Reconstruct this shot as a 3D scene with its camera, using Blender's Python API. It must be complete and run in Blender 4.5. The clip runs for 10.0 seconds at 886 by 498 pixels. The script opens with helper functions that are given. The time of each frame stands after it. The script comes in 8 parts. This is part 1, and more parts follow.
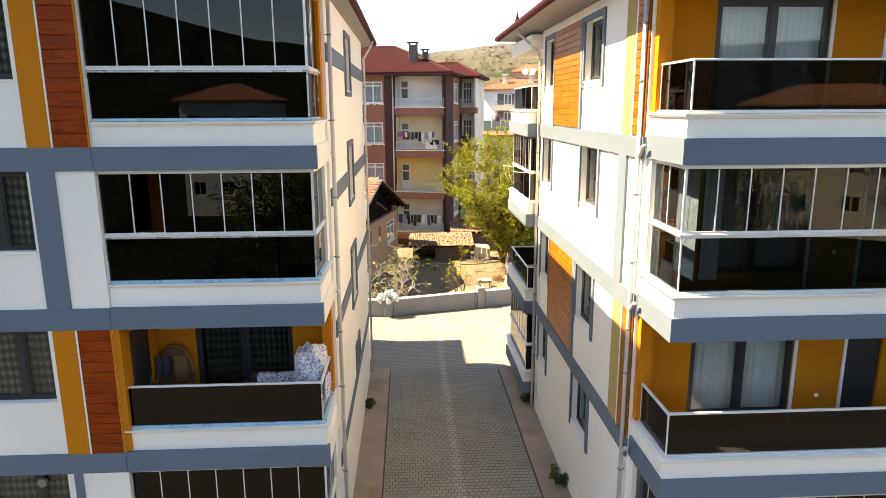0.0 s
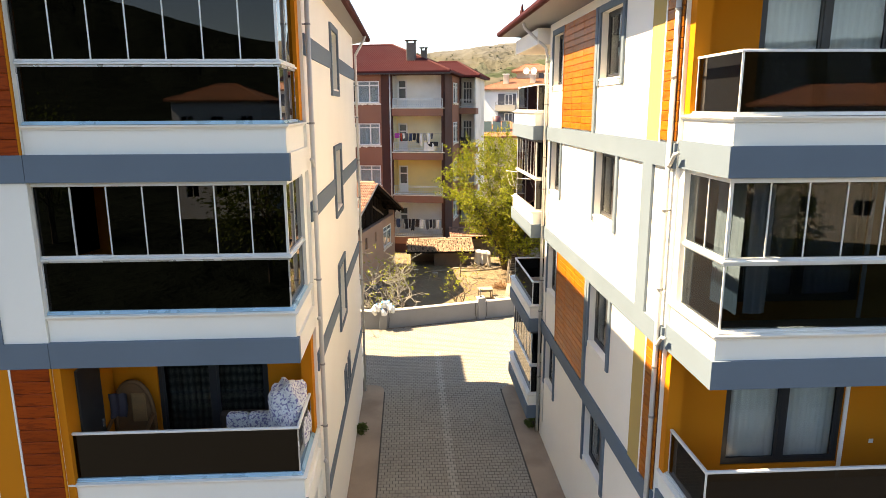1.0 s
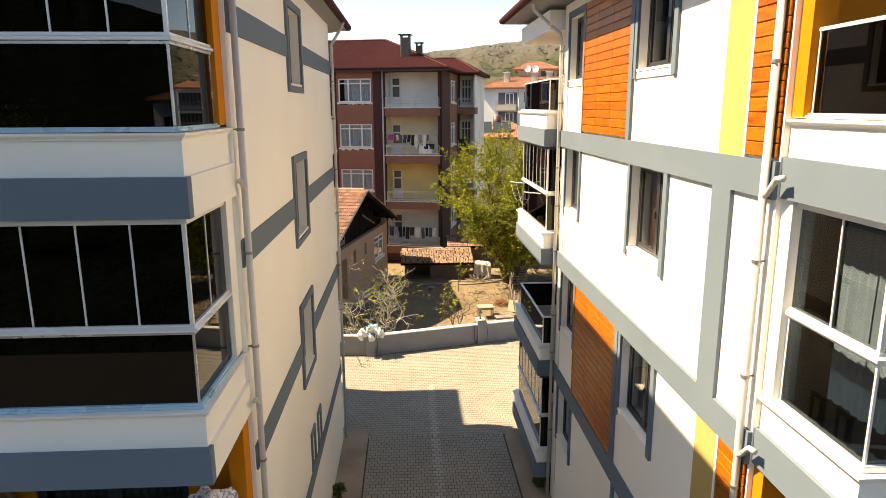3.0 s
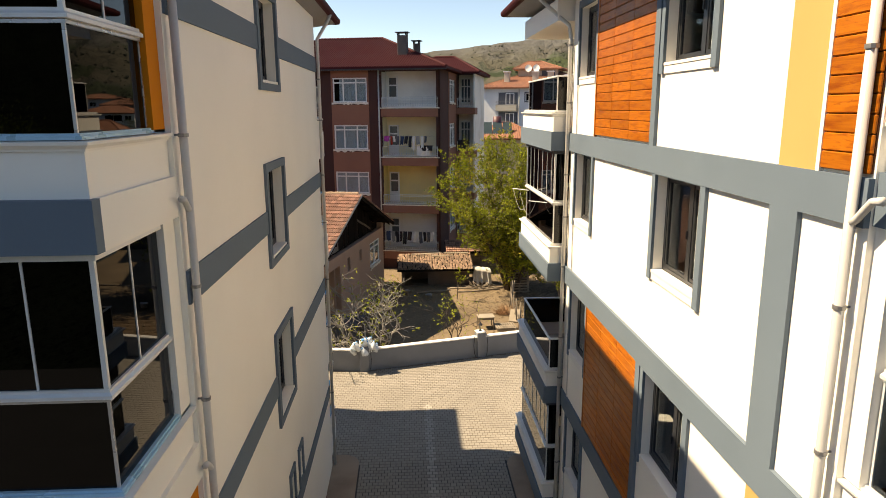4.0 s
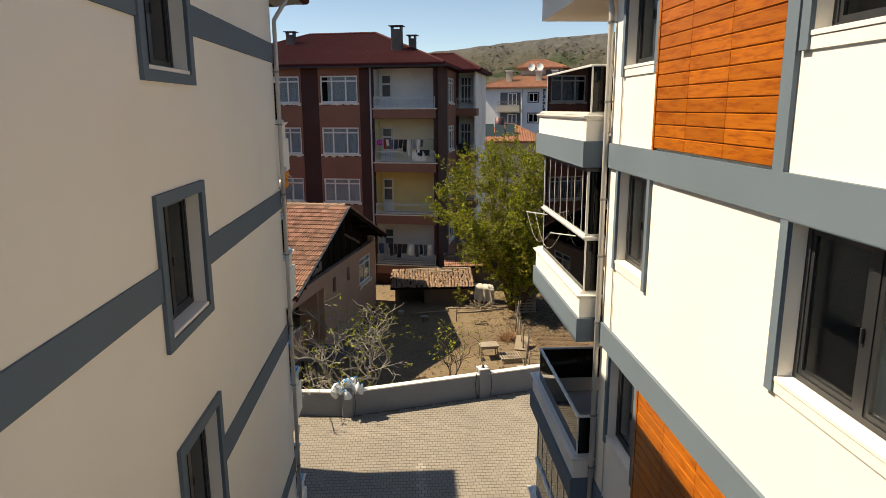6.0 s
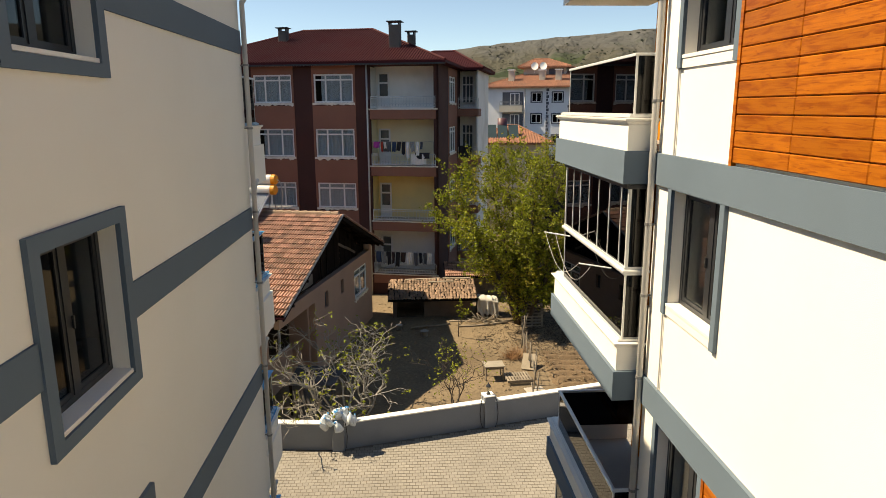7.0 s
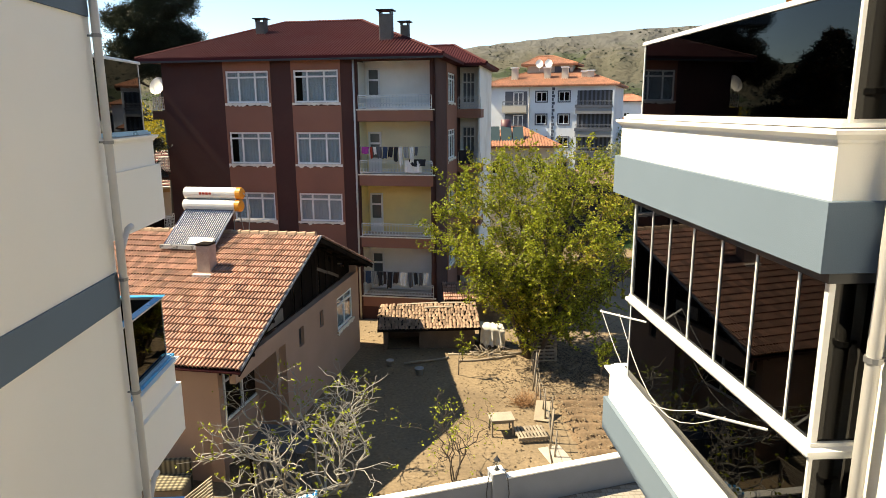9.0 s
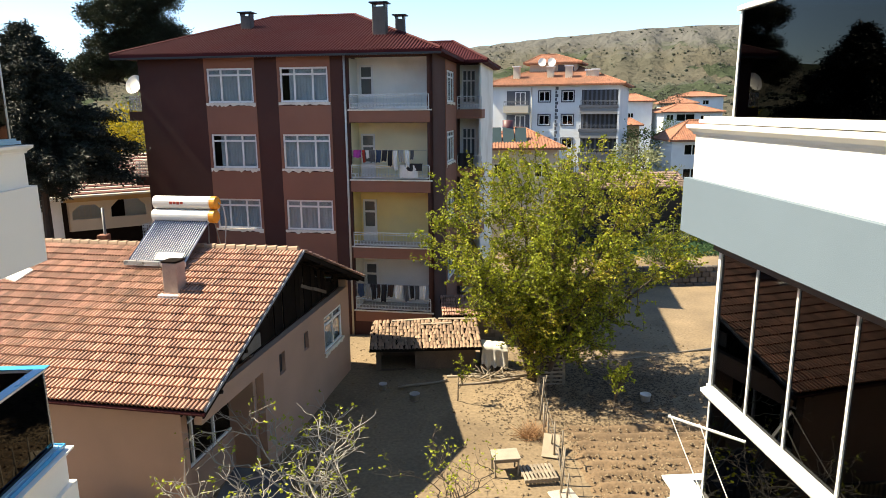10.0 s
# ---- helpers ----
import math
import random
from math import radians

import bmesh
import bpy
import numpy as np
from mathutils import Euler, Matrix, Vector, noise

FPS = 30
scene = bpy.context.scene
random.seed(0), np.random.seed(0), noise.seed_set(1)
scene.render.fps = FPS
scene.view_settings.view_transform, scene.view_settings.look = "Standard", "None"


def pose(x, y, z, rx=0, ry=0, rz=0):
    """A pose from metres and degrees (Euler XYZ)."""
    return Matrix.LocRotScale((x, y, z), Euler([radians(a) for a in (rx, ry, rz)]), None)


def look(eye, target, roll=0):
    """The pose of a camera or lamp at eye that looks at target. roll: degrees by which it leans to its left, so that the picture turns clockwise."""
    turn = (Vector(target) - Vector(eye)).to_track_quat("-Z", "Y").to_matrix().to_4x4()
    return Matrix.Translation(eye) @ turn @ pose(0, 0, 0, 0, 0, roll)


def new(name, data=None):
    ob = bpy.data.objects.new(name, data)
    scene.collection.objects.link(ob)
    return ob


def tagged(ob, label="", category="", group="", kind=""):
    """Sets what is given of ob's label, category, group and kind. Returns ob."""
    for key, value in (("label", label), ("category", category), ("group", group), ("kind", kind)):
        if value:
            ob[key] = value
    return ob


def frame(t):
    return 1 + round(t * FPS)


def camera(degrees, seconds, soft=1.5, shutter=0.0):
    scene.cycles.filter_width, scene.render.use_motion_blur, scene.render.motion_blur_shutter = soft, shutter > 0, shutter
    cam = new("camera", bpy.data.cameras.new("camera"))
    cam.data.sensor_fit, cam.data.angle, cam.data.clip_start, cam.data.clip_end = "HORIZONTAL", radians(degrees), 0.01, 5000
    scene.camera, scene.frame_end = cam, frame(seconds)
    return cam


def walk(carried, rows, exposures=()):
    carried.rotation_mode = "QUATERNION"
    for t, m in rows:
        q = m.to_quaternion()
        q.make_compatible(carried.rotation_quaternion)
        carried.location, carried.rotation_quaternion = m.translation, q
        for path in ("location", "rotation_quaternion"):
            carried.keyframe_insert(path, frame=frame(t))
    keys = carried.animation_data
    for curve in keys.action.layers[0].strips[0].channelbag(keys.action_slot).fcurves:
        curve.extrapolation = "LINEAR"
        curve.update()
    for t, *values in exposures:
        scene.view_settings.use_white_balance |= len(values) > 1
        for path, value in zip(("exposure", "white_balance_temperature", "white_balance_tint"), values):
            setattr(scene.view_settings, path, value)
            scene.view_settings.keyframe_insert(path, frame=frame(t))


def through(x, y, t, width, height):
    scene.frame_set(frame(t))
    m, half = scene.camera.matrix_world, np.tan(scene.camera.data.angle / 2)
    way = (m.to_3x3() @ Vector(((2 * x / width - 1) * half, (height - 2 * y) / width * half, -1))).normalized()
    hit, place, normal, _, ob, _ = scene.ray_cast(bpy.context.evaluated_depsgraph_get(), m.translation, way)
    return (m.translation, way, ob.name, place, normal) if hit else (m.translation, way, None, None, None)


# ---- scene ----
cam = camera(68.0, 10.0, soft=0.6)
METRES, EYE, TURN = 20.5, 10.45, -3.0
ROWS = [
    (0.0, 0.0, 0.0, 0.0, -0.05, -12.15, 0.25),
    (0.5, 0.001, 0.044, 0.0004, -0.05, -12.14, 0.23),
    (1.0, 0.003, 0.0901, 0.0006, -0.06, -12.13, 0.22),
    (1.5, 0.0052, 0.1356, 0.0008, -0.07, -12.14, 0.27),
    (2.0, 0.0074, 0.1801, 0.0009, -0.09, -12.15, 0.27),
    (2.5, 0.0104, 0.2233, 0.0007, -0.09, -12.17, 0.23),
    (4.0, 0.0175, 0.344, 0.0006, -0.11, -12.15, 0.27),
    (4.5, 0.0203, 0.3876, 0.0004, -0.12, -12.12, 0.31),
    (5.0, 0.0231, 0.4349, 0.0006, -0.13, -12.12, 0.32),
    (5.5, 0.0243, 0.4846, 0.0004, -0.11, -12.1, 0.27),
    (7.0, 0.0222, 0.6489, 0.0009, -0.09, -12.07, 0.26),
    (7.5, 0.0225, 0.7069, 0.0011, -0.09, -12.07, 0.28),
    (8.0, 0.0236, 0.7645, 0.0009, -0.09, -12.06, 0.31),
    (8.5, 0.0252, 0.8182, 0.0005, -0.1, -12.04, 0.3),
    (9.0, 0.0277, 0.8773, 0.0007, -0.1, -12.03, 0.35),
    (9.5, 0.0306, 0.9375, 0.0009, -0.1, -12.02, 0.34),
    (10.0, 0.033, 0.9991, 0.0005, -0.07, -12.01, 0.37),
]
EXPOSURES = [(0.0, 2.72, 10400, 13), (2.5, 2.28, 10400, 12), (4.0, 1.45, 9300, 12), (5.5, 1.01, 8400, 11), (7.5, 1.27, 8600, 7), (8.5, 1.63, 8600, 6), (9.0, 1.82, 8300, 6), (10.0, 1.88, 7800, 6)]
walk(cam, [(t, pose(0, 0, EYE, 0, 0, TURN) @ pose(METRES * x, METRES * y, METRES * z, 90 + pitch, roll, yaw)) for t, x, y, z, yaw, pitch, roll in ROWS], EXPOSURES)

# ---- sky and sun: the sun stands to the left and a little ahead ----
SUN_DIR = Vector((-0.79, 0.17, 1.0)).normalized()
sky_world = bpy.data.worlds.new("sky")
scene.world = sky_world
sky_world.use_nodes = True
sky_nodes = sky_world.node_tree.nodes
sky_tex = sky_nodes.new("ShaderNodeTexSky")
sky_tex.sky_type = "NISHITA"
sky_tex.sun_disc = False
sky_tex.sun_elevation = math.asin(SUN_DIR.z)
sky_tex.sun_rotation = math.atan2(SUN_DIR.x, SUN_DIR.y)
sky_tex.air_density, sky_tex.dust_density, sky_tex.ozone_density = 1.0, 0.05, 3.5
sky_tex.altitude = 2500
sky_nodes["Background"].inputs["Strength"].default_value = 0.082
sky_world.node_tree.links.new(sky_tex.outputs[0], sky_nodes["Background"].inputs["Color"])
sun_data = bpy.data.lights.new("sun", "SUN")
sun_data.energy, sun_data.angle, sun_data.color = 3.8, radians(0.55), (1.0, 0.93, 0.82)
new("sun", sun_data).matrix_basis = look(SUN_DIR * 60, (0, 0, 0))

# ---- building tools ----
WORLD = {}
rng = random.Random(7)


def thing(name, loc, label, category, group="", kind="", rz=0.0):
    ob = new(name)
    ob.empty_display_size = 0.2
    ob.matrix_basis = pose(*loc, 0, 0, rz)
    WORLD[ob] = ob.matrix_basis.copy()
    return tagged(ob, label, category, group, kind)


def to_mesh(name, bm, material, smooth=False, keep_normals=False):
    if not keep_normals:
        bmesh.ops.recalc_face_normals(bm, faces=bm.faces)
    data = bpy.data.meshes.new(name)
    bm.to_mesh(data)
    bm.free()
    data.materials.append(material)
    if smooth:
        data.polygons.foreach_set("use_smooth", [True] * len(data.polygons))
    return data


def part(name, bm, material, parent, label="", smooth=False, keep_normals=False):
    """One mesh, given in world coordinates, under a thing or a part."""
    bm.transform(WORLD[parent].inverted())
    ob = new(name, to_mesh(name, bm, material, smooth, keep_normals))
    ob.parent = parent
    WORLD[ob] = WORLD[parent].copy()
    return tagged(ob, label)


def solo(name, bm, material, label, category, group="", kind="", smooth=False, keep_normals=False):
    """A thing of one mesh, with its origin at the middle of its base."""
    lo = Vector((min(v.co[i] for v in bm.verts) for i in range(3)))
    hi = Vector((max(v.co[i] for v in bm.verts) for i in range(3)))
    base = Vector(((lo.x + hi.x) / 2, (lo.y + hi.y) / 2, lo.z))
    bm.transform(Matrix.Translation(-base))
    ob = new(name, to_mesh(name, bm, material, smooth, keep_normals))
    ob.location = base
    WORLD[ob] = Matrix.Translation(base)
    return tagged(ob, label, category, group, kind)


def piece(name, data, parent, m):
    """A small piece on shared mesh data; m is its pose within its parent."""
    ob = new(name, data)
    ob.parent = parent
    ob.matrix_basis = m
    return ob


def face(origin, along, out):
    """A frame for a wall: (along, outward, up)."""
    a, d = Vector((*along, 0)).normalized(), Vector((*out, 0)).normalized()
    m = Matrix.Identity(4)
    m.col[0], m.col[1], m.col[3] = (*a, 0), (*d, 0), (*origin, 1)
    return m


IDENT = Matrix.Identity(4)
BOX_FACES = ((0, 1, 3, 2), (4, 6, 7, 5), (0, 4, 5, 1), (2, 3, 7, 6), (0, 2, 6, 4), (1, 5, 7, 3))


def box(bm, f, a0, a1, d0, d1, z0, z1, bevel=0.0):
    """A box in the frame f; bevel chamfers its edges."""
    vs = [bm.verts.new(f @ Vector((a, d, z))) for a in (a0, a1) for d in (d0, d1) for z in (z0, z1)]
    made = [bm.faces.new([vs[i] for i in q]) for q in BOX_FACES]
    if bevel > 0:
        bmesh.ops.recalc_face_normals(bm, faces=made)
        edges = {e for fc in made for e in fc.edges}
        bmesh.ops.bevel(bm, geom=list(edges), offset=bevel, segments=1, affect="EDGES", clamp_overlap=True)
    return bm


def boxes(f, *specs, bevel=0.0):
    bm = bmesh.new()
    for s in specs:
        box(bm, f, *s, bevel=bevel)
    return bm


def wall_mesh(f, a0, a1, z0, z1, thick, holes=(), top=None):
    """A wall with its outer face at d = 0 and openings (a0, a1, z0, z1) right through it."""
    bm = bmesh.new()
    cols = sorted({a0, a1, *[v for h in holes for v in h[:2] if a0 < v < a1]})
    rows = sorted({z0, z1, *[v for h in holes for v in h[2:] if z0 < v < z1]})

    def solid(i, j):
        if not (0 <= i < len(cols) - 1 and 0 <= j < len(rows) - 1):
            return False
        ca, cz = (cols[i] + cols[i + 1]) / 2, (rows[j] + rows[j + 1]) / 2
        return not any(h[0] < ca < h[1] and h[2] < cz < h[3] for h in holes)

    cache = {}

    def vert(a, d, z):
        key = (a, d, z)
        if key not in cache:
            cache[key] = bm.verts.new(f @ Vector(key))
        return cache[key]

    def quad(*pts):
        bm.faces.new([vert(*p) for p in pts])

    for i in range(len(cols) - 1):
        for j in range(len(rows) - 1):
            if not solid(i, j):
                continue
            l, r, b, t = cols[i], cols[i + 1], rows[j], rows[j + 1]
            quad((l, 0, b), (r, 0, b), (r, 0, t), (l, 0, t))
            quad((l, -thick, b), (l, -thick, t), (r, -thick, t), (r, -thick, b))
            if not solid(i - 1, j):
                quad((l, 0, b), (l, 0, t), (l, -thick, t), (l, -thick, b))
            if not solid(i + 1, j):
                quad((r, 0, b), (r, -thick, b), (r, -thick, t), (r, 0, t))
            if not solid(i, j - 1):
                quad((l, 0, b), (l, -thick, b), (r, -thick, b), (r, 0, b))
            if not solid(i, j + 1):
                quad((l, 0, t), (r, 0, t), (r, -thick, t), (l, -thick, t))
    return bm


def lattice(f, a0, a1, z0, z1, d0, d1, holes):
    """One connected frame between depths d0 and d1, with the given openings."""
    return wall_mesh(f @ Matrix.Translation((0, d1, 0)), a0, a1, z0, z1, d1 - d0, holes)


def offsets(path, closed=False):
    """For each corner of a plan line, the mitred step to its right."""
    out = []
    n = len(path)
    for i in range(n):
        ns = []
        for j in (i - 1, i):
            if closed or 0 <= j < n - 1:
                p, q = Vector(path[j % n]), Vector(path[(j + 1) % n])
                t = (q - p).normalized()
                ns.append(Vector((t.y, -t.x)))
        m = sum(ns, Vector((0, 0))).normalized()
        out.append(m / max(0.3, m.dot(ns[0])))
    return out


def sweep(bm, path, profile, closed=False):
    """Sweeps a closed profile of (outward, height) along a plan line, with mitred corners."""
    steps = offsets(path, closed)
    rings = []
    for p, m in zip(path, steps):
        rings.append([bm.verts.new((p[0] + m.x * d, p[1] + m.y * d, z)) for d, z in profile])
    k = len(profile)
    count = len(path) if closed else len(path) - 1
    for i in range(count):
        r, s = rings[i], rings[(i + 1) % len(path)]
        for j in range(k):
            bm.faces.new((r[j], s[j], s[(j + 1) % k], r[(j + 1) % k]))
    if not closed:
        bm.faces.new(rings[0][::-1])
        bm.faces.new(rings[-1])
    return bm


def swept(path, profile, closed=False):
    return sweep(bmesh.new(), path, profile, closed)


def strip(d0, d1, z0, z1):
    return [(d0, z0), (d1, z0), (d1, z1), (d0, z1)]


def tube(bm, pts, radii, sides=6, cap=True):
    """A round, tapered tube through points."""
    pts = [Vector(p) for p in pts]
    if not isinstance(radii, (list, tuple)):
        radii = [radii] * len(pts)
    rings = []
    ref = None
    for i, p in enumerate(pts):
        t = (pts[min(i + 1, len(pts) - 1)] - pts[max(i - 1, 0)])
        t = t.normalized() if t.length > 1e-6 else Vector((0, 0, 1))
        if ref is None:
            ref = t.orthogonal().normalized()
        ref = (ref - t * ref.dot(t))
        ref = ref.normalized() if ref.length > 1e-5 else t.orthogonal().normalized()
        side = t.cross(ref)
        rings.append([bm.verts.new(p + (ref * math.cos(k * math.tau / sides) + side * math.sin(k * math.tau / sides)) * radii[i]) for k in range(sides)])
    for r, s in zip(rings, rings[1:]):
        for k in range(sides):
            bm.faces.new((r[k], r[(k + 1) % sides], s[(k + 1) % sides], s[k]))
    if cap:
        bm.faces.new(rings[0][::-1])
        bm.faces.new(rings[-1])
    return bm


def prism(bm, poly, lift):
    """Extrudes a polygon of 3D points by the vector lift."""
    lo = [bm.verts.new(p) for p in poly]
    hi = [bm.verts.new(Vector(p) + Vector(lift)) for p in poly]
    bm.faces.new(lo[::-1])
    bm.faces.new(hi)
    for i in range(len(poly)):
        j = (i + 1) % len(poly)
        bm.faces.new((lo[i], lo[j], hi[j], hi[i]))
    return bm


# ---- materials ----
def mat(name, colour, rough=0.8, vary=0.12, scale=1.5, fine=0.05, fine_scale=60.0, bump=0.15, metal=0.0, stain=0.0, stain_colour=None,
        random_vary=0.0, island=False, spec=0.5, stretch=(1, 1, 1), bump_scale=None):
    """A plain surface with broad and fine variation in colour and a fine relief, at world scale."""
    m = bpy.data.materials.new(name)
    m.use_nodes = True
    t = m.node_tree
    b = t.nodes["Principled BSDF"]
    b.inputs["Roughness"].default_value = rough
    b.inputs["Metallic"].default_value = metal
    b.inputs["Specular IOR Level"].default_value = spec
    geo = t.nodes.new("ShaderNodeNewGeometry")
    mapping = t.nodes.new("ShaderNodeMapping")
    mapping.inputs["Scale"].default_value = stretch
    t.links.new(geo.outputs["Position"], mapping.inputs["Vector"])

    def noise_tex(sc, detail):
        n = t.nodes.new("ShaderNodeTexNoise")
        n.inputs["Scale"].default_value = sc
        n.inputs["Detail"].default_value = detail
        t.links.new(mapping.outputs[0], n.inputs["Vector"])
        return n.outputs["Fac"]

    def lerp(x, lo, hi):
        n = t.nodes.new("ShaderNodeMapRange")
        n.inputs["From Min"].default_value, n.inputs["From Max"].default_value = 0.25, 0.75
        n.inputs["To Min"].default_value, n.inputs["To Max"].default_value = lo, hi
        t.links.new(x, n.inputs["Value"])
        return n.outputs[0]

    def times(x, y):
        n = t.nodes.new("ShaderNodeMath")
        n.operation = "MULTIPLY"
        t.links.new(x, n.inputs[0])
        t.links.new(y, n.inputs[1])
        return n.outputs[0]

    broad, grain = noise_tex(scale, 5), noise_tex(fine_scale, 3)
    k = times(lerp(broad, 1 - vary, 1 + vary), lerp(grain, 1 - fine, 1 + fine))
    if random_vary:
        if island:
            r = geo.outputs["Random Per Island"]
        else:
            r = t.nodes.new("ShaderNodeObjectInfo").outputs["Random"]
        n = t.nodes.new("ShaderNodeMapRange")
        n.inputs["To Min"].default_value, n.inputs["To Max"].default_value = 1 - random_vary, 1 + random_vary
        t.links.new(r, n.inputs["Value"])
        k = times(k, n.outputs[0])
    mul = t.nodes.new("ShaderNodeVectorMath")
    mul.operation = "SCALE"
    mul.inputs[0].default_value = colour
    t.links.new(k, mul.inputs["Scale"])
    out = mul.outputs[0]
    if stain:
        mix = t.nodes.new("ShaderNodeMix")
        mix.data_type = "RGBA"
        mix.inputs["B"].default_value = (*(stain_colour or [c * 0.5 for c in colour]), 1)
        t.links.new(out, mix.inputs["A"])
        s = noise_tex(scale * 0.63, 8)
        n = t.nodes.new("ShaderNodeMapRange")
        n.inputs["From Min"].default_value, n.inputs["From Max"].default_value = 0.52, 0.72
        n.inputs["To Min"].default_value, n.inputs["To Max"].default_value = 0.0, stain
        t.links.new(s, n.inputs["Value"])
        t.links.new(n.outputs[0], mix.inputs["Factor"])
        out = mix.outputs["Result"]
    t.links.new(out, b.inputs["Base Color"])
    t.links.new(lerp(broad, max(0.02, rough - 0.08), min(1.0, rough + 0.08)), b.inputs["Roughness"])
    if bump:
        bp = t.nodes.new("ShaderNodeBump")
        bp.inputs["Strength"].default_value = bump
        bp.inputs["Distance"].default_value = 0.01
        h = grain if bump_scale is None else noise_tex(bump_scale, 4)
        t.links.new(h, bp.inputs["Height"])
        t.links.new(bp.outputs[0], b.inputs["Normal"])
    return m


def wood_mat(name, light, dark, rough=0.45, axis="Y", random_vary=0.15, figure=0.8):
    """Lacquered boards: broad cathedral figure and fine fibres, different on every board."""
    m = mat(name, light, rough, 0.1, 2.0, 0.06, 90.0, 0.1, random_vary=random_vary, spec=0.15)
    t = m.node_tree
    b = t.nodes["Principled BSDF"]
    last = b.inputs["Base Color"].links[0].from_socket
    geo = t.nodes.new("ShaderNodeNewGeometry")
    info = t.nodes.new("ShaderNodeObjectInfo")
    shift = t.nodes.new("ShaderNodeVectorMath")
    shift.operation = "MULTIPLY_ADD"
    shift.inputs[1].default_value = (37.0, 37.0, 37.0)
    t.links.new(info.outputs["Random"], shift.inputs[0])
    t.links.new(geo.outputs["Position"], shift.inputs[2])
    for along_, across, sc, lo, hi, amount, warp in ((2.4, 15.0, 1.2, 0.50, 0.66, figure, 0.5), (2.2, 70.0, 1.0, 0.45, 0.72, 0.45, 0.3), (4.0, 30.0, 1.1, 0.58, 0.66, figure, 0.8)):
        mapping = t.nodes.new("ShaderNodeMapping")
        mapping.inputs["Scale"].default_value = (across, along_, across) if axis == "Y" else (along_, across, across)
        t.links.new(shift.outputs[0], mapping.inputs["Vector"])
        n = t.nodes.new("ShaderNodeTexNoise")
        n.inputs["Scale"].default_value, n.inputs["Detail"].default_value, n.inputs["Distortion"].default_value = sc, 3, warp
        t.links.new(mapping.outputs[0], n.inputs["Vector"])
        r = t.nodes.new("ShaderNodeMapRange")
        r.inputs["From Min"].default_value, r.inputs["From Max"].default_value, r.inputs["To Max"].default_value = lo, hi, amount
        t.links.new(n.outputs["Fac"], r.inputs["Value"])
        mix = t.nodes.new("ShaderNodeMix")
        mix.data_type = "RGBA"
        mix.inputs["B"].default_value = (*dark, 1)
        t.links.new(last, mix.inputs["A"])
        t.links.new(r.outputs[0], mix.inputs["Factor"])
        last = mix.outputs["Result"]
    t.links.new(last, b.inputs["Base Color"])
    return m


def glass_mat(name, tint, ior=1.5, rough=0.01):
    """Real glass in a thin pane: tinted light through it, a reflection by Fresnel."""
    m = bpy.data.materials.new(name)
    m.use_nodes = True
    t = m.node_tree
    t.nodes.clear()
    out = t.nodes.new("ShaderNodeOutputMaterial")
    mix = t.nodes.new("ShaderNodeMixShader")
    tr = t.nodes.new("ShaderNodeBsdfTransparent")
    tr.inputs["Color"].default_value = (*tint, 1)
    gl = t.nodes.new("ShaderNodeBsdfGlossy")
    gl.inputs["Roughness"].default_value = rough
    f0 = ((ior - 1) / (ior + 1)) ** 2
    facing = t.nodes.new("ShaderNodeLayerWeight")
    facing.inputs["Blend"].default_value = 0.5
    steep = t.nodes.new("ShaderNodeMath")
    steep.operation = "POWER"
    steep.inputs[1].default_value = 5.0
    gain = t.nodes.new("ShaderNodeMath")
    gain.operation = "MULTIPLY_ADD"
    gain.inputs[1].default_value, gain.inputs[2].default_value = 1 - f0, f0
    t.links.new(facing.outputs["Facing"], steep.inputs[0])
    t.links.new(steep.outputs[0], gain.inputs[0])
    t.links.new(gain.outputs[0], mix.inputs[0])
    t.links.new(tr.outputs[0], mix.inputs[1])
    t.links.new(gl.outputs[0], mix.inputs[2])
    t.links.new(mix.outputs[0], out.inputs["Surface"])
    return m


WHITE = mat("cream_stucco", (0.84, 0.81, 0.738), 0.85, 0.045, 0.35, 0.025, 140, 0.14, stain=0.18, stain_colour=(0.66, 0.61, 0.53))
TRIM = mat("white_moulding", (0.82, 0.79, 0.73), 0.7, 0.03, 1.5, 0.02, 120, 0.05, stain=0.12, stain_colour=(0.6, 0.56, 0.5))
BAND = mat("grey_stucco", (0.122, 0.164, 0.204), 0.85, 0.06, 0.9, 0.04, 140, 0.12, stain=0.2, stain_colour=(0.155, 0.195, 0.225), spec=0.25)
ORANGE = mat("ochre_paint", (0.58, 0.185, 0.011), 0.85, 0.05, 0.7, 0.03, 140, 0.12, spec=0.2)
YELLOW = mat("yellow_ochre_paint", (0.455, 0.318, 0.118), 0.85, 0.05, 0.7, 0.03, 140, 0.12, spec=0.2)
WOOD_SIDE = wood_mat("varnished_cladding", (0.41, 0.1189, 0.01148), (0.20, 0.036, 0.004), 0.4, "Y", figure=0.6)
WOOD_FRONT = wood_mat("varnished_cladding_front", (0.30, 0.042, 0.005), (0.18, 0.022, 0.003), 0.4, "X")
WOOD_GAP = mat("dark_wood_backing", (0.10, 0.025, 0.006), 0.8, 0.1, 3, 0.05, 60, 0.1)
ALU = mat("white_aluminium", (0.72, 0.72, 0.70), 0.35, 0.03, 3, 0.02, 80, 0.0, metal=0.25)
SILVER = mat("silver_aluminium", (0.62, 0.64, 0.66), 0.28, 0.03, 3, 0.02, 80, 0.0, metal=0.7)
BLUE_ALU = mat("pale_blue_aluminium", (0.36, 0.58, 0.70), 0.3, 0.08, 3, 0.04, 60, 0.0, metal=0.2)
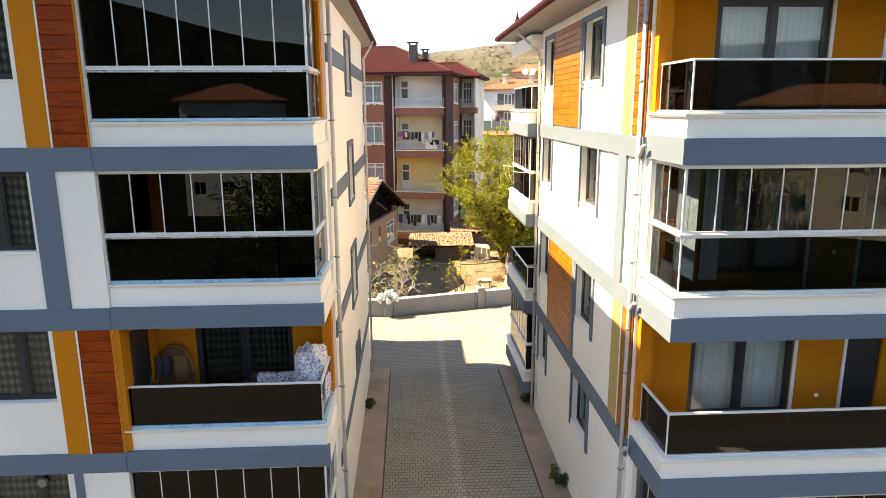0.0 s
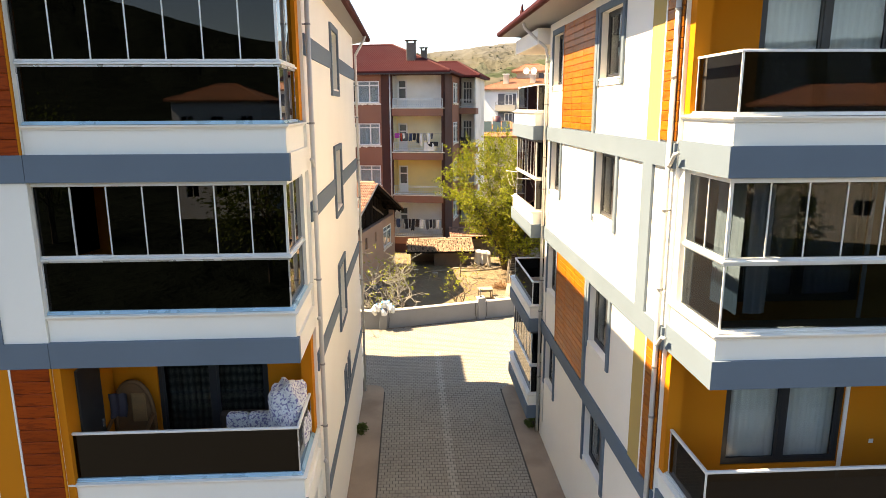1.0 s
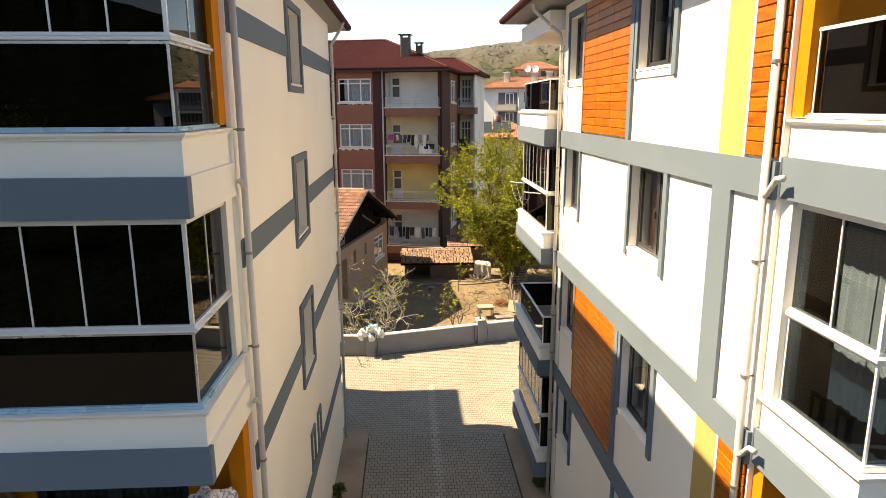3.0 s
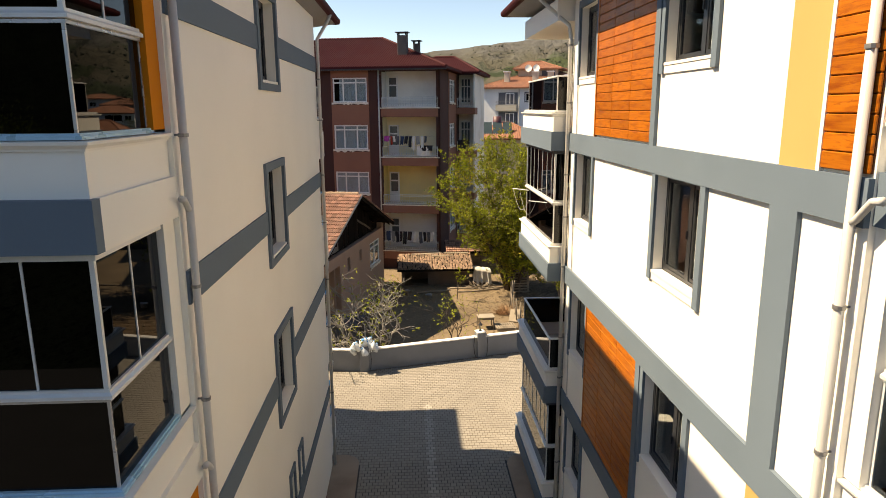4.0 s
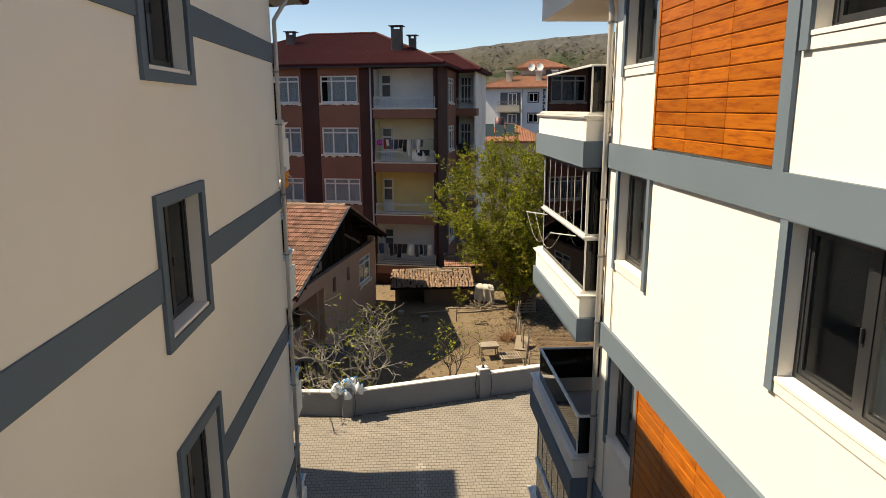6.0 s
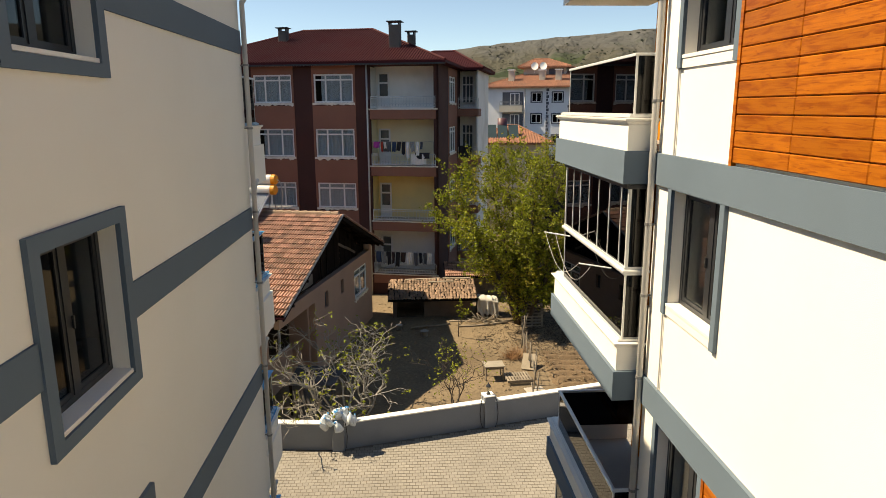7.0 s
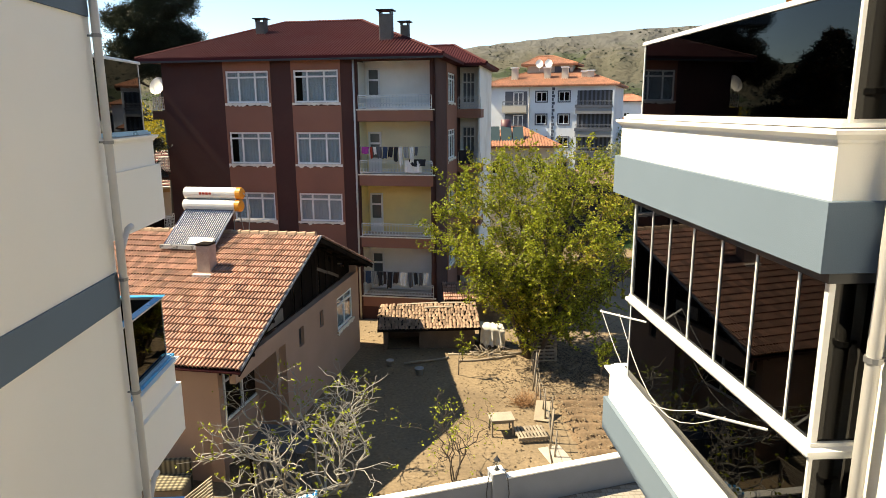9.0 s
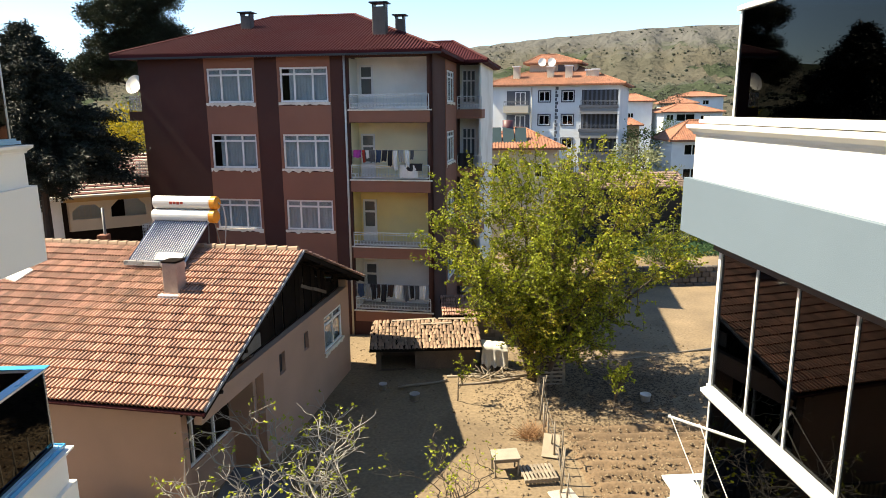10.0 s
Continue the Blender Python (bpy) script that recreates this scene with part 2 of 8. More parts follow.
DARK_FRAME = mat("anthracite_pvc", (0.022, 0.024, 0.028), 0.4, 0.05, 3, 0.03, 80, 0.0)
GLASS_DARK = glass_mat("smoked_glass", (0.055, 0.06, 0.07), 1.45)
GLASS_RAIL = glass_mat("smoked_rail_glass", (0.185, 0.19, 0.2), 1.45)
GLASS_SMOKE = glass_mat("lightly_smoked_glass", (0.33, 0.39, 0.44), 1.45)
GLASS_CLEAR = glass_mat("window_glass", (0.5, 0.53, 0.53), 1.5)
GLASS_PALE = glass_mat("clear_glass", (0.82, 0.86, 0.87), 1.5)
CURTAIN = mat("white_net_curtain", (0.75, 0.75, 0.72), 0.9, 0.08, 2, 0.08, 30, 0.1)
PIPE = mat("white_pvc_pipe", (0.527, 0.51, 0.4802), 0.4, 0.04, 3, 0.02, 90, 0.0)
STEEL = mat("grey_steel", (0.25, 0.25, 0.25), 0.45, 0.1, 6, 0.05, 90, 0.05, metal=0.6)
RED_METAL = mat("dark_red_sheet", (0.0558, 0.0099, 0.0117), 0.7, 0.12, 0.6, 0.05, 60, 0.05, stain=0.4, stain_colour=(0.054, 0.0144, 0.0144), spec=0.12)
SOFFIT = mat("grey_soffit_boards", (0.22, 0.22, 0.23), 0.7, 0.06, 1.5, 0.04, 60, 0.1)
CONCRETE = mat("rough_concrete", (0.306, 0.2295, 0.17), 0.9, 0.2, 0.9, 0.1, 40, 0.4, stain=0.6, stain_colour=(0.1615, 0.102, 0.068))
INTERIOR = mat("room_plaster", (0.42, 0.38, 0.33), 0.9, 0.06, 0.8, 0.03, 60, 0.05)
FLOOR_TILE = mat("balcony_floor_tile", (0.38, 0.35, 0.31), 0.5, 0.1, 2, 0.05, 40, 0.05)

GLASS_GREY = glass_mat("grey_window_glass", (0.68, 0.70, 0.69), 1.5)
LACE = mat("patterned_lace", (0.62, 0.61, 0.54), 0.9, 0.1, 2, 0.08, 30, 0.1)
lt_ = LACE.node_tree
lb_ = lt_.nodes["Principled BSDF"]
lace_old = lb_.inputs["Base Color"].links[0].from_socket
lace_geo = lt_.nodes.new("ShaderNodeNewGeometry")
for ax_, sc_, k_ in (("X", 2.6, 0.55), ("Z", 1.7, 0.6), ("X", 14.0, 0.35)):
    wv_ = lt_.nodes.new("ShaderNodeTexWave")
    wv_.bands_direction = ax_
    wv_.inputs["Scale"].default_value, wv_.inputs["Distortion"].default_value = sc_, 1.5
    lt_.links.new(lace_geo.outputs["Position"], wv_.inputs["Vector"])
    mx_ = lt_.nodes.new("ShaderNodeMix")
    mx_.data_type = "RGBA"
    mx_.blend_type = "MULTIPLY"
    mx_.inputs["Factor"].default_value = k_
    lt_.links.new(lace_old, mx_.inputs["A"])
    lt_.links.new(wv_.outputs["Color"], mx_.inputs["B"])
    lace_old = mx_.outputs["Result"]
lt_.links.new(lace_old, lb_.inputs["Base Color"])

# ---- the two apartment blocks beside the lane ----
LX, LY = -1.65, 12.1      # left block: side wall and front plane
RX, RY = 4.33, 10.25      # right block: side wall and front plane
LSIDE = face((LX, 0, 0), (0, 1), (1, 0))
RSIDE = face((RX, 0, 0), (0, 1), (-1, 0))
LFRONT = face((0, LY, 0), (1, 0), (0, -1))

left_block = thing("apartment_building", (-7.5, 19, 0), "cream four-storey apartment block with grey bands and ochre stripes", "building", "new apartment blocks")
right_block = thing("apartment_building", (9.5, 17, 0), "cream four-storey apartment block with orange wood cladding and grey bands", "building", "new apartment blocks")


def curtain(f, a0, a1, d, z0, z1, label="white net curtain hanging behind a window", material=None, waves=0.12):
    bm = bmesh.new()
    n = max(8, int((a1 - a0) / 0.035))
    cols = []
    for i in range(n + 1):
        a = a0 + (a1 - a0) * i / n
        w = 0.022 * math.sin(a * math.tau / waves) + 0.012 * math.sin(a * 17.3)
        cols.append([bm.verts.new(f @ Vector((a, d + w * k, z))) for k, z in ((1.0, z0), (0.9, (z0 + z1) / 2), (0.5, z1))])
    for p, q in zip(cols, cols[1:]):
        for k in range(2):
            bm.faces.new((p[k], q[k], q[k + 1], p[k + 1]))
    return solo("curtain", bm, material or CURTAIN, label, "curtain", "net curtains", smooth=True)


def window(parent, f, a0, a1, z0, z1, depth, split=0.5, sash=0.06, sill=True, frame_mat=None, name="window", pane_mat=None):
    """A two-leaf window set back in its opening, with panes, sill and handle."""
    fm = frame_mat or DARK_FRAME
    am = a0 + (a1 - a0) * split
    leaves_ = ((a0 + sash, am - 0.05), (am + 0.05, a1 - sash))
    zb, zt = z0 + sash, z1 - sash
    w = part(name, lattice(f, a0, a1, z0, z1, -depth - 0.07, -depth, [(l, r, zb, zt) for l, r in leaves_]), fm, parent)
    for l, r in leaves_:
        part("sash", lattice(f, l, r, zb, zt, -depth - 0.05, -depth - 0.012, [(l + 0.045, r - 0.045, zb + 0.045, zt - 0.045)]), fm, w)
        pane = part("pane", boxes(f, (l + 0.045, r - 0.045, -depth - 0.035, -depth - 0.027, zb + 0.045, zt - 0.045)), pane_mat or GLASS_CLEAR, w)
        pane.visible_shadow = False
    zm = (z0 + z1) / 2
    part("handle", boxes(f, (am + 0.03, am + 0.05, -depth + 0.004, -depth + 0.03, zm - 0.09, zm + 0.03), bevel=0.004), DARK_FRAME, w)
    if sill:
        part("sill", boxes(f, (a0 + 0.002, a1 - 0.002, -depth, 0.03, z0 - 0.035, z0 + 0.008), bevel=0.004), TRIM, w)
    return w


def surround(parent, f, a0, a1, z0, z1, o0, o1, ob, ot, proud=0.045, foot=False):
    """A raised grey border round an opening; with foot it also runs along below."""
    out = f @ Matrix.Translation((0, proud, 0))
    part("window_surround", wall_mesh(out, o0, o1, ob, ot, proud - 0.001, [(a0, a1, z0 - 0.04 if foot else ob - 1, z1)]), BAND, parent)


def pipe_run(parent, pts, r=0.043, label="white plastic downpipe"):
    p = part("downpipe", tube(bmesh.new(), pts, r, 10), PIPE, parent, label, smooth=True)
    return p


def pipe_clip(parent, centre, out):
    c, o = Vector(centre), Vector((*out, 0))
    bm = tube(bmesh.new(), [c + Vector((0, 0, -0.018)), c + Vector((0, 0, 0.018))], 0.053, 10)
    tube(bm, [c - o * 0.05, c - o * 0.12], 0.012, 5)
    part("pipe_clip", bm, STEEL, parent, "steel pipe clip")


def pipe_shoe(parent, at, out, size=0.8):
    """A slanting branch that drains a balcony into the downpipe."""
    c, o = Vector(at), Vector(out)
    bm = tube(bmesh.new(), [c + o * 0.42 * size + Vector((0, 0, 0.27)) * size, c + o * 0.28 * size + Vector((0, 0, 0.25)) * size, c + o * 0.08 * size + Vector((0, 0, 0.03)), c], [0.036, 0.032, 0.032, 0.036], 8)
    part("drain_branch", bm, PIPE, parent, smooth=True)


def cladding(parent, f, a0, a1, z0, z1, material, rows, per_row, name="cladding_panel"):
    """Varnished boards, each a piece of its own, over a dark backing."""
    base = part(name, boxes(f, (a0, a1, 0.0, 0.012, z0, z1)), WOOD_GAP, parent, "varnished orange-brown wooden cladding")
    bl, bh = (a1 - a0) / per_row, (z1 - z0) / rows
    bm = bmesh.new()
    box(bm, IDENT, 0, bl - 0.002, 0.0, 0.030, 0, bh - 0.006, bevel=0.009)
    data = to_mesh("board", bm, material)
    inv = WORLD[parent].inverted()
    for i in range(rows):
        for j in range(per_row):
            piece("board", data, base, inv @ f @ Matrix.Translation((a0 + j * bl, 0.012, z0 + i * bh)))
    return base


def along(path, d):
    """The plan line moved outwards by d."""
    return [(p[0] + m.x * d, p[1] + m.y * d) for p, m in zip(path, offsets(path))]


def balcony(parent, path, zk, slab_poly, ceiling, glazed, panes=7, rail_h=1.15, kerb=0.30, side_panes=3, band_h=0.42, rail_mat=None, skip_band=False, white_slab=False, trim=(0.0, 0.0), band_path=None, side_path=None, glass_path=None, cuts=None, open_pane=None, band_out=0.0, glass=None, head=None):
    """A balcony on a slab: grey band, white parapet with a moulding, smoked glass and rail; glazed ones are closed up to the ceiling."""
    rail_mat = rail_mat or SILVER
    glass = glass or GLASS_DARK
    bm = bmesh.new()
    prism(bm, [(x, y, zk - 0.16) for x, y in slab_poly], (0, 0, 0.15))
    b = part("balcony", bm, FLOOR_TILE, parent, "glazed balcony" if glazed else "open balcony with smoked glass rail")
    if not skip_band:
        part("band", swept(band_path or path, [(-0.10, zk - band_h), (band_out, zk - band_h), (band_out, zk), (-0.10, zk)]), WHITE if white_slab else BAND, b)
    if side_path:
        part("slab_side", swept(side_path, [(-0.098, zk - band_h), (0.0, zk - band_h), (0.0, zk), (-0.098, zk)]), WHITE, b)
    ins = along(path, -0.05)
    part("parapet", swept(ins, strip(-0.14, 0.0, zk, zk + kerb)), WHITE, b)
    k = zk + kerb
    part("moulding", swept(ins, [(-0.15, k + 0.002), (0.015, k + 0.002), (0.02, k + 0.02), (0.055, k + 0.05), (0.06, k + 0.075), (-0.15, k + 0.085)]), TRIM, b)
    part("track", swept(ins, [(-0.13, k + 0.086), (-0.01, k + 0.086), (-0.01, k + 0.115), (-0.035, k + 0.115), (-0.035, k + 0.135), (-0.13, k + 0.135)]), BLUE_ALU if path[0][0] < 1.0 else ALU, b, "aluminium track")
    g0, g1 = k + 0.135, zk + rail_h
    mid = glass_path or along(path, -0.125)
    for end, (i, j) in zip(trim, ((0, 1), (-1, -2))):
        step = Vector(mid[j]) - Vector(mid[i])
        mid[i] = tuple(Vector(mid[i]) + step.normalized() * end)
    for p, q in zip(mid, mid[1:]):
        p, q = Vector(p), Vector(q)
        t = (q - p).normalized()
        f = face((*p, 0), t, (t.y, -t.x))
        part("glass_panel", boxes(f, (0.006, (q - p).length - 0.006, -0.006, 0.006, g0, g1 + 0.02)), glass, b, "smoked glass panel")
    ends = [mid[0], mid[-1]] + mid[1:-1]
    for x, y in ends:
        part("post", boxes(Matrix.Translation((x, y, 0)), (-0.012, 0.012, -0.012, 0.012, k + 0.1, g1 + 0.02)), rail_mat, b)
    part("rail", swept(mid, [(-0.03, g1 + 0.02), (0.03, g1 + 0.02), (0.03, g1 + 0.045), (0.02, g1 + 0.055), (-0.02, g1 + 0.055), (-0.03, g1 + 0.045)]), ALU if not glazed else rail_mat, b, "aluminium hand rail")
    if glazed:
        z0, z1 = g1 + 0.055, ceiling
        part("lower_track", swept(mid, [(-0.05, z0), (0.06, z0), (0.06, z0 + 0.03), (0.03, z0 + 0.05), (0.03, z0 + 0.075), (-0.05, z0 + 0.075)]), ALU, b)
        part("upper_track", swept(mid, strip(-0.05, 0.05, z1 - 0.06, z1)), head or ALU, b)
        for i, (p, q) in enumerate(zip(mid, mid[1:])):
            p, q = Vector(p), Vector(q)
            length = (q - p).length
            t = (q - p).normalized()
            f = face((*p, 0), t, (t.y, -t.x))
            n = max(1, round(length / 0.555))
            edges = [length * j / n for j in range(n + 1)]
            if cuts and i in cuts:
                edges = [0.0] + cuts[i] + [length]
            for j, (l, r) in enumerate(zip(edges, edges[1:])):
                if open_pane == (i, j):
                    # one leaf folded inwards
                    turned = f @ Matrix.Translation((l, 0, 0)) @ Matrix.Rotation(radians(-78), 4, "Z")
                    part("pane", boxes(turned, (0.012, r - l - 0.012, -0.005, 0.005, z0 + 0.075, z1 - 0.07)), glass, b, "sliding smoked pane folded open")
                else:
                    pane = part("pane", boxes(f, (l + 0.012, r - 0.012, -0.005, 0.005, z0 + 0.075, z1 - 0.06)), glass, b, "sliding smoked pane")
                    pane.visible_shadow = glass is GLASS_DARK
                if j:
                    part("mullion", boxes(f, (l - 0.010, l + 0.010, -0.012, 0.014, z0 + 0.075, z1 - 0.07)), ALU, b)
        for x, y in mid[1:-1]:
            part("corner_post", boxes(Matrix.Translation((x, y, 0)), (-0.02, 0.02, -0.02, 0.02, z0, z1)), ALU, b)
    return b


def eave(parent, path, z, overhang, roof_in=3.0, rise=1.15, closed=True):
    """Boarded soffit, red gutter and fascia, and the red sheet roof above them; path runs with the outside to its right."""
    outer = along(path, overhang) if not closed else [(p[0] + m.x * overhang, p[1] + m.y * overhang) for p, m in zip(path, offsets(path, True))]
    part("soffit", swept(outer, [(-overhang - 0.2, z - 0.30), (-0.06, z - 0.14), (-0.06, z - 0.11), (-overhang - 0.2, z - 0.27)], closed), SOFFIT, parent, "grey boarded soffit")
    part("gutter", swept(outer, [(-0.07, z - 0.16), (-0.02, z - 0.16), (0.03, z - 0.14), (0.06, z - 0.09), (0.06, z - 0.02), (0.045, z - 0.02), (0.04, z - 0.08), (0.0, z - 0.13), (-0.05, z - 0.13), (-0.05, z), (-0.07, z)], closed), RED_METAL, parent, "dark red metal gutter")
    part("roof", swept(outer, [(-0.05, z - 0.10), (-0.02, z + 0.02), (-roof_in, z + rise), (-roof_in, z + rise - 0.12)], closed), RED_METAL, parent, "dark red sheet metal roof")


# --- left block ---
L_TOP = 12.85
L_LEV = (9.79, 6.81, 3.86, 0.9)            # tops of the grey bands
lw_cols = (18.2, 19.6)
l_rows = ((10.92, 12.3), (7.94, 9.42), (4.98, 6.45))
holes = [(lw_cols[0], lw_cols[1], z0, z1) for z0, z1 in l_rows] + [(18.72, 19.1, 2.72, 3.42), (19.72, 20.1, 2.72, 3.42)]
part("side_wall", wall_mesh(LSIDE, 13.9, 25.0, 0.0, L_TOP, 0.25, holes), WHITE, left_block)
for z0, z1 in l_rows:
    window(left_block, LSIDE, *lw_cols, z0, z1, 0.17, sill=True)
    surround(left_block, LSIDE, *lw_cols, z0, z1, lw_cols[0] - 0.15, lw_cols[1] + 0.15, z0 - 0.16, z1 + 0.14, 0.05, foot=True)
for a in (18.72, 19.72):
    surround(left_block, LSIDE, a, a + 0.38, 2.76, 3.42, a - 0.09, a + 0.47, 2.62, 3.52, 0.04, foot=True)
    window(left_block, LSIDE, a, a + 0.38, 2.72, 3.42, 0.17, sash=0.03, sill=False)
# grey bands of the side wall run into the middle of the windows
for zb in (11.38, 8.40, 5.46):
    part("band", boxes(LSIDE, (13.95, lw_cols[0] - 0.15, 0, 0.03, zb, zb + 0.37)), BAND, left_block)
    part("band", boxes(LSIDE, (lw_cols[1] + 0.15, 24.95, 0, 0.03, zb, zb + 0.37)), BAND, left_block)
part("band", boxes(LSIDE, (13.95, 24.95, 0, 0.03, 2.30, 2.60)), BAND, left_block)

# front wall: windows, ochre and wooden stripes, grey bands
lf_holes = [(-8.4, -6.8, z0, z1) for z0, z1 in ((10.95, 12.4), (7.9, 9.37), (4.95, 6.38), (1.95, 3.45))] + [(-5.62, LX, 0.47, L_TOP - 0.28)]
part("front_wall", wall_mesh(LFRONT, -13.5, LX - 0.001, 0.0, L_TOP, 0.25, lf_holes), WHITE, left_block)
for z0, z1 in ((10.95, 12.4), (7.9, 9.37), (4.95, 6.38), (1.95, 3.45)):
    window(left_block, LFRONT, -8.4, -6.8, z0, z1, 0.14, split=0.62, pane_mat=GLASS_GREY)
    curtain(LFRONT, -8.35, -6.85, -0.3, z0 - 0.2, z1 + 0.05, "patterned white lace curtain behind a window", LACE)
for i in (0, 2):
    z0, z1 = L_LEV[i], (L_TOP - 0.2, 0, L_LEV[1] - 0.42)[i]
    part("ochre_stripe", boxes(LFRONT, (-6.71, -6.28, 0, 0.03, z0, z1)), ORANGE, left_block)
    part("trim_strip", boxes(LFRONT, (-6.28, -6.25, 0, 0.05, z0, z1)), TRIM, left_block)
    part("trim_strip", boxes(LFRONT, (-5.65, -5.62, 0, 0.035, z0, z1)), ORANGE, left_block)
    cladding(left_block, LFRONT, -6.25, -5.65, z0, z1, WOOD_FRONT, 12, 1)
part("ochre_reveal", boxes(LFRONT, (-5.62, -5.5, -1.75, -0.01, L_LEV[2] + 0.01, L_LEV[1] - 0.42)), ORANGE, left_block)
part("grey_pier", boxes(LFRONT, (-6.74, -6.3, 0, 0.03, L_LEV[1], L_LEV[0] - 0.42)), BAND, left_block)
for zk in L_LEV:
    part("band", boxes(LFRONT, (-13.5, -5.62, 0, 0.035, zk - 0.42, zk)), BAND, left_block)
part("grey_pier", boxes(LFRONT, (-6.66, -6.5, 0, 0.03, 0.9, L_LEV[2] - 0.42)), BAND, left_block)

# loggia back wall, its side and doors
LB_BACK = face((0, 13.9, 0), (1, 0), (0, -1))
dz = [(L_LEV[i] + 0.02, L_LEV[i] + 2.25) for i in range(4)]
part("loggia_wall", wall_mesh(LB_BACK, -5.62, LX - 0.25, 0.0, L_TOP, 0.2, [(-4.7, -2.6, z0, z1) for z0, z1 in dz]), ORANGE, left_block)
part("loggia_side", boxes(IDENT, (-5.86, -5.625, LY + 0.26, 13.9, 0, L_TOP)), ORANGE, left_block)
for z0, z1 in dz:
    window(left_block, LB_BACK, -4.7, -2.6, z0, z1, 0.06, sash=0.07, sill=False, name="balcony_door")
    curtain(LB_BACK, -4.6, -2.7, -0.25, z0 + 0.05, z1 - 0.05, "patterned lace curtain behind a balcony door", LACE)
sd = part("side_door", boxes(IDENT, (-5.495, -5.46, 12.5, 13.3, L_LEV[2] + 0.02, L_LEV[2] + 2.3), bevel=0.004), DARK_FRAME, left_block, "dark side door of the loggia")
part("door_handle", boxes(IDENT, (-5.458, -5.43, 13.18, 13.21, L_LEV[2] + 0.95, L_LEV[2] + 1.1)), SILVER, sd)

l_path = [(-5.61, LY), (LX, LY), (LX, 13.895)]
l_slab = [(-5.61, LY + 0.09), (LX - 0.09, LY + 0.09), (LX - 0.09, 13.89), (-5.61, 13.89)]
for i, (zk, glz) in enumerate(zip(L_LEV, (True, True, False, True))):
    ceil = (12.55, L_LEV[0] - 0.43, L_LEV[1] - 0.43, L_LEV[2] - 0.43)[i]
    balcony(left_block, l_path, zk, l_slab, ceil, glz, open_pane=(0, 1) if i == 1 else None, band_out=0.035, rail_h=1.27, kerb=0.36, trim=(0.0, 0.32), band_path=[(-5.61, LY), (LX, LY)], side_path=[(LX, LY + 0.1), (LX, 13.895)])
    part("corner_jamb", boxes(IDENT, (LX - 0.27, LX - 0.06, 13.6, 13.898, zk + 0.45, ceil)), (ORANGE, WHITE, ORANGE, WHITE)[i], left_block, "painted corner of the loggia")
part("loggia_ceiling", boxes(IDENT, (-5.61, LX, LY, 13.89, 12.56, 12.85)), WHITE, left_block)

BLUE_FILM = mat("blue_protective_film", (0.03, 0.30, 0.62), 0.3, 0.06, 3, 0.03, 40, 0.0)
# rear balconies, their white sides flush with the side wall
lr_path = [(-1.72, 25.0), (-1.72, 26.75), (-6.5, 26.75)]
lr_slab = [(-1.80, 25.0), (-1.80, 26.65), (-6.5, 26.65), (-6.5, 25.0)]
for zk in (9.79, 6.75, 3.72, 0.75):
    b = balcony(left_block, lr_path, zk, lr_slab, zk + 2.3, False, rail_h=1.22, kerb=0.30, band_h=0.72, white_slab=True)
    if zk < 9:
        part("blue_film", swept(along(lr_path, -0.125), strip(-0.05, 0.052, zk + 1.277, zk + 1.283)), BLUE_FILM, b, "bright blue protective film on the rail")
        part("blue_film", swept(along(lr_path, -0.055), strip(0.0, 0.012, zk + 0.388, zk + 0.432)), BLUE_FILM, b, "bright blue protective film on the track")
    part("door", boxes(face((0, 25.0, 0), (1, 0), (0, 1)), (-4.6, -3.0, 0.0, 0.06, zk + 0.02, zk + 2.2)), DARK_FRAME, b)
part("back_wall", boxes(IDENT, (-13.5, LX - 0.25, 24.76, 24.999, 0, L_TOP)), WHITE, left_block)
part("far_wall", boxes(IDENT, (-13.75, -13.5, LY, 25, 0, L_TOP)), WHITE, left_block)
# plain mass out of view, added for the shadow it throws on the yard
part("rear_wing", boxes(IDENT, (-13.75, -8.4, 25.0, 30.3, 0, L_TOP)), WHITE, left_block)
for zk in (3.6, 6.5, 9.5):
    part("floor_slab", boxes(IDENT, (-13.4, LX - 0.26, 14.2, 24.7, zk - 0.2, zk)), INTERIOR, left_block)
    part("floor_slab", boxes(IDENT, (-13.4, -5.9, LY + 0.3, 14.18, zk - 0.2, zk)), INTERIOR, left_block)
eave(left_block, [(-13.75, LY - 0.1), (LX, LY - 0.1), (LX, 26.9), (-8.4, 26.9), (-8.4, 30.3), (-13.75, 30.3)], 13.0, 0.42, roof_in=2.6)
part("roof_deck", boxes(IDENT, (-13.7, LX - 1.0, LY, 26.0, 12.86, 13.4)), RED_METAL, left_block)

# downpipes of the left block
px = LX + 0.09
pipe_run(left_block, [(px, 13.98, 12.6), (px, 13.98, 0.1)])
for z in (11.9, 10.2, 8.6, 7.3, 5.6, 4.3, 2.2):
    pipe_clip(left_block, (px, 13.98, z), (1, 0))
for z in (9.42, 6.45, 3.5):
    pipe_shoe(left_block, (px, 13.98, z), (0, -1, 0), 0.55)
pipe_run(left_block, [(LX + 0.42, 25.25, 12.86), (LX + 0.36, 25.2, 12.7), (px, 24.94, 12.2), (px, 24.94, 12.0), (px, 24.94, 0.1)])
for z in (11.2, 10.15, 8.7, 7.4, 5.8, 4.4, 2.4):
    pipe_clip(left_block, (px, 24.94, z), (1, 0))
for z in (9.0, 6.0, 3.0):
    pipe_shoe(left_block, (px, 24.94, z), (0, 1, 0))

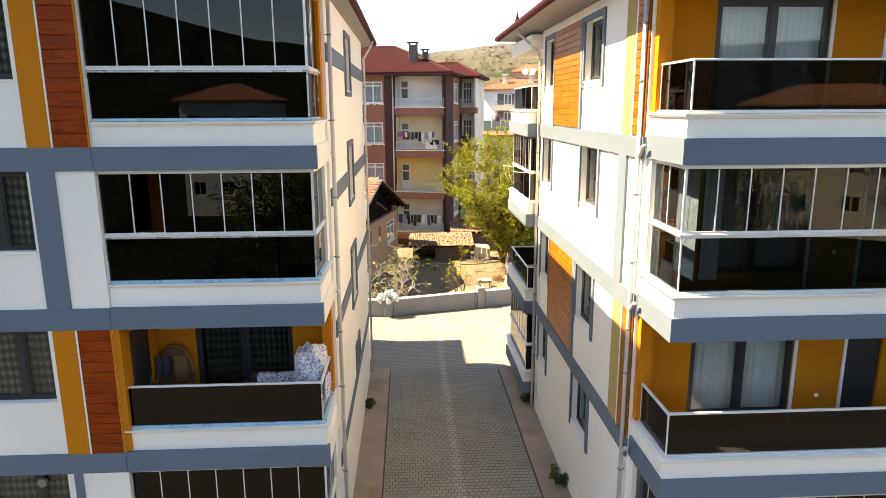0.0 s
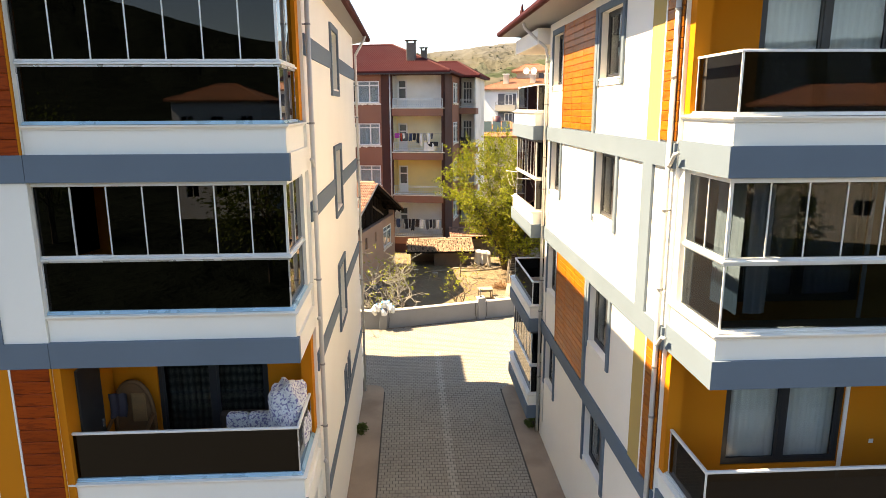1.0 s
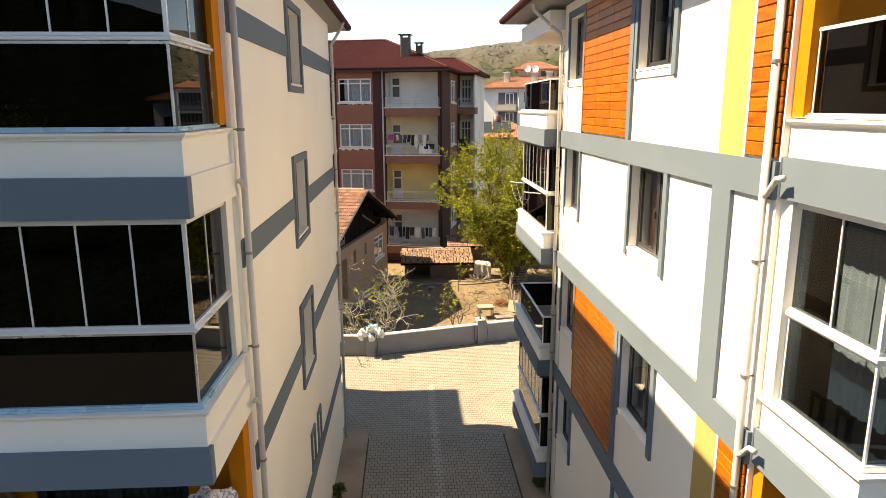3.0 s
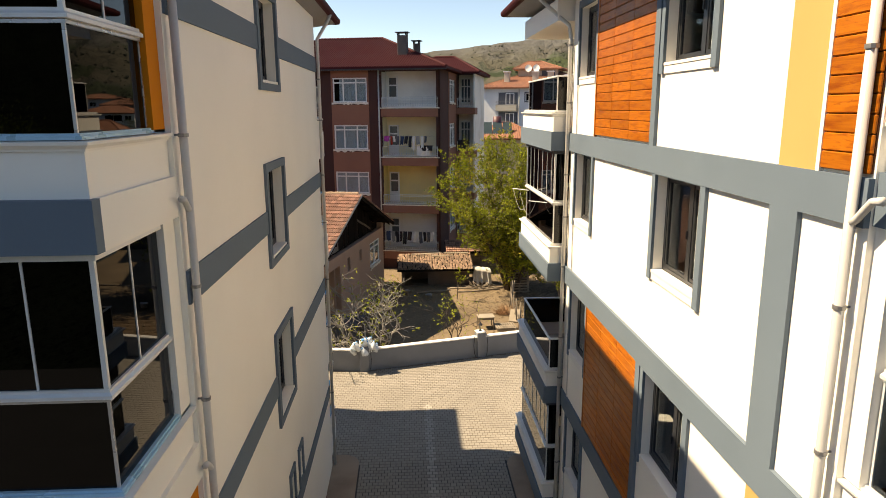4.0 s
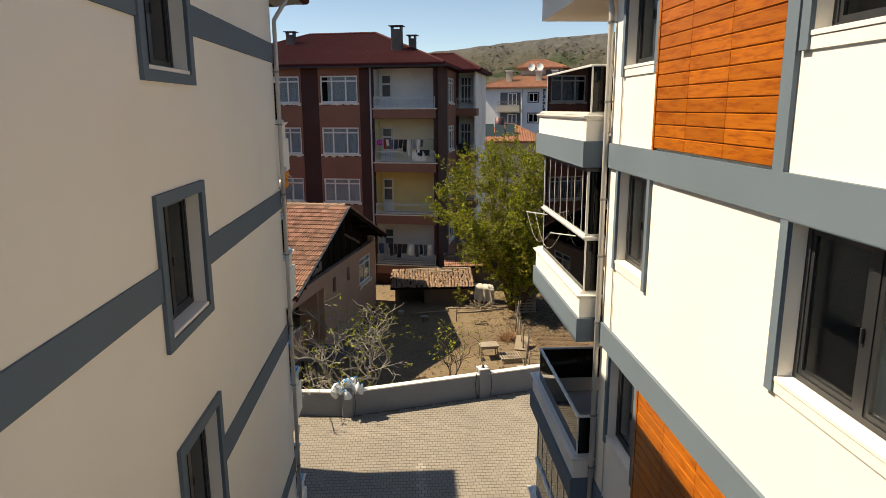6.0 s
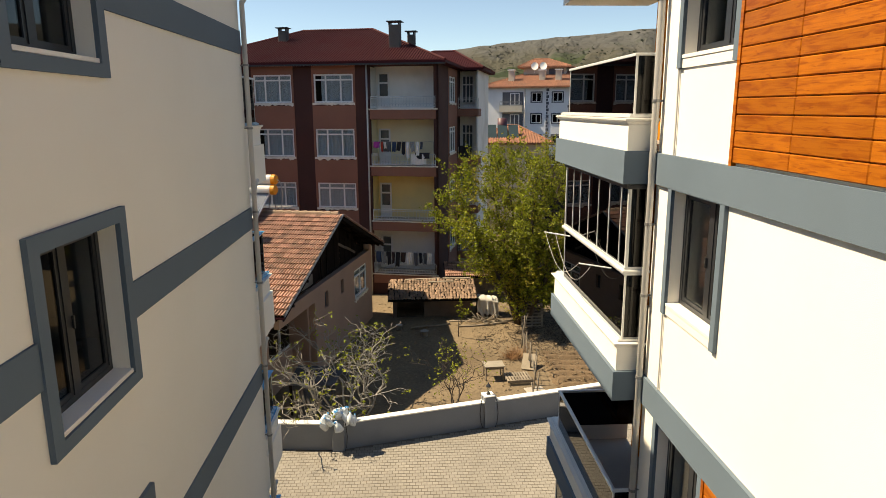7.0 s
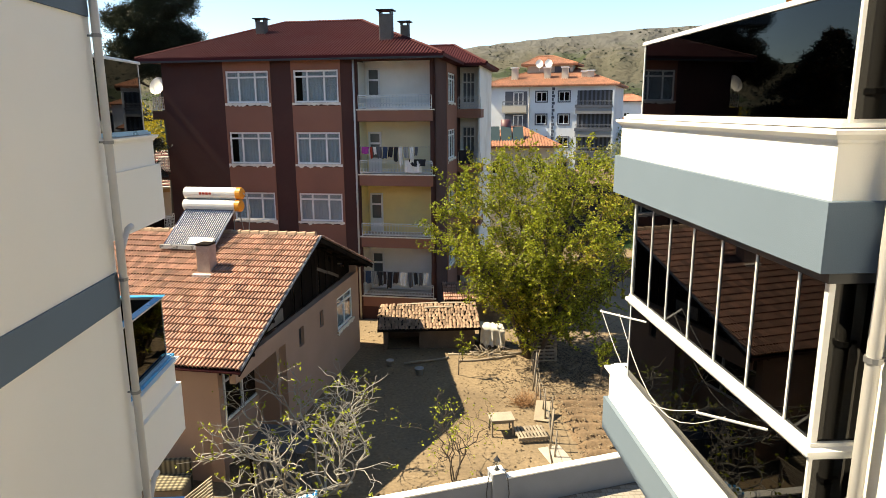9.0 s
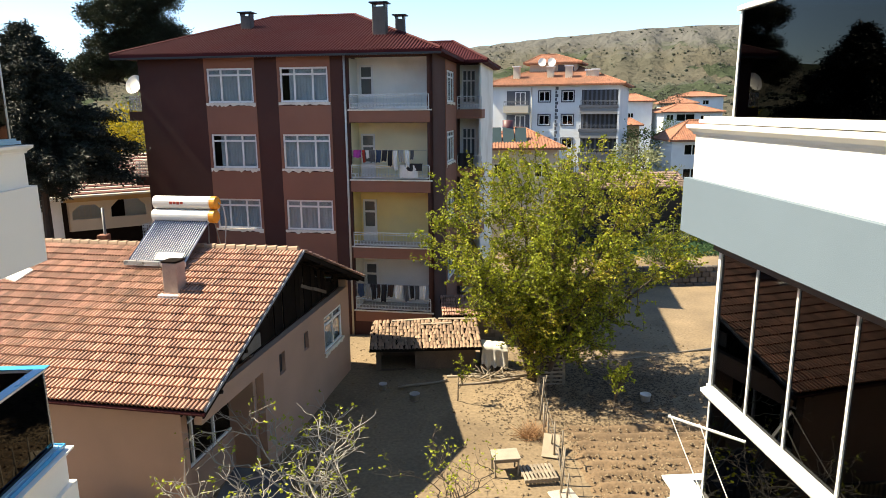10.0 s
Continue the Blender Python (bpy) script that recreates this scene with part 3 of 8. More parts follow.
# --- right block ---
R_TOP = 12.85
R_LEV = (9.96, 6.98, 4.0, 1.0)
near_w, far_w = (14.82, 16.30), (19.66, 20.9)
r_rows = ((11.05, 12.42), (8.1, 9.51), (5.1, 6.51), (2.16, 3.52))
holes = [(*c, z0, z1) for c in (near_w, far_w) for z0, z1 in r_rows]
part("side_wall", wall_mesh(RSIDE, 11.9, 21.5, 0.0, R_TOP, 0.25, holes), WHITE, right_block)
for (c0, c1), (o0, o1) in ((near_w, (14.68, 16.42)), (far_w, (19.56, 21.0))):
    for k, (z0, z1) in enumerate(r_rows):
        window(right_block, RSIDE, c0, c1, z0, z1, 0.14, split=0.42, pane_mat=GLASS_PALE)
        surround(right_block, RSIDE, c0, c1, z0, z1, o0, o1, z0 - 0.14, 12.56 if k == 0 else z1 + 0.01, foot=False)
        part("apron", boxes(RSIDE, (c0, c1, 0, 0.02, z0 - 0.14, z0 - 0.041)), TRIM, right_block)
        if k in (0, 1, 2):
            curtain(RSIDE, c0 + 0.02, c0 + (c1 - c0) * 0.6, -0.31, z0 - 0.1, z1 + 0.05)
for zb in (9.52, 6.53, 3.53):
    part("band", boxes(RSIDE, (11.9, 21.5, 0, 0.05, zb, zb + 0.39)), BAND, right_block)
part("grey_pier", boxes(RSIDE, (12.78, 13.25, 0, 0.05, 6.92, 9.52)), BAND, right_block)
for z0, z1 in ((9.91, 12.56), (3.92, 6.53)):
    cladding(right_block, RSIDE, 16.64, 19.5, z0 + 0.03, z1, WOOD_SIDE, 17, 3)
    part("trim_strip", boxes(RSIDE, (19.5, 19.555, 0, 0.05, z0, z1)), WOOD_SIDE, right_block)
    part("grey_pier", boxes(RSIDE, (16.45, 16.63, 0, 0.05, z0, z1)), BAND, right_block)
    part("yellow_stripe", boxes(RSIDE, (12.6, 13.2, 0, 0.03, z0, z1)), YELLOW, right_block)
    part("trim_strip", boxes(RSIDE, (12.55, 12.6, 0, 0.045, z0, z1)), TRIM, right_block)
    cladding(right_block, RSIDE, 11.93, 12.55, z0 + 0.03, z1, WOOD_SIDE, 17, 1)

# loggia of the right block
RB_BACK = face((0, 12.05, 0), (1, 0), (0, -1))
rdz = [(z + 0.3, z + 2.35) for z in R_LEV]
rh = [(5.55, 7.66, z0, z1) for z0, z1 in rdz] + [(8.75, 9.5, z0 - 0.25, z1) for z0, z1 in rdz]
part("loggia_wall", wall_mesh(RB_BACK, RX + 0.25, 14.0, 0.0, R_TOP, 0.2, rh), ORANGE, right_block)
for z0, z1 in rdz:
    window(right_block, RB_BACK, 5.55, 7.66, z0, z1, 0.04, sash=0.07, sill=False, name="balcony_door", pane_mat=GLASS_PALE)
    curtain(RB_BACK, 5.62, 7.6, -0.2, z0 + 0.02, z1 - 0.02, "white net curtain behind a balcony door")
    part("door", boxes(RB_BACK, (8.76, 9.49, -0.12, -0.06, z0 - 0.24, z1 - 0.01)), DARK_FRAME, right_block)
    for a in (7.66, 8.68):
        part("door_casing", boxes(RB_BACK, (a, a + 0.065, 0, 0.03, z0 - 0.3, z1)), TRIM, right_block)
    part("socket", boxes(RB_BACK, (8.2, 8.28, 0, 0.012, z0 + 0.35, z0 + 0.43), bevel=0.003), TRIM, right_block, "white wall socket")
r_path = [(RX + 0.02, 11.895), (RX + 0.02, RY), (12.0, RY)]
r_slab = [(RX + 0.11, 12.04), (RX + 0.11, RY + 0.09), (12.0, RY + 0.09), (12.0, 12.04)]
for i, (zk, glz) in enumerate(zip(R_LEV, (False, True, False, True))):
    ceil = (12.6, R_LEV[0] - 0.43, R_LEV[1] - 0.43, R_LEV[2] - 0.43)[i]
    balcony(right_block, r_path, zk, r_slab, ceil, glz, glass=GLASS_SMOKE if glz else GLASS_RAIL, rail_mat=ALU, rail_h=1.17 if not glz else 1.33, kerb=0.30, trim=(0.22, 0.0))
    part("corner_jamb", boxes(IDENT, (RX + 0.06, RX + 0.3, 11.7, 11.898, zk + 0.4, ceil)), (ORANGE, WHITE, ORANGE, WHITE)[i], right_block, "painted corner of the loggia")
part("loggia_ceiling", boxes(IDENT, (RX + 0.02, 12.0, RY, 12.04, 12.58, 12.85)), WHITE, right_block)
for zk in (R_LEV[1], R_LEV[3]):
    curtain(face((RX + 0.5, 0, 0), (0, 1), (-1, 0)), 10.62, 11.5, 0.0, zk + 0.55, zk + 2.45, "white net curtain inside a glazed balcony")
    curtain(face((0, RY + 0.45, 0), (1, 0), (0, -1)), RX + 0.62, RX + 0.95, 0.0, zk + 0.55, zk + 2.45, "white net curtain inside a glazed balcony")
part("end_wall", boxes(IDENT, (12.0, 12.3, RY, 12.04, 0, R_TOP)), WHITE, right_block)

# rear corner balconies of the right block
RRX, RRY = 3.9, 25.45
rr_path = [(5.5, RRY), (RRX, RRY), (RRX, 21.52), (RX - 0.002, 21.52)]
rr_slab = [(5.49, RRY - 0.1), (RRX + 0.1, RRY - 0.1), (RRX + 0.1, 21.6), (5.49, 21.6)]
for i, (zk, glz) in enumerate(zip((9.93, 6.95, 3.92, 0.95), (False, True, False, True))):
    ceil = (12.3, 9.5, 6.5, 3.49)[i]
    balcony(right_block, rr_path, zk, rr_slab, ceil, glz, rail_mat=ALU, rail_h=1.15 if not glz else 1.32, kerb=0.33, head=DARK_FRAME, glass_path=[(5.5, 24.97), (4.025, 24.97), (4.025, 21.6), (RX - 0.002, 21.6)], cuts={1: [0.51, 0.97, 1.49, 2.02, 2.55, 3.07]})
part("loggia_ceiling", boxes(IDENT, (RRX + 0.06, 5.5, 21.52, RRY, 12.25, 12.7)), WHITE, right_block)
RR_BACK = face((5.5, 0, 0), (0, 1), (-1, 0))
part("loggia_wall", wall_mesh(RR_BACK, 21.75, 25.0, 0, R_TOP, 0.2, [(22.2, 24.0, z + 0.05, z + 2.2) for z in (9.93, 6.95, 3.92, 0.95)]), ORANGE, right_block)
for z in (9.93, 6.95, 3.92, 0.95):
    window(right_block, RR_BACK, 22.2, 24.0, z + 0.05, z + 2.2, 0.05, sill=False, name="balcony_door")
part("loggia_side", boxes(IDENT, (RX + 0.25, 5.7, 21.5, 21.74, 0, R_TOP)), WHITE, right_block)
part("back_wall", boxes(IDENT, (5.7, 14.0, 24.8, 25.0, 0, R_TOP)), WHITE, right_block)
part("far_wall", boxes(IDENT, (14.0, 14.25, 12.05, 25.0, 0, R_TOP)), WHITE, right_block)
for zk in (3.7, 6.7, 9.7):
    part("floor_slab", boxes(IDENT, (RX + 0.26, 13.9, 12.3, 21.48, zk - 0.2, zk)), INTERIOR, right_block)
eave(right_block, [(14.25, 25.15), (RX - 0.05, 25.15), (RX - 0.05, RY + 1.3), (14.25, RY + 1.3)], 13.05, 0.85, roof_in=3.2)
part("roof_deck", boxes(IDENT, (RX + 1.2, 14.2, 12.2, 24.5, 12.86, 13.5)), RED_METAL, right_block)
bm = bmesh.new()
tube(bm, [(3.62, 22.3, 13.05), (3.62, 22.3, 13.22), (3.62, 22.3, 13.5)], [0.09, 0.07, 0.005], 5)
part("finial", bm, RED_METAL, right_block)

px = RX - 0.09
pipe_run(right_block, [(px, 12.0, 12.7), (px, 12.0, 0.1)])
for z in (11.9, 10.9, 8.85, 7.55, 6.2, 5.3, 3.2, 2.1):
    pipe_clip(right_block, (px, 12.0, z), (-1, 0))
for z in (9.55, 6.6, 3.6):
    pipe_shoe(right_block, (px, 12.0, z), (0, -1, 0))
pipe_run(right_block, [(3.58, 21.75, 12.86), (3.62, 21.75, 12.72), (px - 0.04, 21.46, 12.15), (px, 21.45, 11.95), (px, 21.45, 0.1)])
for z in (11.75, 10.55, 9.0, 8.05, 6.9, 5.2, 4.2, 2.0):
    pipe_clip(right_block, (px, 21.45, z), (-1, 0))
part("cable", tube(bmesh.new(), [(RX - 0.02, 20.98 + 0.15 * math.sin(i * 0.9) * 0.1, 12.4 - i * 0.42) for i in range(29)], 0.012, 5), PIPE, right_block, "thin white cable")

# ---- ground, paving, boundary wall ----
SOIL = mat("dry_garden_soil", (0.1833, 0.1342, 0.08112), 0.95, 0.25, 0.45, 0.26, 9.0, 1.0, stain=0.7, stain_colour=(0.0975, 0.06708, 0.039), bump_scale=6.0)
PLASTER_GREY = mat("painted_wall_render", (0.215, 0.235, 0.268), 0.9, 0.08, 1.2, 0.05, 70, 0.3, stain=0.45, stain_colour=(0.165, 0.172, 0.185))
PAVER = mat("concrete_paver", (0.262, 0.238, 0.202), 0.9, 0.12, 0.5, 0.08, 70, 0.3, random_vary=0.07, island=True, stain=0.35, stain_colour=(0.19, 0.168, 0.14))
PAVER_ONE = mat("concrete_paver_single", (0.262, 0.238, 0.202), 0.9, 0.12, 0.5, 0.08, 70, 0.3, random_vary=0.07, stain=0.35, stain_colour=(0.19, 0.168, 0.14))
PAVER_PALE = mat("pale_concrete_paver", (0.325, 0.30, 0.26), 0.9, 0.08, 0.5, 0.08, 70, 0.4, random_vary=0.1, island=True)
# met only as a reflection in the rail glass; shade is put into its colour
FORECOURT = mat("shaded_forecourt", (0.045, 0.044, 0.043), 0.9, 0.1, 1, 0.1, 40, 0.2)
JOINT = mat("joint_sand", (0.06, 0.053, 0.045), 0.95, 0.1, 2, 0.1, 60, 0.3)


def hill_height(x, y):
    """Flat town ground that climbs to a long ridge."""
    r = math.hypot(x - 1, y - 20)
    az = math.degrees(math.atan2(x - 1, y - 20))
    knots = ((-180, 4.7), (-168, 5.4), (-155, 8.6), (-146, 10.2), (-130, 9.0), (-90, 5.0), (-60, 3.6), (-31, 3.2), (-20, 3.6), (-6, 4.3), (1, 4.7), (5, 5.05), (9, 5.5), (14, 5.95), (19, 6.2), (24, 6.3), (29, 6.2), (40, 6.0), (70, 5.6), (180, 4.5))
    for (a0, e0), (a1, e1) in zip(knots, knots[1:]):
        if a0 <= az <= a1:
            el = e0 + (e1 - e0) * (az - a0) / (a1 - a0)
            break
    crest = 640.0
    top = 10.5 + crest * math.tan(radians(el))
    s = (r - 120) / (crest - 120)
    z = -0.75
    if s > 0:
        s1 = min(s, 1.0)
        ramp = 0.72 * s1 ** 1.25 + 0.28 * max(0.0, (s1 - 0.72) / 0.28) ** 0.8
        z += top * ramp
        if s > 1:
            z -= (s - 1) * 12
        z += (noise.noise((x * 0.012, y * 0.012, 0)) * 6 + noise.noise((x * 0.04, y * 0.04, 3)) * 2.0) * min(1, s * 2) * (1 - 0.75 * max(0, min(1, (s - 0.7) / 0.3)))
        gully = noise.noise((az * 1.1, r * 0.004, 9))
        crag = abs(noise.noise((az * 0.55 + r * 0.006, r * 0.007, 21))) + 0.5 * abs(noise.noise((az * 1.5 - r * 0.01, r * 0.016, 4)))
        z -= 20 * (0.45 - min(0.45, crag)) * max(0.0, min(1.0, (s1 - 0.35) * 3)) * max(0.0, min(1.0, (1 - s) / 0.06))
        z += gully * 5 * min(1, max(0, s1 - 0.55) * 3) * (1 - 0.8 * max(0, min(1, (s - 0.85) / 0.15)))
    return z


bm = bmesh.new()
radii = [0, 60, 90, 120, 140, 160, 185, 210, 240, 270, 300, 330, 365, 400, 435, 470, 500, 525, 550, 570, 590, 605, 620, 632, 644, 660, 700, 800, 1100, 1800, 3000, 4600]
SECT = 600
rings = []
for r in radii:
    ring = []
    for k in range(SECT):
        a = math.tau * k / SECT
        x, y = 1 + r * math.sin(a), 20 + r * math.cos(a)
        ring.append(bm.verts.new((x, y, hill_height(x, y) if r else -0.75)))
        if not r:
            break
    rings.append(ring)
for k in range(SECT):
    bm.faces.new((rings[0][0], rings[1][(k + 1) % SECT], rings[1][k]))
for a, b in zip(rings[1:], rings[2:]):
    for k in range(SECT):
        bm.faces.new((a[k], a[(k + 1) % SECT], b[(k + 1) % SECT], b[k]))

FIELDS = mat("hill_grass_and_rock", (0.072, 0.078, 0.062), 0.95, 0.30, 0.018, 0.35, 0.2, 0.0, stain=0.8, stain_colour=(0.098, 0.092, 0.076), spec=0.0)
# unseen land behind darkened to dim glass reflections; hill ahead carries field strips
t = FIELDS.node_tree
fb = t.nodes["Principled BSDF"]
old = fb.inputs["Base Color"].links[0].from_socket
geo = t.nodes.new("ShaderNodeNewGeometry")
sep = t.nodes.new("ShaderNodeSeparateXYZ")
t.links.new(geo.outputs["Position"], sep.inputs[0])
cover = t.nodes.new("ShaderNodeMapRange")
cover.inputs["From Min"].default_value, cover.inputs["From Max"].default_value = 8.5, -1
t.links.new(sep.outputs["Y"], cover.inputs["Value"])
mix = t.nodes.new("ShaderNodeMix")
mix.data_type = "RGBA"
mix.inputs["B"].default_value = (0.016, 0.022, 0.018, 1)
t.links.new(cover.outputs[0], mix.inputs["Factor"])
vor = t.nodes.new("ShaderNodeTexVoronoi")
vor.inputs["Scale"].default_value = 0.016
vmap = t.nodes.new("ShaderNodeMapping")
vmap.inputs["Scale"].default_value = (0.8, 1.3, 0.3)
vmap.inputs["Rotation"].default_value = (0, 0, 0.5)
t.links.new(geo.outputs["Position"], vmap.inputs["Vector"])
t.links.new(vmap.outputs[0], vor.inputs["Vector"])
plot = None
plot_in = old
for lo, hi, amount, tone in ((0.60, 0.63, 0.7, (0.042, 0.060, 0.033)), (0.42, 0.40, 0.6, (0.115, 0.104, 0.080)), (0.72, 0.74, 0.5, (0.070, 0.086, 0.045))):
    pick = t.nodes.new("ShaderNodeMapRange")
    pick.inputs["From Min"].default_value, pick.inputs["From Max"].default_value, pick.inputs["To Max"].default_value = lo, hi, amount
    t.links.new(vor.outputs["Color"], pick.inputs["Value"])
    plot = t.nodes.new("ShaderNodeMix")
    plot.data_type = "RGBA"
    plot.inputs["B"].default_value = (*tone, 1)
    t.links.new(pick.outputs[0], plot.inputs["Factor"])
    t.links.new(plot_in, plot.inputs["A"])
    plot_in = plot.outputs["Result"]
rockz = t.nodes.new("ShaderNodeMapRange")
rockn = t.nodes.new("ShaderNodeTexNoise")
rockn.inputs["Scale"].default_value, rockn.inputs["Detail"].default_value = 0.05, 8
rockm = t.nodes.new("ShaderNodeMapping")
rockm.inputs["Scale"].default_value = (1, 1, 4)
t.links.new(geo.outputs["Position"], rockm.inputs["Vector"])
t.links.new(rockm.outputs[0], rockn.inputs["Vector"])
rocka = t.nodes.new("ShaderNodeMath")
rocka.operation = "MULTIPLY_ADD"
t.links.new(rockn.outputs["Fac"], rocka.inputs[0])
rocka.inputs[1].default_value = 40
t.links.new(sep.outputs["Z"], rocka.inputs[2])
t.links.new(rocka.outputs[0], rockz.inputs["Value"])
rockz.inputs["From Min"].default_value, rockz.inputs["From Max"].default_value = 68, 86
rock = t.nodes.new("ShaderNodeMix")
rock.data_type = "RGBA"
rock.inputs["B"].default_value = (0.118, 0.118, 0.112, 1)
t.links.new(rockz.outputs[0], rock.inputs["Factor"])
t.links.new(plot.outputs["Result"], rock.inputs["A"])
t.links.new(rock.outputs["Result"], mix.inputs["A"])
t.links.new(mix.outputs["Result"], fb.inputs["Base Color"])
relief = t.nodes.new("ShaderNodeTexNoise")
relief.inputs["Scale"].default_value, relief.inputs["Detail"].default_value, relief.inputs["Roughness"].default_value = 0.02, 10, 0.62
t.links.new(geo.outputs["Position"], relief.inputs["Vector"])
gullies = t.nodes.new("ShaderNodeBump")
gullies.inputs["Strength"].default_value, gullies.inputs["Distance"].default_value = 1.0, 24.0
t.links.new(relief.outputs["Fac"], gullies.inputs["Height"])
t.links.new(gullies.outputs[0], fb.inputs["Normal"])
ground = solo("ground", bm, FIELDS, "dry green and tan land rising to a long rocky hill", "ground", kind="structure", smooth=True)

# the garden, a little lower than the paved yard
GZ = -0.45
bm = bmesh.new()
NX, NY = 90, 70
gx = [-26 + 70 * i / NX for i in range(NX + 1)]
gy = [32.6 + 40.5 * j / NY for j in range(NY + 1)]


def garden_z(x, y):
    z = GZ + 0.06 * noise.noise((x * 0.5, y * 0.5, 1)) + 0.025 * noise.noise((x * 1.7, y * 1.7, 4))
    return z


def wall_line(x):
    """The boundary wall's middle line."""
    if x < -1.15:
        return 32.35 - (x + 1.15) * 0.09
    return 32.35 + (x + 1.15) * 0.262


grid = [[bm.verts.new((x, max(y, wall_line(x)) if y < 36 else y, garden_z(x, y))) for y in gy] for x in gx]
for i in range(NX):
    for j in range(NY):
        bm.faces.new((grid[i][j], grid[i + 1][j], grid[i + 1][j + 1], grid[i][j + 1]))
bmesh.ops.dissolve_degenerate(bm, dist=0.0005, edges=bm.edges)
garden = solo("garden_ground", bm, SOIL, "dry trodden garden soil with raked furrows", "ground", kind="structure", smooth=True)

# tilled bed with furrows, and clods and pebbles over the garden
bm = bmesh.new()
rows = []
for j in range(95):
    y = 35.4 + j * 0.065
    row = []
    for i in range(46):
        x = 6.85 + i * 0.18
        ridge = 0.10 * (0.75 + 0.8 * noise.noise((x * 0.9, y * 1.1, 7))) * math.sin((y + 0.09 * noise.noise((x * 0.6, y * 0.3, 2)) * 3) * math.tau / 0.62)
        edge = min(1, i / 2, (45 - i) / 2, j / 4, (94 - j) / 4)
        row.append(bm.verts.new((x, max(y, wall_line(x) + 0.12), GZ + 0.10 * edge + 0.05 * (edge - 1) + (ridge + 0.05 * noise.noise((x * 4, y * 5, 0)) + 0.03 * noise.noise((x * 11, y * 12, 0))) * edge)))
    rows.append(row)
for j in range(94):
    for i in range(45):
        bm.faces.new((rows[j][i], rows[j][i + 1], rows[j + 1][i + 1], rows[j + 1][i]))
bmesh.ops.dissolve_degenerate(bm, dist=0.0005, edges=bm.edges)
TILLED = mat("tilled_soil", (0.1443, 0.09516, 0.0546), 0.95, 0.25, 0.6, 0.25, 9.0, 0.9, stain=0.5, stain_colour=(0.1092, 0.0702, 0.039), bump_scale=14.0)
solo("tilled_bed", bm, TILLED, "brown tilled bed raked into low furrows", "ground", kind="structure", smooth=True)
cr = random.Random(5)
vs, fs = [], []
for k in range(8000):
    x, y = (cr.uniform(-4, 15), cr.uniform(34.5, 53)) if k < 4200 else (cr.uniform(6.9, 15), cr.uniform(36.2, 41.6))
    if y < wall_line(x) + 0.3:
        continue
    s = cr.choice((0.012, 0.018, 0.025, 0.035, 0.05)) * cr.uniform(0.7, 1.4)
    base = len(vs)
    z = garden_z(x, y) + s * 0.3 + (0.12 if k >= 4200 else 0.0)
    for dx, dy, dz_ in ((1, 0, 0), (0, 1, 0), (-1, 0, 0), (0, -1, 0), (0, 0, 0.7), (0, 0, -0.7)):
        vs.append((x + dx * s * cr.uniform(0.7, 1.3), y + dy * s * cr.uniform(0.7, 1.3), z + dz_ * s))
    fs.extend([tuple(base + i for i in f) for f in ((0, 1, 4), (1, 2, 4), (2, 3, 4), (3, 0, 4), (1, 0, 5), (2, 1, 5), (3, 2, 5), (0, 3, 5))])
data = bpy.data.meshes.new("clods")
data.from_pydata(vs, [], fs)
data.materials.append(mat("soil_clod", (0.1872, 0.1373, 0.08424), 0.95, 0.2, 2, 0.2, 30, 0.3, random_vary=0.3, island=True))
tagged(new("clods", data), "clods, pebbles and litter scattered over the soil", "clods", kind="stuff")

# fallen leaves and twigs under the tree, massed and dark to deepen its shade
vs, fs = [], []
for k in range(9000):
    x, y = cr.gauss(9.3, 2.6), cr.gauss(44.3, 2.3)
    if y < 37 or x < 4.2:
        continue
    a, s = cr.uniform(0, math.tau), cr.uniform(0.02, 0.075)
    z = garden_z(x, y) + 0.012
    base = len(vs)
    c_, s_ = math.cos(a) * s, math.sin(a) * s
    vs.extend([(x - c_, y - s_, z), (x + s_ * 0.5, y - c_ * 0.5, z + 0.01), (x + c_, y + s_, z + 0.004), (x - s_ * 0.5, y + c_ * 0.5, z + 0.012)])
    fs.append((base, base + 1, base + 2, base + 3))
data = bpy.data.meshes.new("leaf_litter")
data.from_pydata(vs, [], fs)
data.materials.append(mat("dry_shade_litter", (0.06, 0.04, 0.024), 0.95, 0.2, 2, 0.2, 30, 0.0, random_vary=0.5, island=True))
tagged(new("leaf_litter", data), "dry brown leaf litter under the tree, massed dark to deepen its shade", "litter", kind="stuff")

# yard and lane bed
bm = bmesh.new()
path = [(-24, 8.6), (24, 8.6), (24, 38.9), (-1.15, 32.35), (-24, 34.4)]
prism(bm, [(x, y, -0.60) for x, y in path], (0, 0, 0.592))
pavement = solo("pavement", bm, JOINT, "yard and lane paved with small grey concrete pavers", "paving", kind="structure")

# the open yard's joints get a lighter colour that stands in for sunlight
bm = bmesh.new()
prism(bm, [(x, y, -0.012) for x, y in ((-23.9, 25.0), (23.9, 25.0), (23.9, 38.7), (-1.15, 32.25), (-23.9, 34.2))], (0, 0, 0.004 + 0.006))
solo("sand_bed", bm, mat("sunlit_joint_sand", (0.15, 0.128, 0.10), 0.95, 0.15, 1.2, 0.1, 60, 0.3), "joint bed of the yard, coloured paler in place of sunlight", "paving", kind="structure")
solo("forecourt", boxes(IDENT, (-24, 24, 0.5, 8.59, -0.6, -0.03)), FORECOURT, "forecourt before the two blocks, coloured dark in place of shade", "paving", kind="structure")
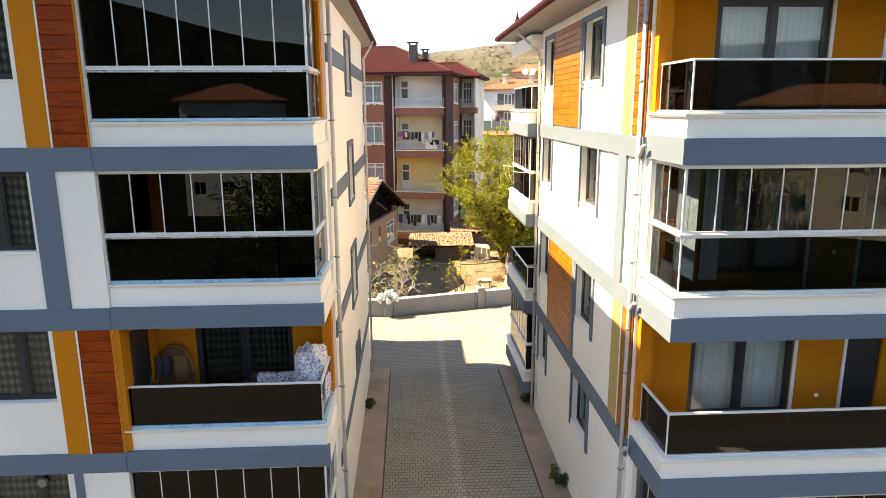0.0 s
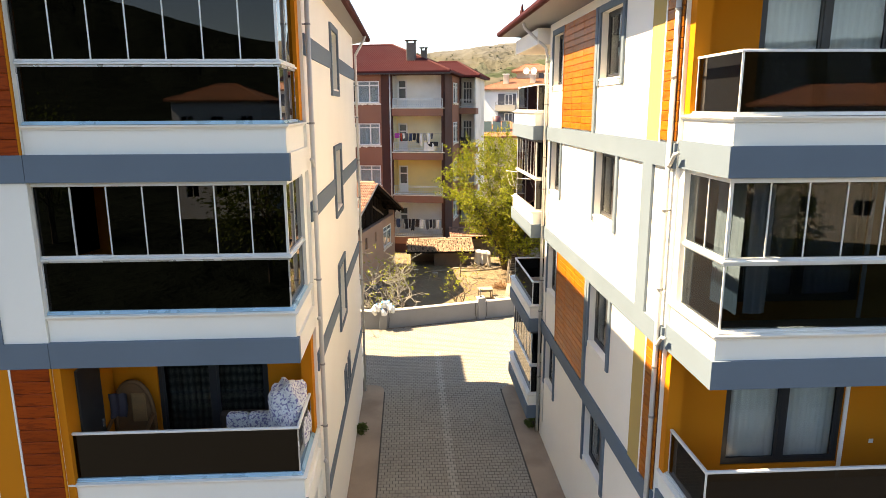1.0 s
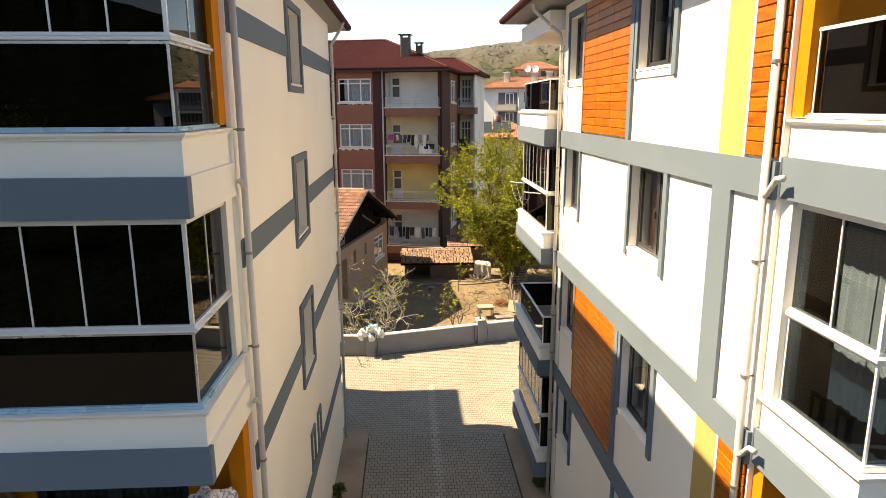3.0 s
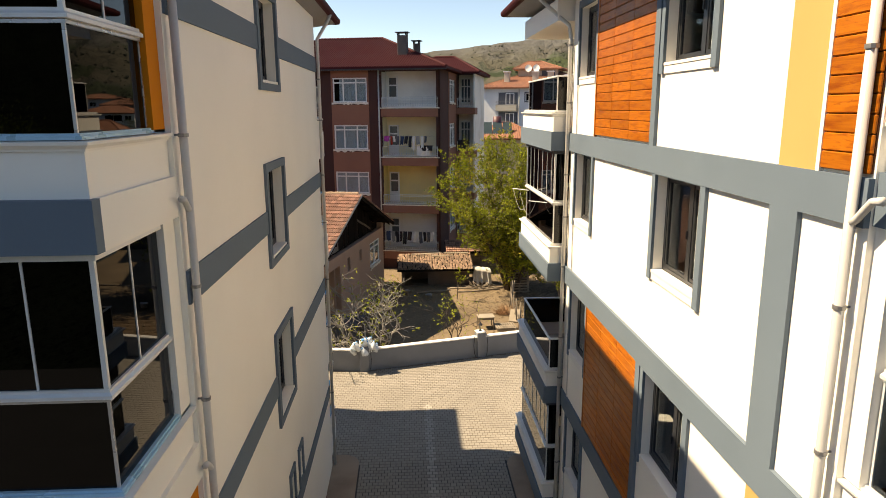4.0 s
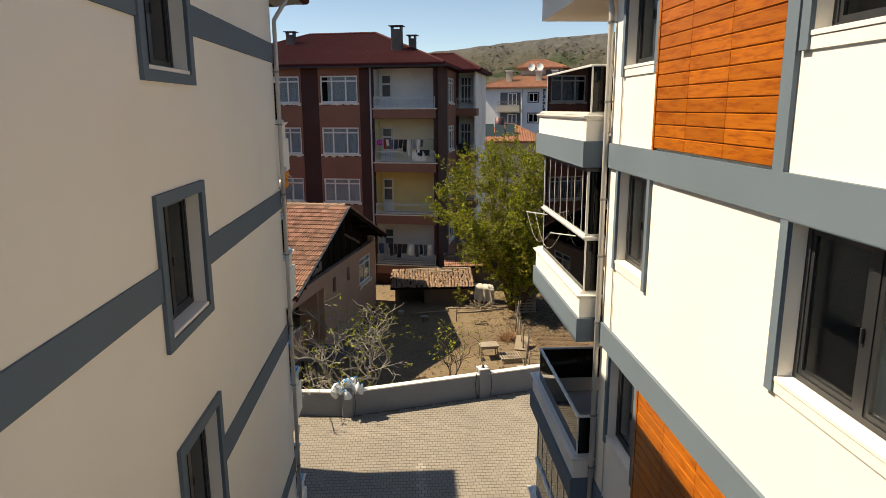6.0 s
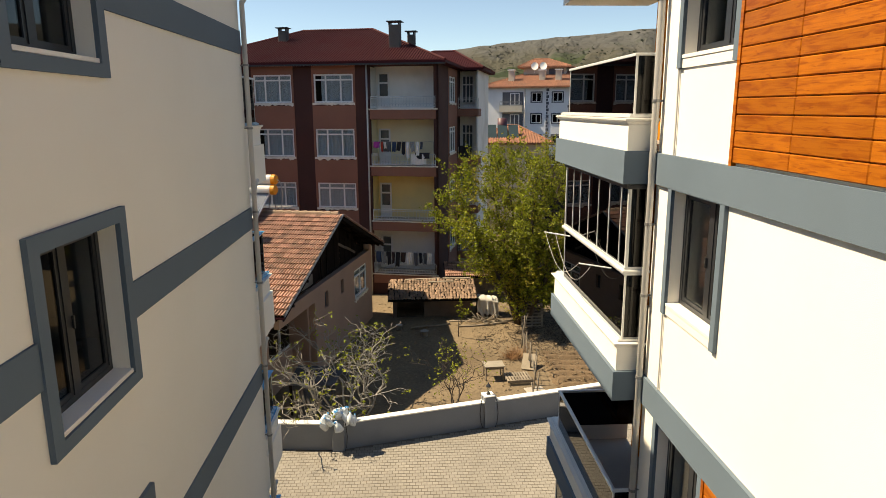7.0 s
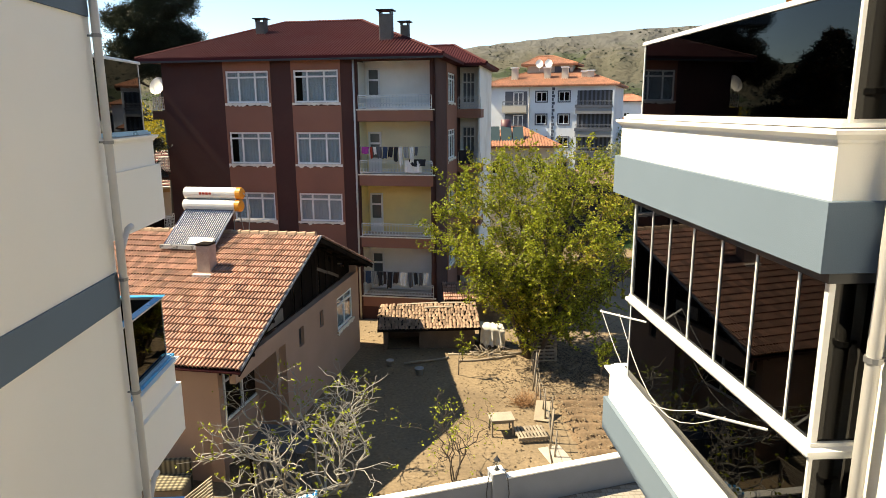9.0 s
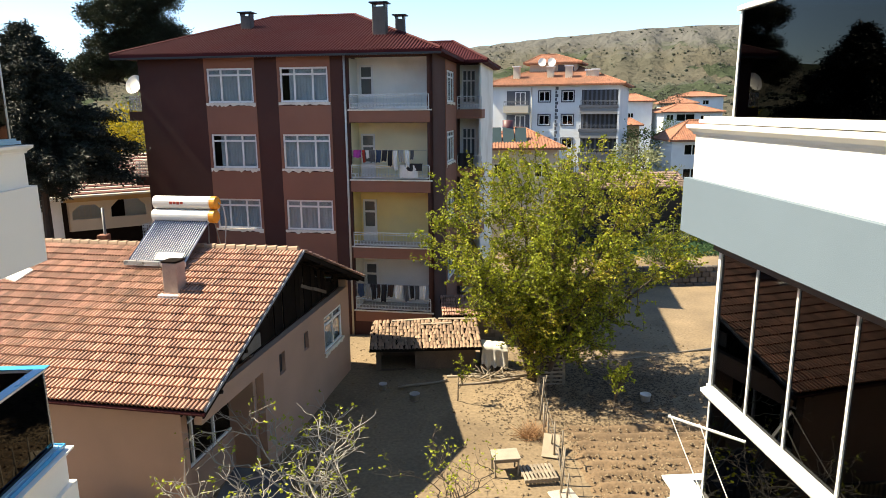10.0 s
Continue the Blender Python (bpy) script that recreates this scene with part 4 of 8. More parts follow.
solo("road", boxes(IDENT, (-60, 60, -9, 0.49, -0.6, -0.06)), mat("street_asphalt", (0.05, 0.05, 0.052), 0.9, 0.15, 0.6, 0.1, 40, 0.3, spec=0.2), "dark asphalt street before the two blocks", "road", kind="structure")

# concrete margins along the two blocks
for x0, x1, y1, flip in ((LX + 0.001, -0.87, 25.6, 1), (3.57, RX - 0.001, 25.3, -1)):
    bm = bmesh.new()
    xs, xe = (x0, x1) if flip > 0 else (x1, x0)
    w = abs(xe - xs)
    poly = [(xs, 8.7, -0.02), (xe, 8.7, -0.02), (xe, y1 - 0.5, -0.02)]
    poly += [(xe + (xs - xe) * 0.62 * (1 - math.cos(a)), y1 - 0.5 + 0.5 * math.sin(a), -0.02) for a in (0.4, 0.8, 1.2, 1.57)]
    poly += [(xs, y1, -0.02)]
    prism(bm, poly, (0, 0, 0.045))
    solo("walkway", bm, CONCRETE, "stained brown concrete margin along the wall", "pavement", kind="structure")
part("kerb_line", boxes(IDENT, (3.53, 3.565, 8.7, 25.0, -0.02, 0.012), (-0.865, -0.83, 8.7, 25.0, -0.02, 0.012)), JOINT, pavement)

# boundary wall with two pillars
bwall = thing("wall_garden", (1, 32.9, 0), "grey rendered boundary wall with square pillars", "wall", kind="structure")
wl = [(-14.0, wall_line(-14.0)), (-1.15, 32.35), (3.73, wall_line(3.73)), (23.5, wall_line(23.5))]
part("wall_body", swept(wl, strip(-0.1, 0.1, -0.7, 0.86)), PLASTER_GREY, bwall)
part("coping", swept(wl, [(-0.13, 0.86), (0.13, 0.86), (0.13, 0.90), (0.0, 0.93), (-0.13, 0.90)]), TRIM, bwall, "pale mortar coping")
for x, ang in ((-1.15, 5), (3.73, 14.7)):
    m = Matrix.Translation((x, wall_line(x), 0)) @ Matrix.Rotation(radians(ang), 4, "Z")
    part("pillar", boxes(m, (-0.19, 0.19, -0.19, 0.19, -0.6, 1.08), bevel=0.012), PLASTER_GREY, bwall)
    part("pillar_cap", boxes(m, (-0.20, 0.20, -0.20, 0.20, 1.08, 1.12), bevel=0.012), TRIM, bwall)

# ---- the brown apartment building across the garden ----
BROWN = mat("brown_wall_paint", (0.255, 0.115, 0.078), 0.9, 0.10, 0.7, 0.05, 60, 0.25, stain=0.25, stain_colour=(0.31, 0.16, 0.11))
DARK_BROWN = mat("dark_brown_wall_paint", (0.062, 0.023, 0.0185), 0.9, 0.14, 0.6, 0.06, 60, 0.25, stain=0.3, stain_colour=(0.12, 0.055, 0.042))
OLD_WHITE = mat("old_white_paint", (0.85, 0.83, 0.78), 0.9, 0.07, 0.8, 0.04, 60, 0.2, stain=0.4, stain_colour=(0.50, 0.46, 0.38))
CREAM_PAINT = mat("old_cream_paint", (0.84, 0.75, 0.50), 0.9, 0.07, 0.8, 0.04, 60, 0.2, stain=0.35, stain_colour=(0.6, 0.54, 0.40))
PALE_YELLOW = mat("pale_yellow_paint", (0.84, 0.66, 0.28), 0.9, 0.07, 0.8, 0.04, 60, 0.2, stain=0.4, stain_colour=(0.55, 0.50, 0.36))
PLASTER_CHIP = mat("chipped_plaster_sill", (0.76, 0.70, 0.60), 0.9, 0.14, 3, 0.1, 40, 0.4)
WHITE_PVC = mat("white_window_frame", (0.76, 0.77, 0.76), 0.45, 0.03, 3, 0.02, 60, 0.0)
WHITE_IRON = mat("white_painted_iron", (0.62, 0.64, 0.64), 0.5, 0.1, 4, 0.05, 60, 0.0, stain=0.3, stain_colour=(0.35, 0.22, 0.14))
CHIMNEY = mat("sooty_chimney_render", (0.125, 0.11, 0.098), 0.95, 0.2, 2.0, 0.12, 30, 0.5, stain=0.6, stain_colour=(0.13, 0.11, 0.10))
CURTAIN_GREY = mat("dim_glass_door", (0.10, 0.115, 0.12), 0.15, 0.1, 2, 0.05, 30, 0.0)
DRAPE = mat("pale_blue_grey_curtain", (0.50, 0.54, 0.57), 0.9, 0.1, 3, 0.08, 20, 0.2)

AB_ANG = radians(13)
AB_O = (2.9, 50.83, 0)
AU, AV = (math.cos(AB_ANG), -math.sin(AB_ANG)), (math.sin(AB_ANG), math.cos(AB_ANG))
AB_FRONT = face(AB_O, AU, (-AV[0], -AV[1]))
AB_EAST = face(AB_O, AV, AU)


def ab(u, v, z):
    return (AB_O[0] + AU[0] * u + AV[0] * v, AB_O[1] + AU[1] * u + AV[1] * v, z)


old_block = thing("apartment_building", ab(-7, 6, -0.5), "old dark brown four-storey apartment block with red sheet roof", "building")


def old_window(parent, f, a0, a1, z0, z1, thirds=(0.3, 0.68), light=0.32):
    """White three-part window with fanlights, a chipped sill and drapes."""
    s = 0.085
    zt = z1 - light
    cuts = [a0 + (a1 - a0) * k for k in thirds]
    lights = [(l, r, b, t) for l, r in zip([a0 + s] + [c + s / 2 for c in cuts], [c - s / 2 for c in cuts] + [a1 - s]) for b, t in ((z0 + s, zt - s / 2), (zt + s / 2, z1 - s))]
    w = part("window", lattice(f, a0, a1, z0, z1, -0.09, -0.02, lights), WHITE_PVC, parent)
    for l, r, b, t in lights:
        p = part("pane", boxes(f, (l, r, -0.062, -0.055, b, t)), GLASS_PALE, w)
        p.visible_shadow = False
    # ragged sill
    bm = bmesh.new()
    n = 26
    tops, bots = [], []
    for i in range(n + 1):
        a = a0 - 0.1 + (a1 - a0 + 0.2) * i / n
        drop = 0.09 + 0.14 * abs(noise.noise((a * 3.1, z0, 2.0))) + (0.06 if rng.random() < 0.2 else 0)
        tops.append([bm.verts.new(f @ Vector((a, d, z0 - 0.005))) for d in (-0.07, 0.07)])
        bots.append([bm.verts.new(f @ Vector((a, d, z0 - drop))) for d in (0.02, 0.07)])
    for i in range(n):
        bm.faces.new((tops[i][0], tops[i + 1][0], tops[i + 1][1], tops[i][1]))
        bm.faces.new((tops[i][1], tops[i + 1][1], bots[i + 1][1], bots[i][1]))
        bm.faces.new((bots[i][1], bots[i + 1][1], bots[i + 1][0], bots[i][0]))
        bm.faces.new((bots[i][0], bots[i + 1][0], tops[i + 1][0], tops[i][0]))
    part("sill", bm, PLASTER_CHIP, w, "chipped pale plaster sill")
    gap = rng.choice((0.0, 0.0, 0.0, 0.35))
    curtain(f, a0 + 0.06 + gap, a1 - 0.06, -0.15, z0 - 0.1, z1 + 0.05, "pale drapes behind an old window", DRAPE, 0.16)
    return w


def railing(parent, pts, z0, z1, material, ring=True, name="railing", bold=False):
    """Wrought iron railing with rails, uprights and rows of rings."""
    bm = bmesh.new()
    for p, q in zip(pts, pts[1:]):
        p, q = Vector(p), Vector(q)
        t = (q - p).normalized()
        length = (q - p).length
        f = face((p.x, p.y, 0), (t.x, t.y), (t.y, -t.x))
        for z, h in ((z1 - 0.04, 0.04), (z0 + 0.06, 0.025), (z1 - 0.13, 0.02)):
            box(bm, f, 0, length, -0.015, 0.015, z, z + h)
        n = max(2, round(length / 0.16))
        for i in range(n + 1):
            a = length * i / n
            w = 0.016 if i in (0, n) else (0.011 if bold else 0.005)
            box(bm, f, a - w, a + w, -w, w, z0 if i in (0, n) else z0 + 0.06, z1 - 0.04)
        if ring:
            r = min(0.10, (z1 - z0) * 0.18)
            for i in range(n):
                a = length * (i + 0.5) / n
                for zc in (z0 + 0.085 + r, z1 - 0.14 - r)[:2 if bold else 1]:
                    k = 8
                    inner, outer = [], []
                    for j in range(k):
                        c, s_ = math.cos(j * math.tau / k), math.sin(j * math.tau / k)
                        inner.append([bm.verts.new(f @ Vector((a + (r - 0.024) * c, d, zc + (r - 0.024) * s_))) for d in (-0.006, 0.006)])
                        outer.append([bm.verts.new(f @ Vector((a + r * c, d, zc + r * s_))) for d in (-0.006, 0.006)])
                    for j in range(k):
                        j2 = (j + 1) % k
                        bm.faces.new((inner[j][1], inner[j2][1], outer[j2][1], outer[j][1]))
                        bm.faces.new((inner[j][0], outer[j][0], outer[j2][0], inner[j2][0]))
    return part(name, bm, material, parent)


AB_TOP, AB_L = 12.95, -14.5
ab_cols = ((-10.93, -8.6), (-7.25, -4.9))
ab_rows = ((10.83, 12.42), (7.73, 9.35), (4.75, 6.22), (1.6, 3.1))
LOG0, LOG1 = -3.95, -0.12
AB_SLABS = (10.45, 7.22, 4.0, 0.8)
holes = [(*c, *r) for c in ab_cols for r in ab_rows] + [(LOG0, LOG1, s, t) for s, t in zip(AB_SLABS, (12.8, 9.87, 6.65, 3.45))]
part("front_wall", wall_mesh(AB_FRONT, AB_L, 0.0, -0.8, AB_TOP, 0.25, holes), DARK_BROWN, old_block)
for c0, c1 in ab_cols:
    # a lighter brown panel up each column of windows
    part("wall_panel", lattice(AB_FRONT, c0 - 0.12, c1 + 0.12, -0.6, AB_TOP - 0.05, 0.001, 0.035, [(c0, c1, z0 - 0.16, z1) for z0, z1 in ab_rows]), BROWN, old_block)
    for z0, z1 in ab_rows:
        old_window(old_block, AB_FRONT, c0, c1, z0, z1)

# loggias: back wall, slabs, railings
logb = face(ab(0, 1.5, 0), AU, (-AV[0], -AV[1]))
for k, (s, t) in enumerate(zip(AB_SLABS, (12.8, 9.87, 6.65, 3.45))):
    wallm = (OLD_WHITE, CREAM_PAINT, PALE_YELLOW, OLD_WHITE)[k]
    b = part("balcony", boxes(AB_FRONT, (LOG0 + 0.002, LOG1 - 0.002, -1.5, -0.26, s - 0.2, s)), FLOOR_TILE, old_block, "recessed balcony with white iron railing")
    part("back_wall", boxes(logb, (LOG0 - 0.1, -0.2, -0.15, 0, s + 0.01, t + 0.4)), wallm, b)
    part("side_wall", boxes(AB_FRONT, (LOG0 - 0.12, LOG0 - 0.001, -1.49, -0.26, s, t)), wallm, b)
    part("side_wall", boxes(AB_FRONT, (LOG1 + 0.0, LOG1 + 0.1, -1.49, -0.26, s, t)), wallm, b)
    part("door", lattice(logb, LOG0 + 0.10, LOG0 + 0.80, s + 0.02, s + 2.1, 0.021, 0.06, [(LOG0 + 0.2, LOG0 + 0.7, s + 0.75, s + 1.45), (LOG0 + 0.2, LOG0 + 0.7, s + 1.55, s + 2.0)]), WHITE_PVC, b)
    part("door_pane", boxes(logb, (LOG0 + 0.2, LOG0 + 0.7, 0.002, 0.02, s + 0.75, s + 2.0)), CURTAIN_GREY, b)
    part("edge", boxes(AB_FRONT, (LOG0, LOG1, 0.0, 0.03, s - 0.56, s - 0.04)), BROWN, b)
    part("lip", boxes(AB_FRONT, (LOG0 - 0.06, LOG1 + 0.1, 0.0, 0.07, s - 0.03, s + 0.03)), PLASTER_CHIP, b)
    railing(b, [ab(LOG0 + 0.05, -0.02, 0), ab(LOG1 - 0.05, -0.02, 0)], s + 0.03, s + 0.72, WHITE_IRON)
part("downpipe", tube(bmesh.new(), [ab(-4.08, -0.1, 12.9), ab(-4.08, -0.08, 6.6), ab(-4.08, -0.08, -0.6)], 0.05, 8), PIPE, old_block, smooth=True)

# east side, then the set-back wing
eh = [(3.75, 6.2, z0, z1) for z0, z1 in ab_rows]
part("side_wall", wall_mesh(AB_EAST, 0.0, 13.0, -0.8, AB_TOP, 0.25, eh), DARK_BROWN, old_block)
part("wall_panel", lattice(AB_EAST, 3.4, 6.95, -0.6, AB_TOP - 0.05, 0.001, 0.03, [(3.75, 6.2, z0 - 0.16, z1) for z0, z1 in ab_rows]), BROWN, old_block)
for z0, z1 in ab_rows:
    old_window(old_block, AB_EAST, 3.75, 6.2, z0, z1)
wing = face(ab(0, 8.4, 0), AU, (-AV[0], -AV[1]))
part("wing_wall", boxes(wing, (0.0, 1.4, -5, 0, -0.8, AB_TOP)), OLD_WHITE, old_block)
part("wing_side", boxes(AB_EAST, (7.0, 8.399, 1.3, 1.398, 0.3, AB_TOP)), OLD_WHITE, old_block)
for s in AB_SLABS:
    b = part("balcony", boxes(AB_EAST, (6.98, 8.398, 0.032, 1.45, s - 0.5, s)), BROWN, old_block, "side balcony with white railing")
    railing(b, [ab(0.08, 7.03, 0), ab(1.42, 7.03, 0)], s, s + 0.72, WHITE_IRON)
    part("window", lattice(wing, 0.14, 0.94, s + 0.35, s + 2.2, 0.021, 0.06, [(l, l + 0.17, *zz) for l in (0.21, 0.45, 0.69) for zz in ((s + 0.43, s + 1.55), (s + 1.63, s + 2.12))]), WHITE_PVC, b)
    part("window_pane", boxes(wing, (0.21, 0.87, 0.002, 0.02, s + 0.43, s + 2.12)), CURTAIN_GREY, b)
part("west_wall", boxes(AB_EAST, (0.26, 13.0, AB_L, AB_L + 0.25, -0.8, AB_TOP)), DARK_BROWN, old_block)
part("back_wall", boxes(AB_FRONT, (AB_L, -0.26, -13.0, -12.75, -0.8, AB_TOP)), DARK_BROWN, old_block)
for s in AB_SLABS:
    part("floor_slab", boxes(AB_FRONT, (AB_L + 0.26, -0.26, -12.7, -1.7, s - 0.3, s - 0.1)), INTERIOR, old_block)
# west end balconies
for s in AB_SLABS[:3]:
    b = part("balcony", boxes(AB_EAST, (0.35, 3.6, AB_L - 0.95, AB_L, s - 0.45, s)), DARK_BROWN, old_block, "end balcony with white railing")
    railing(b, [ab(AB_L - 0.02, 0.4, 0), ab(AB_L - 0.9, 0.4, 0), ab(AB_L - 0.9, 3.5, 0)], s, s + 0.75, WHITE_IRON, bold=True)


def hip_roof(parent, local, u0, u1, v0, v1, z, ridge_u0, ridge_u1, ridge_v, ridge_z, material, rib=0.0, thick=0.14, name="roof", label=""):
    """A hipped sheet roof; rib > 0 adds raised ribs that far apart, running up the slopes."""
    c = [Vector(local(u, v, z)) for u, v in ((u0, v0), (u1, v0), (u1, v1), (u0, v1))]
    r0, r1 = Vector(local(ridge_u0, ridge_v, ridge_z)), Vector(local(ridge_u1, ridge_v, ridge_z))
    bm = bmesh.new()
    low = [bm.verts.new(p - Vector((0, 0, thick))) for p in c]
    top = [bm.verts.new(p) for p in c]
    a, b = bm.verts.new(r0), bm.verts.new(r1)
    bm.faces.new((top[0], top[1], b, a))
    bm.faces.new((top[1], top[2], b))
    bm.faces.new((top[2], top[3], a, b))
    bm.faces.new((top[3], top[0], a))
    bm.faces.new(low[::-1])
    for i in range(4):
        j = (i + 1) % 4
        bm.faces.new((low[i], low[j], top[j], top[i]))
    rf = part(name, bm, material, parent, label)
    if rib:
        bm = bmesh.new()
        for (p, q, s, t) in ((c[0], c[1], r0, r1), (c[1], c[2], r1, r1)):
            n = int((q - p).length / rib)
            e = (q - p).normalized()
            up = (e.cross((s - p))).normalized()
            if up.z < 0:
                up = -up
            for i in range(1, n):
                st = p + (q - p) * (i / n)
                # run up the slope, at right angles to the eave, to the hip or the ridge
                f_ = (st - p).dot(e)
                ls, lt = (s - p).dot(e), (t - p).dot(e)
                hs = ((s - p) - e * ls)
                k = 1.0 if ls <= f_ <= lt else (f_ / ls if f_ < ls else ((q - p).length - f_) / max(1e-4, (q - p).length - lt))
                en = st + hs * min(1.0, k)
                if (en - st).length < 0.3:
                    continue
                w = e * (rib * 0.28)
                vs = [bm.verts.new(v) for v in (st - w, st - w * 0.5 + up * 0.045, st + w * 0.5 + up * 0.045, st + w, en - w, en - w * 0.5 + up * 0.045, en + w * 0.5 + up * 0.045, en + w)]
                for m in range(3):
                    bm.faces.new((vs[m], vs[m + 1], vs[m + 5], vs[m + 4]))
                bm.faces.new((vs[0], vs[3], vs[2], vs[1]))
        part("ribs", bm, material, rf)
        bm = bmesh.new()
        tube(bm, [r0 + Vector((0, 0, 0.02)), r1 + Vector((0, 0, 0.02))], 0.09, 6)
        for p, r in ((c[0], r0), (c[1], r1), (c[2], r1), (c[3], r0)):
            tube(bm, [p + Vector((0, 0, 0.02)), r + Vector((0, 0, 0.02))], 0.08, 6)
        part("ridge_cap", bm, material, rf)
    return rf


hip_roof(old_block, ab, AB_L - 1.1, 0.5, -0.5, 13.4, 13.08, -10.2, -5.4, 6.3, 15.5, RED_METAL, 0.16, label="dark red corrugated sheet roof")
hip_roof(old_block, ab, -4.0, 1.8, 6.6, 14.0, 13.06, -2.2, -0.6, 10.2, 14.35, RED_METAL, 0.16, label="dark red corrugated sheet roof")
part("fascia", boxes(AB_FRONT, (AB_L - 1.1, 0.5, 0.42, 0.52, 12.86, 12.95)), DARK_FRAME, old_block)
for u0, u1, v0, v1, z0, z1 in ((-3.25, -2.6, 1.9, 2.4, 13.5, 15.25), (-2.3, -1.87, 2.6, 3.0, 13.5, 14.75), (-10.9, -10.35, 3.8, 4.25, 14.2, 15.28)):
    st = part("chimney", boxes(AB_FRONT, (u0, u1, -v1, -v0, z0, z1), bevel=0.02), CHIMNEY, old_block, "sooty rendered chimney")
    part("chimney_cap", boxes(AB_FRONT, (u0 - 0.12, u1 + 0.12, -v1 - 0.12, -v0 + 0.12, z1 + 0.16, z1 + 0.21), (u0, u0 + 0.08, -v1, -v0, z1, z1 + 0.16), (u1 - 0.08, u1, -v1, -v0, z1, z1 + 0.16)), DARK_FRAME, st)


def dish_mesh(centre, aim, r):
    """A shallow satellite dish with its arm."""
    bm_ = bmesh.new()
    q = Vector(aim).to_track_quat("Z", "Y").to_matrix().to_4x4()
    m = Matrix.Translation(centre) @ q
    rows = []
    for i in range(5):
        rr = r * i / 4
        rows.append([bm_.verts.new(m @ Vector((rr * math.cos(j * math.tau / 20), rr * 1.1 * math.sin(j * math.tau / 20), 0.22 * (rr / r) ** 2 * r))) for j in range(20 if i else 1)])
    for j in range(20):
        bm_.faces.new((rows[0][0], rows[1][j], rows[1][(j + 1) % 20]))
        for i in range(1, 4):
            bm_.faces.new((rows[i][j], rows[i + 1][j], rows[i + 1][(j + 1) % 20], rows[i][(j + 1) % 20]))
    tube(bm_, [m @ Vector((0, -r, 0.1)), m @ Vector((0, -0.2 * r, r * 1.0))], 0.015, 5)
    tube(bm_, [m @ Vector((0, 0, 0)), m @ Vector((0, 0, -0.2)), Vector(centre) + Vector((0, 0, -0.75))], 0.025, 6)
    return bm_


solo("satellite_dish", dish_mesh(ab(AB_L - 0.42, 0.25, 11.72), (-0.3, -1, 0.45), 0.45), OLD_WHITE, "white satellite dish on a balcony railing", "satellite dish", smooth=True)

# ---- the low house with the tiled gable roof ----
H_ANG = radians(13.5)
H_O = (-1.65, 41.37, 0)
HU, HV = (math.cos(H_ANG), -math.sin(H_ANG)), (math.sin(H_ANG), math.cos(H_ANG))


def hs(u, v, z):
    return Vector((H_O[0] + HU[0] * u + HV[0] * v, H_O[1] + HU[1] * u + HV[1] * v, z))


HOUSE_WALL = mat("pinkish_house_render", (0.41, 0.265, 0.195), 0.92, 0.10, 0.6, 0.06, 50, 0.3, stain=0.4, stain_colour=(0.33, 0.215, 0.155))
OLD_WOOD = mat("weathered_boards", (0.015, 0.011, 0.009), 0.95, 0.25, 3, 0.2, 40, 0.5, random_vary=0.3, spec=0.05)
TILE = mat("clay_roof_tile", (0.36, 0.198, 0.142), 0.85, 0.06, 4.5, 0.2, 25, 0.3, random_vary=0.34, island=True, stain=0.65, stain_colour=(0.095, 0.072, 0.056))
TILE_ONE = mat("clay_roof_tile_single", (0.36, 0.198, 0.142), 0.85, 0.06, 4.5, 0.2, 25, 0.3, random_vary=0.34, stain=0.65, stain_colour=(0.095, 0.072, 0.056))
RIDGE_CLAY = mat("pale_ridge_clay", (0.32, 0.216, 0.148), 0.9, 0.2, 2.5, 0.12, 40, 0.4, stain=0.5, stain_colour=(0.24, 0.2, 0.16))
house = thing("house", (-7, 41.5, GZ), "single-storey house with orange clay tile roof and pinkish walls", "house")
RIDGE_Z, EAVE_Z, EAVE_V, HL = 6.0, 3.5, 6.43, -15.0
SLOPE = (RIDGE_Z - EAVE_Z) / EAVE_V
H_FRONT = face(hs(0, -5.75, 0), HU, (-HV[0], -HV[1]))
H_GABLE = face(hs(-0.55, 0, 0), HV, HU)
part("front_wall", boxes(H_FRONT, (HL, -1.12, -0.25, 0, GZ - 0.3, 3.62)), HOUSE_WALL, house)
gh = [(2.85, 4.8, 1.42, 2.8), (0.9, 1.3, 2.2, 2.85), (-1.15, -0.7, 2.15, 2.85)]
part("gable_wall", wall_mesh(H_GABLE, -2.3, 5.75, GZ - 0.3, 3.3, 0.25, gh), HOUSE_WALL, house)
part("back_wall", boxes(H_FRONT, (HL, -0.56, -11.5, -11.25, GZ - 0.3, 3.6)), HOUSE_WALL, house)
part("west_wall", boxes(H_GABLE, (-5.5, 5.5, HL + 0.8, HL + 1.0, GZ - 0.3, 3.3)), HOUSE_WALL, house)
part("porch_beam", boxes(H_GABLE, (-5.75, -2.3, -0.2, 0.0, 2.75, 3.3)), HOUSE_WALL, house)
part("porch_wall", boxes(H_GABLE, (-5.75, -2.3, -1.2, -1.0, GZ - 0.3, 0.9)), HOUSE_WALL, house)
part("porch_inner_wall", boxes(H_GABLE, (-2.5, -2.3, -3.0, -0.26, GZ - 0.3, 3.3)), HOUSE_WALL, house)
part("porch_room_wall", boxes(H_GABLE, (-5.7, -2.5, -3.2, -3.0, GZ - 0.3, 3.3)), HOUSE_WALL, house)
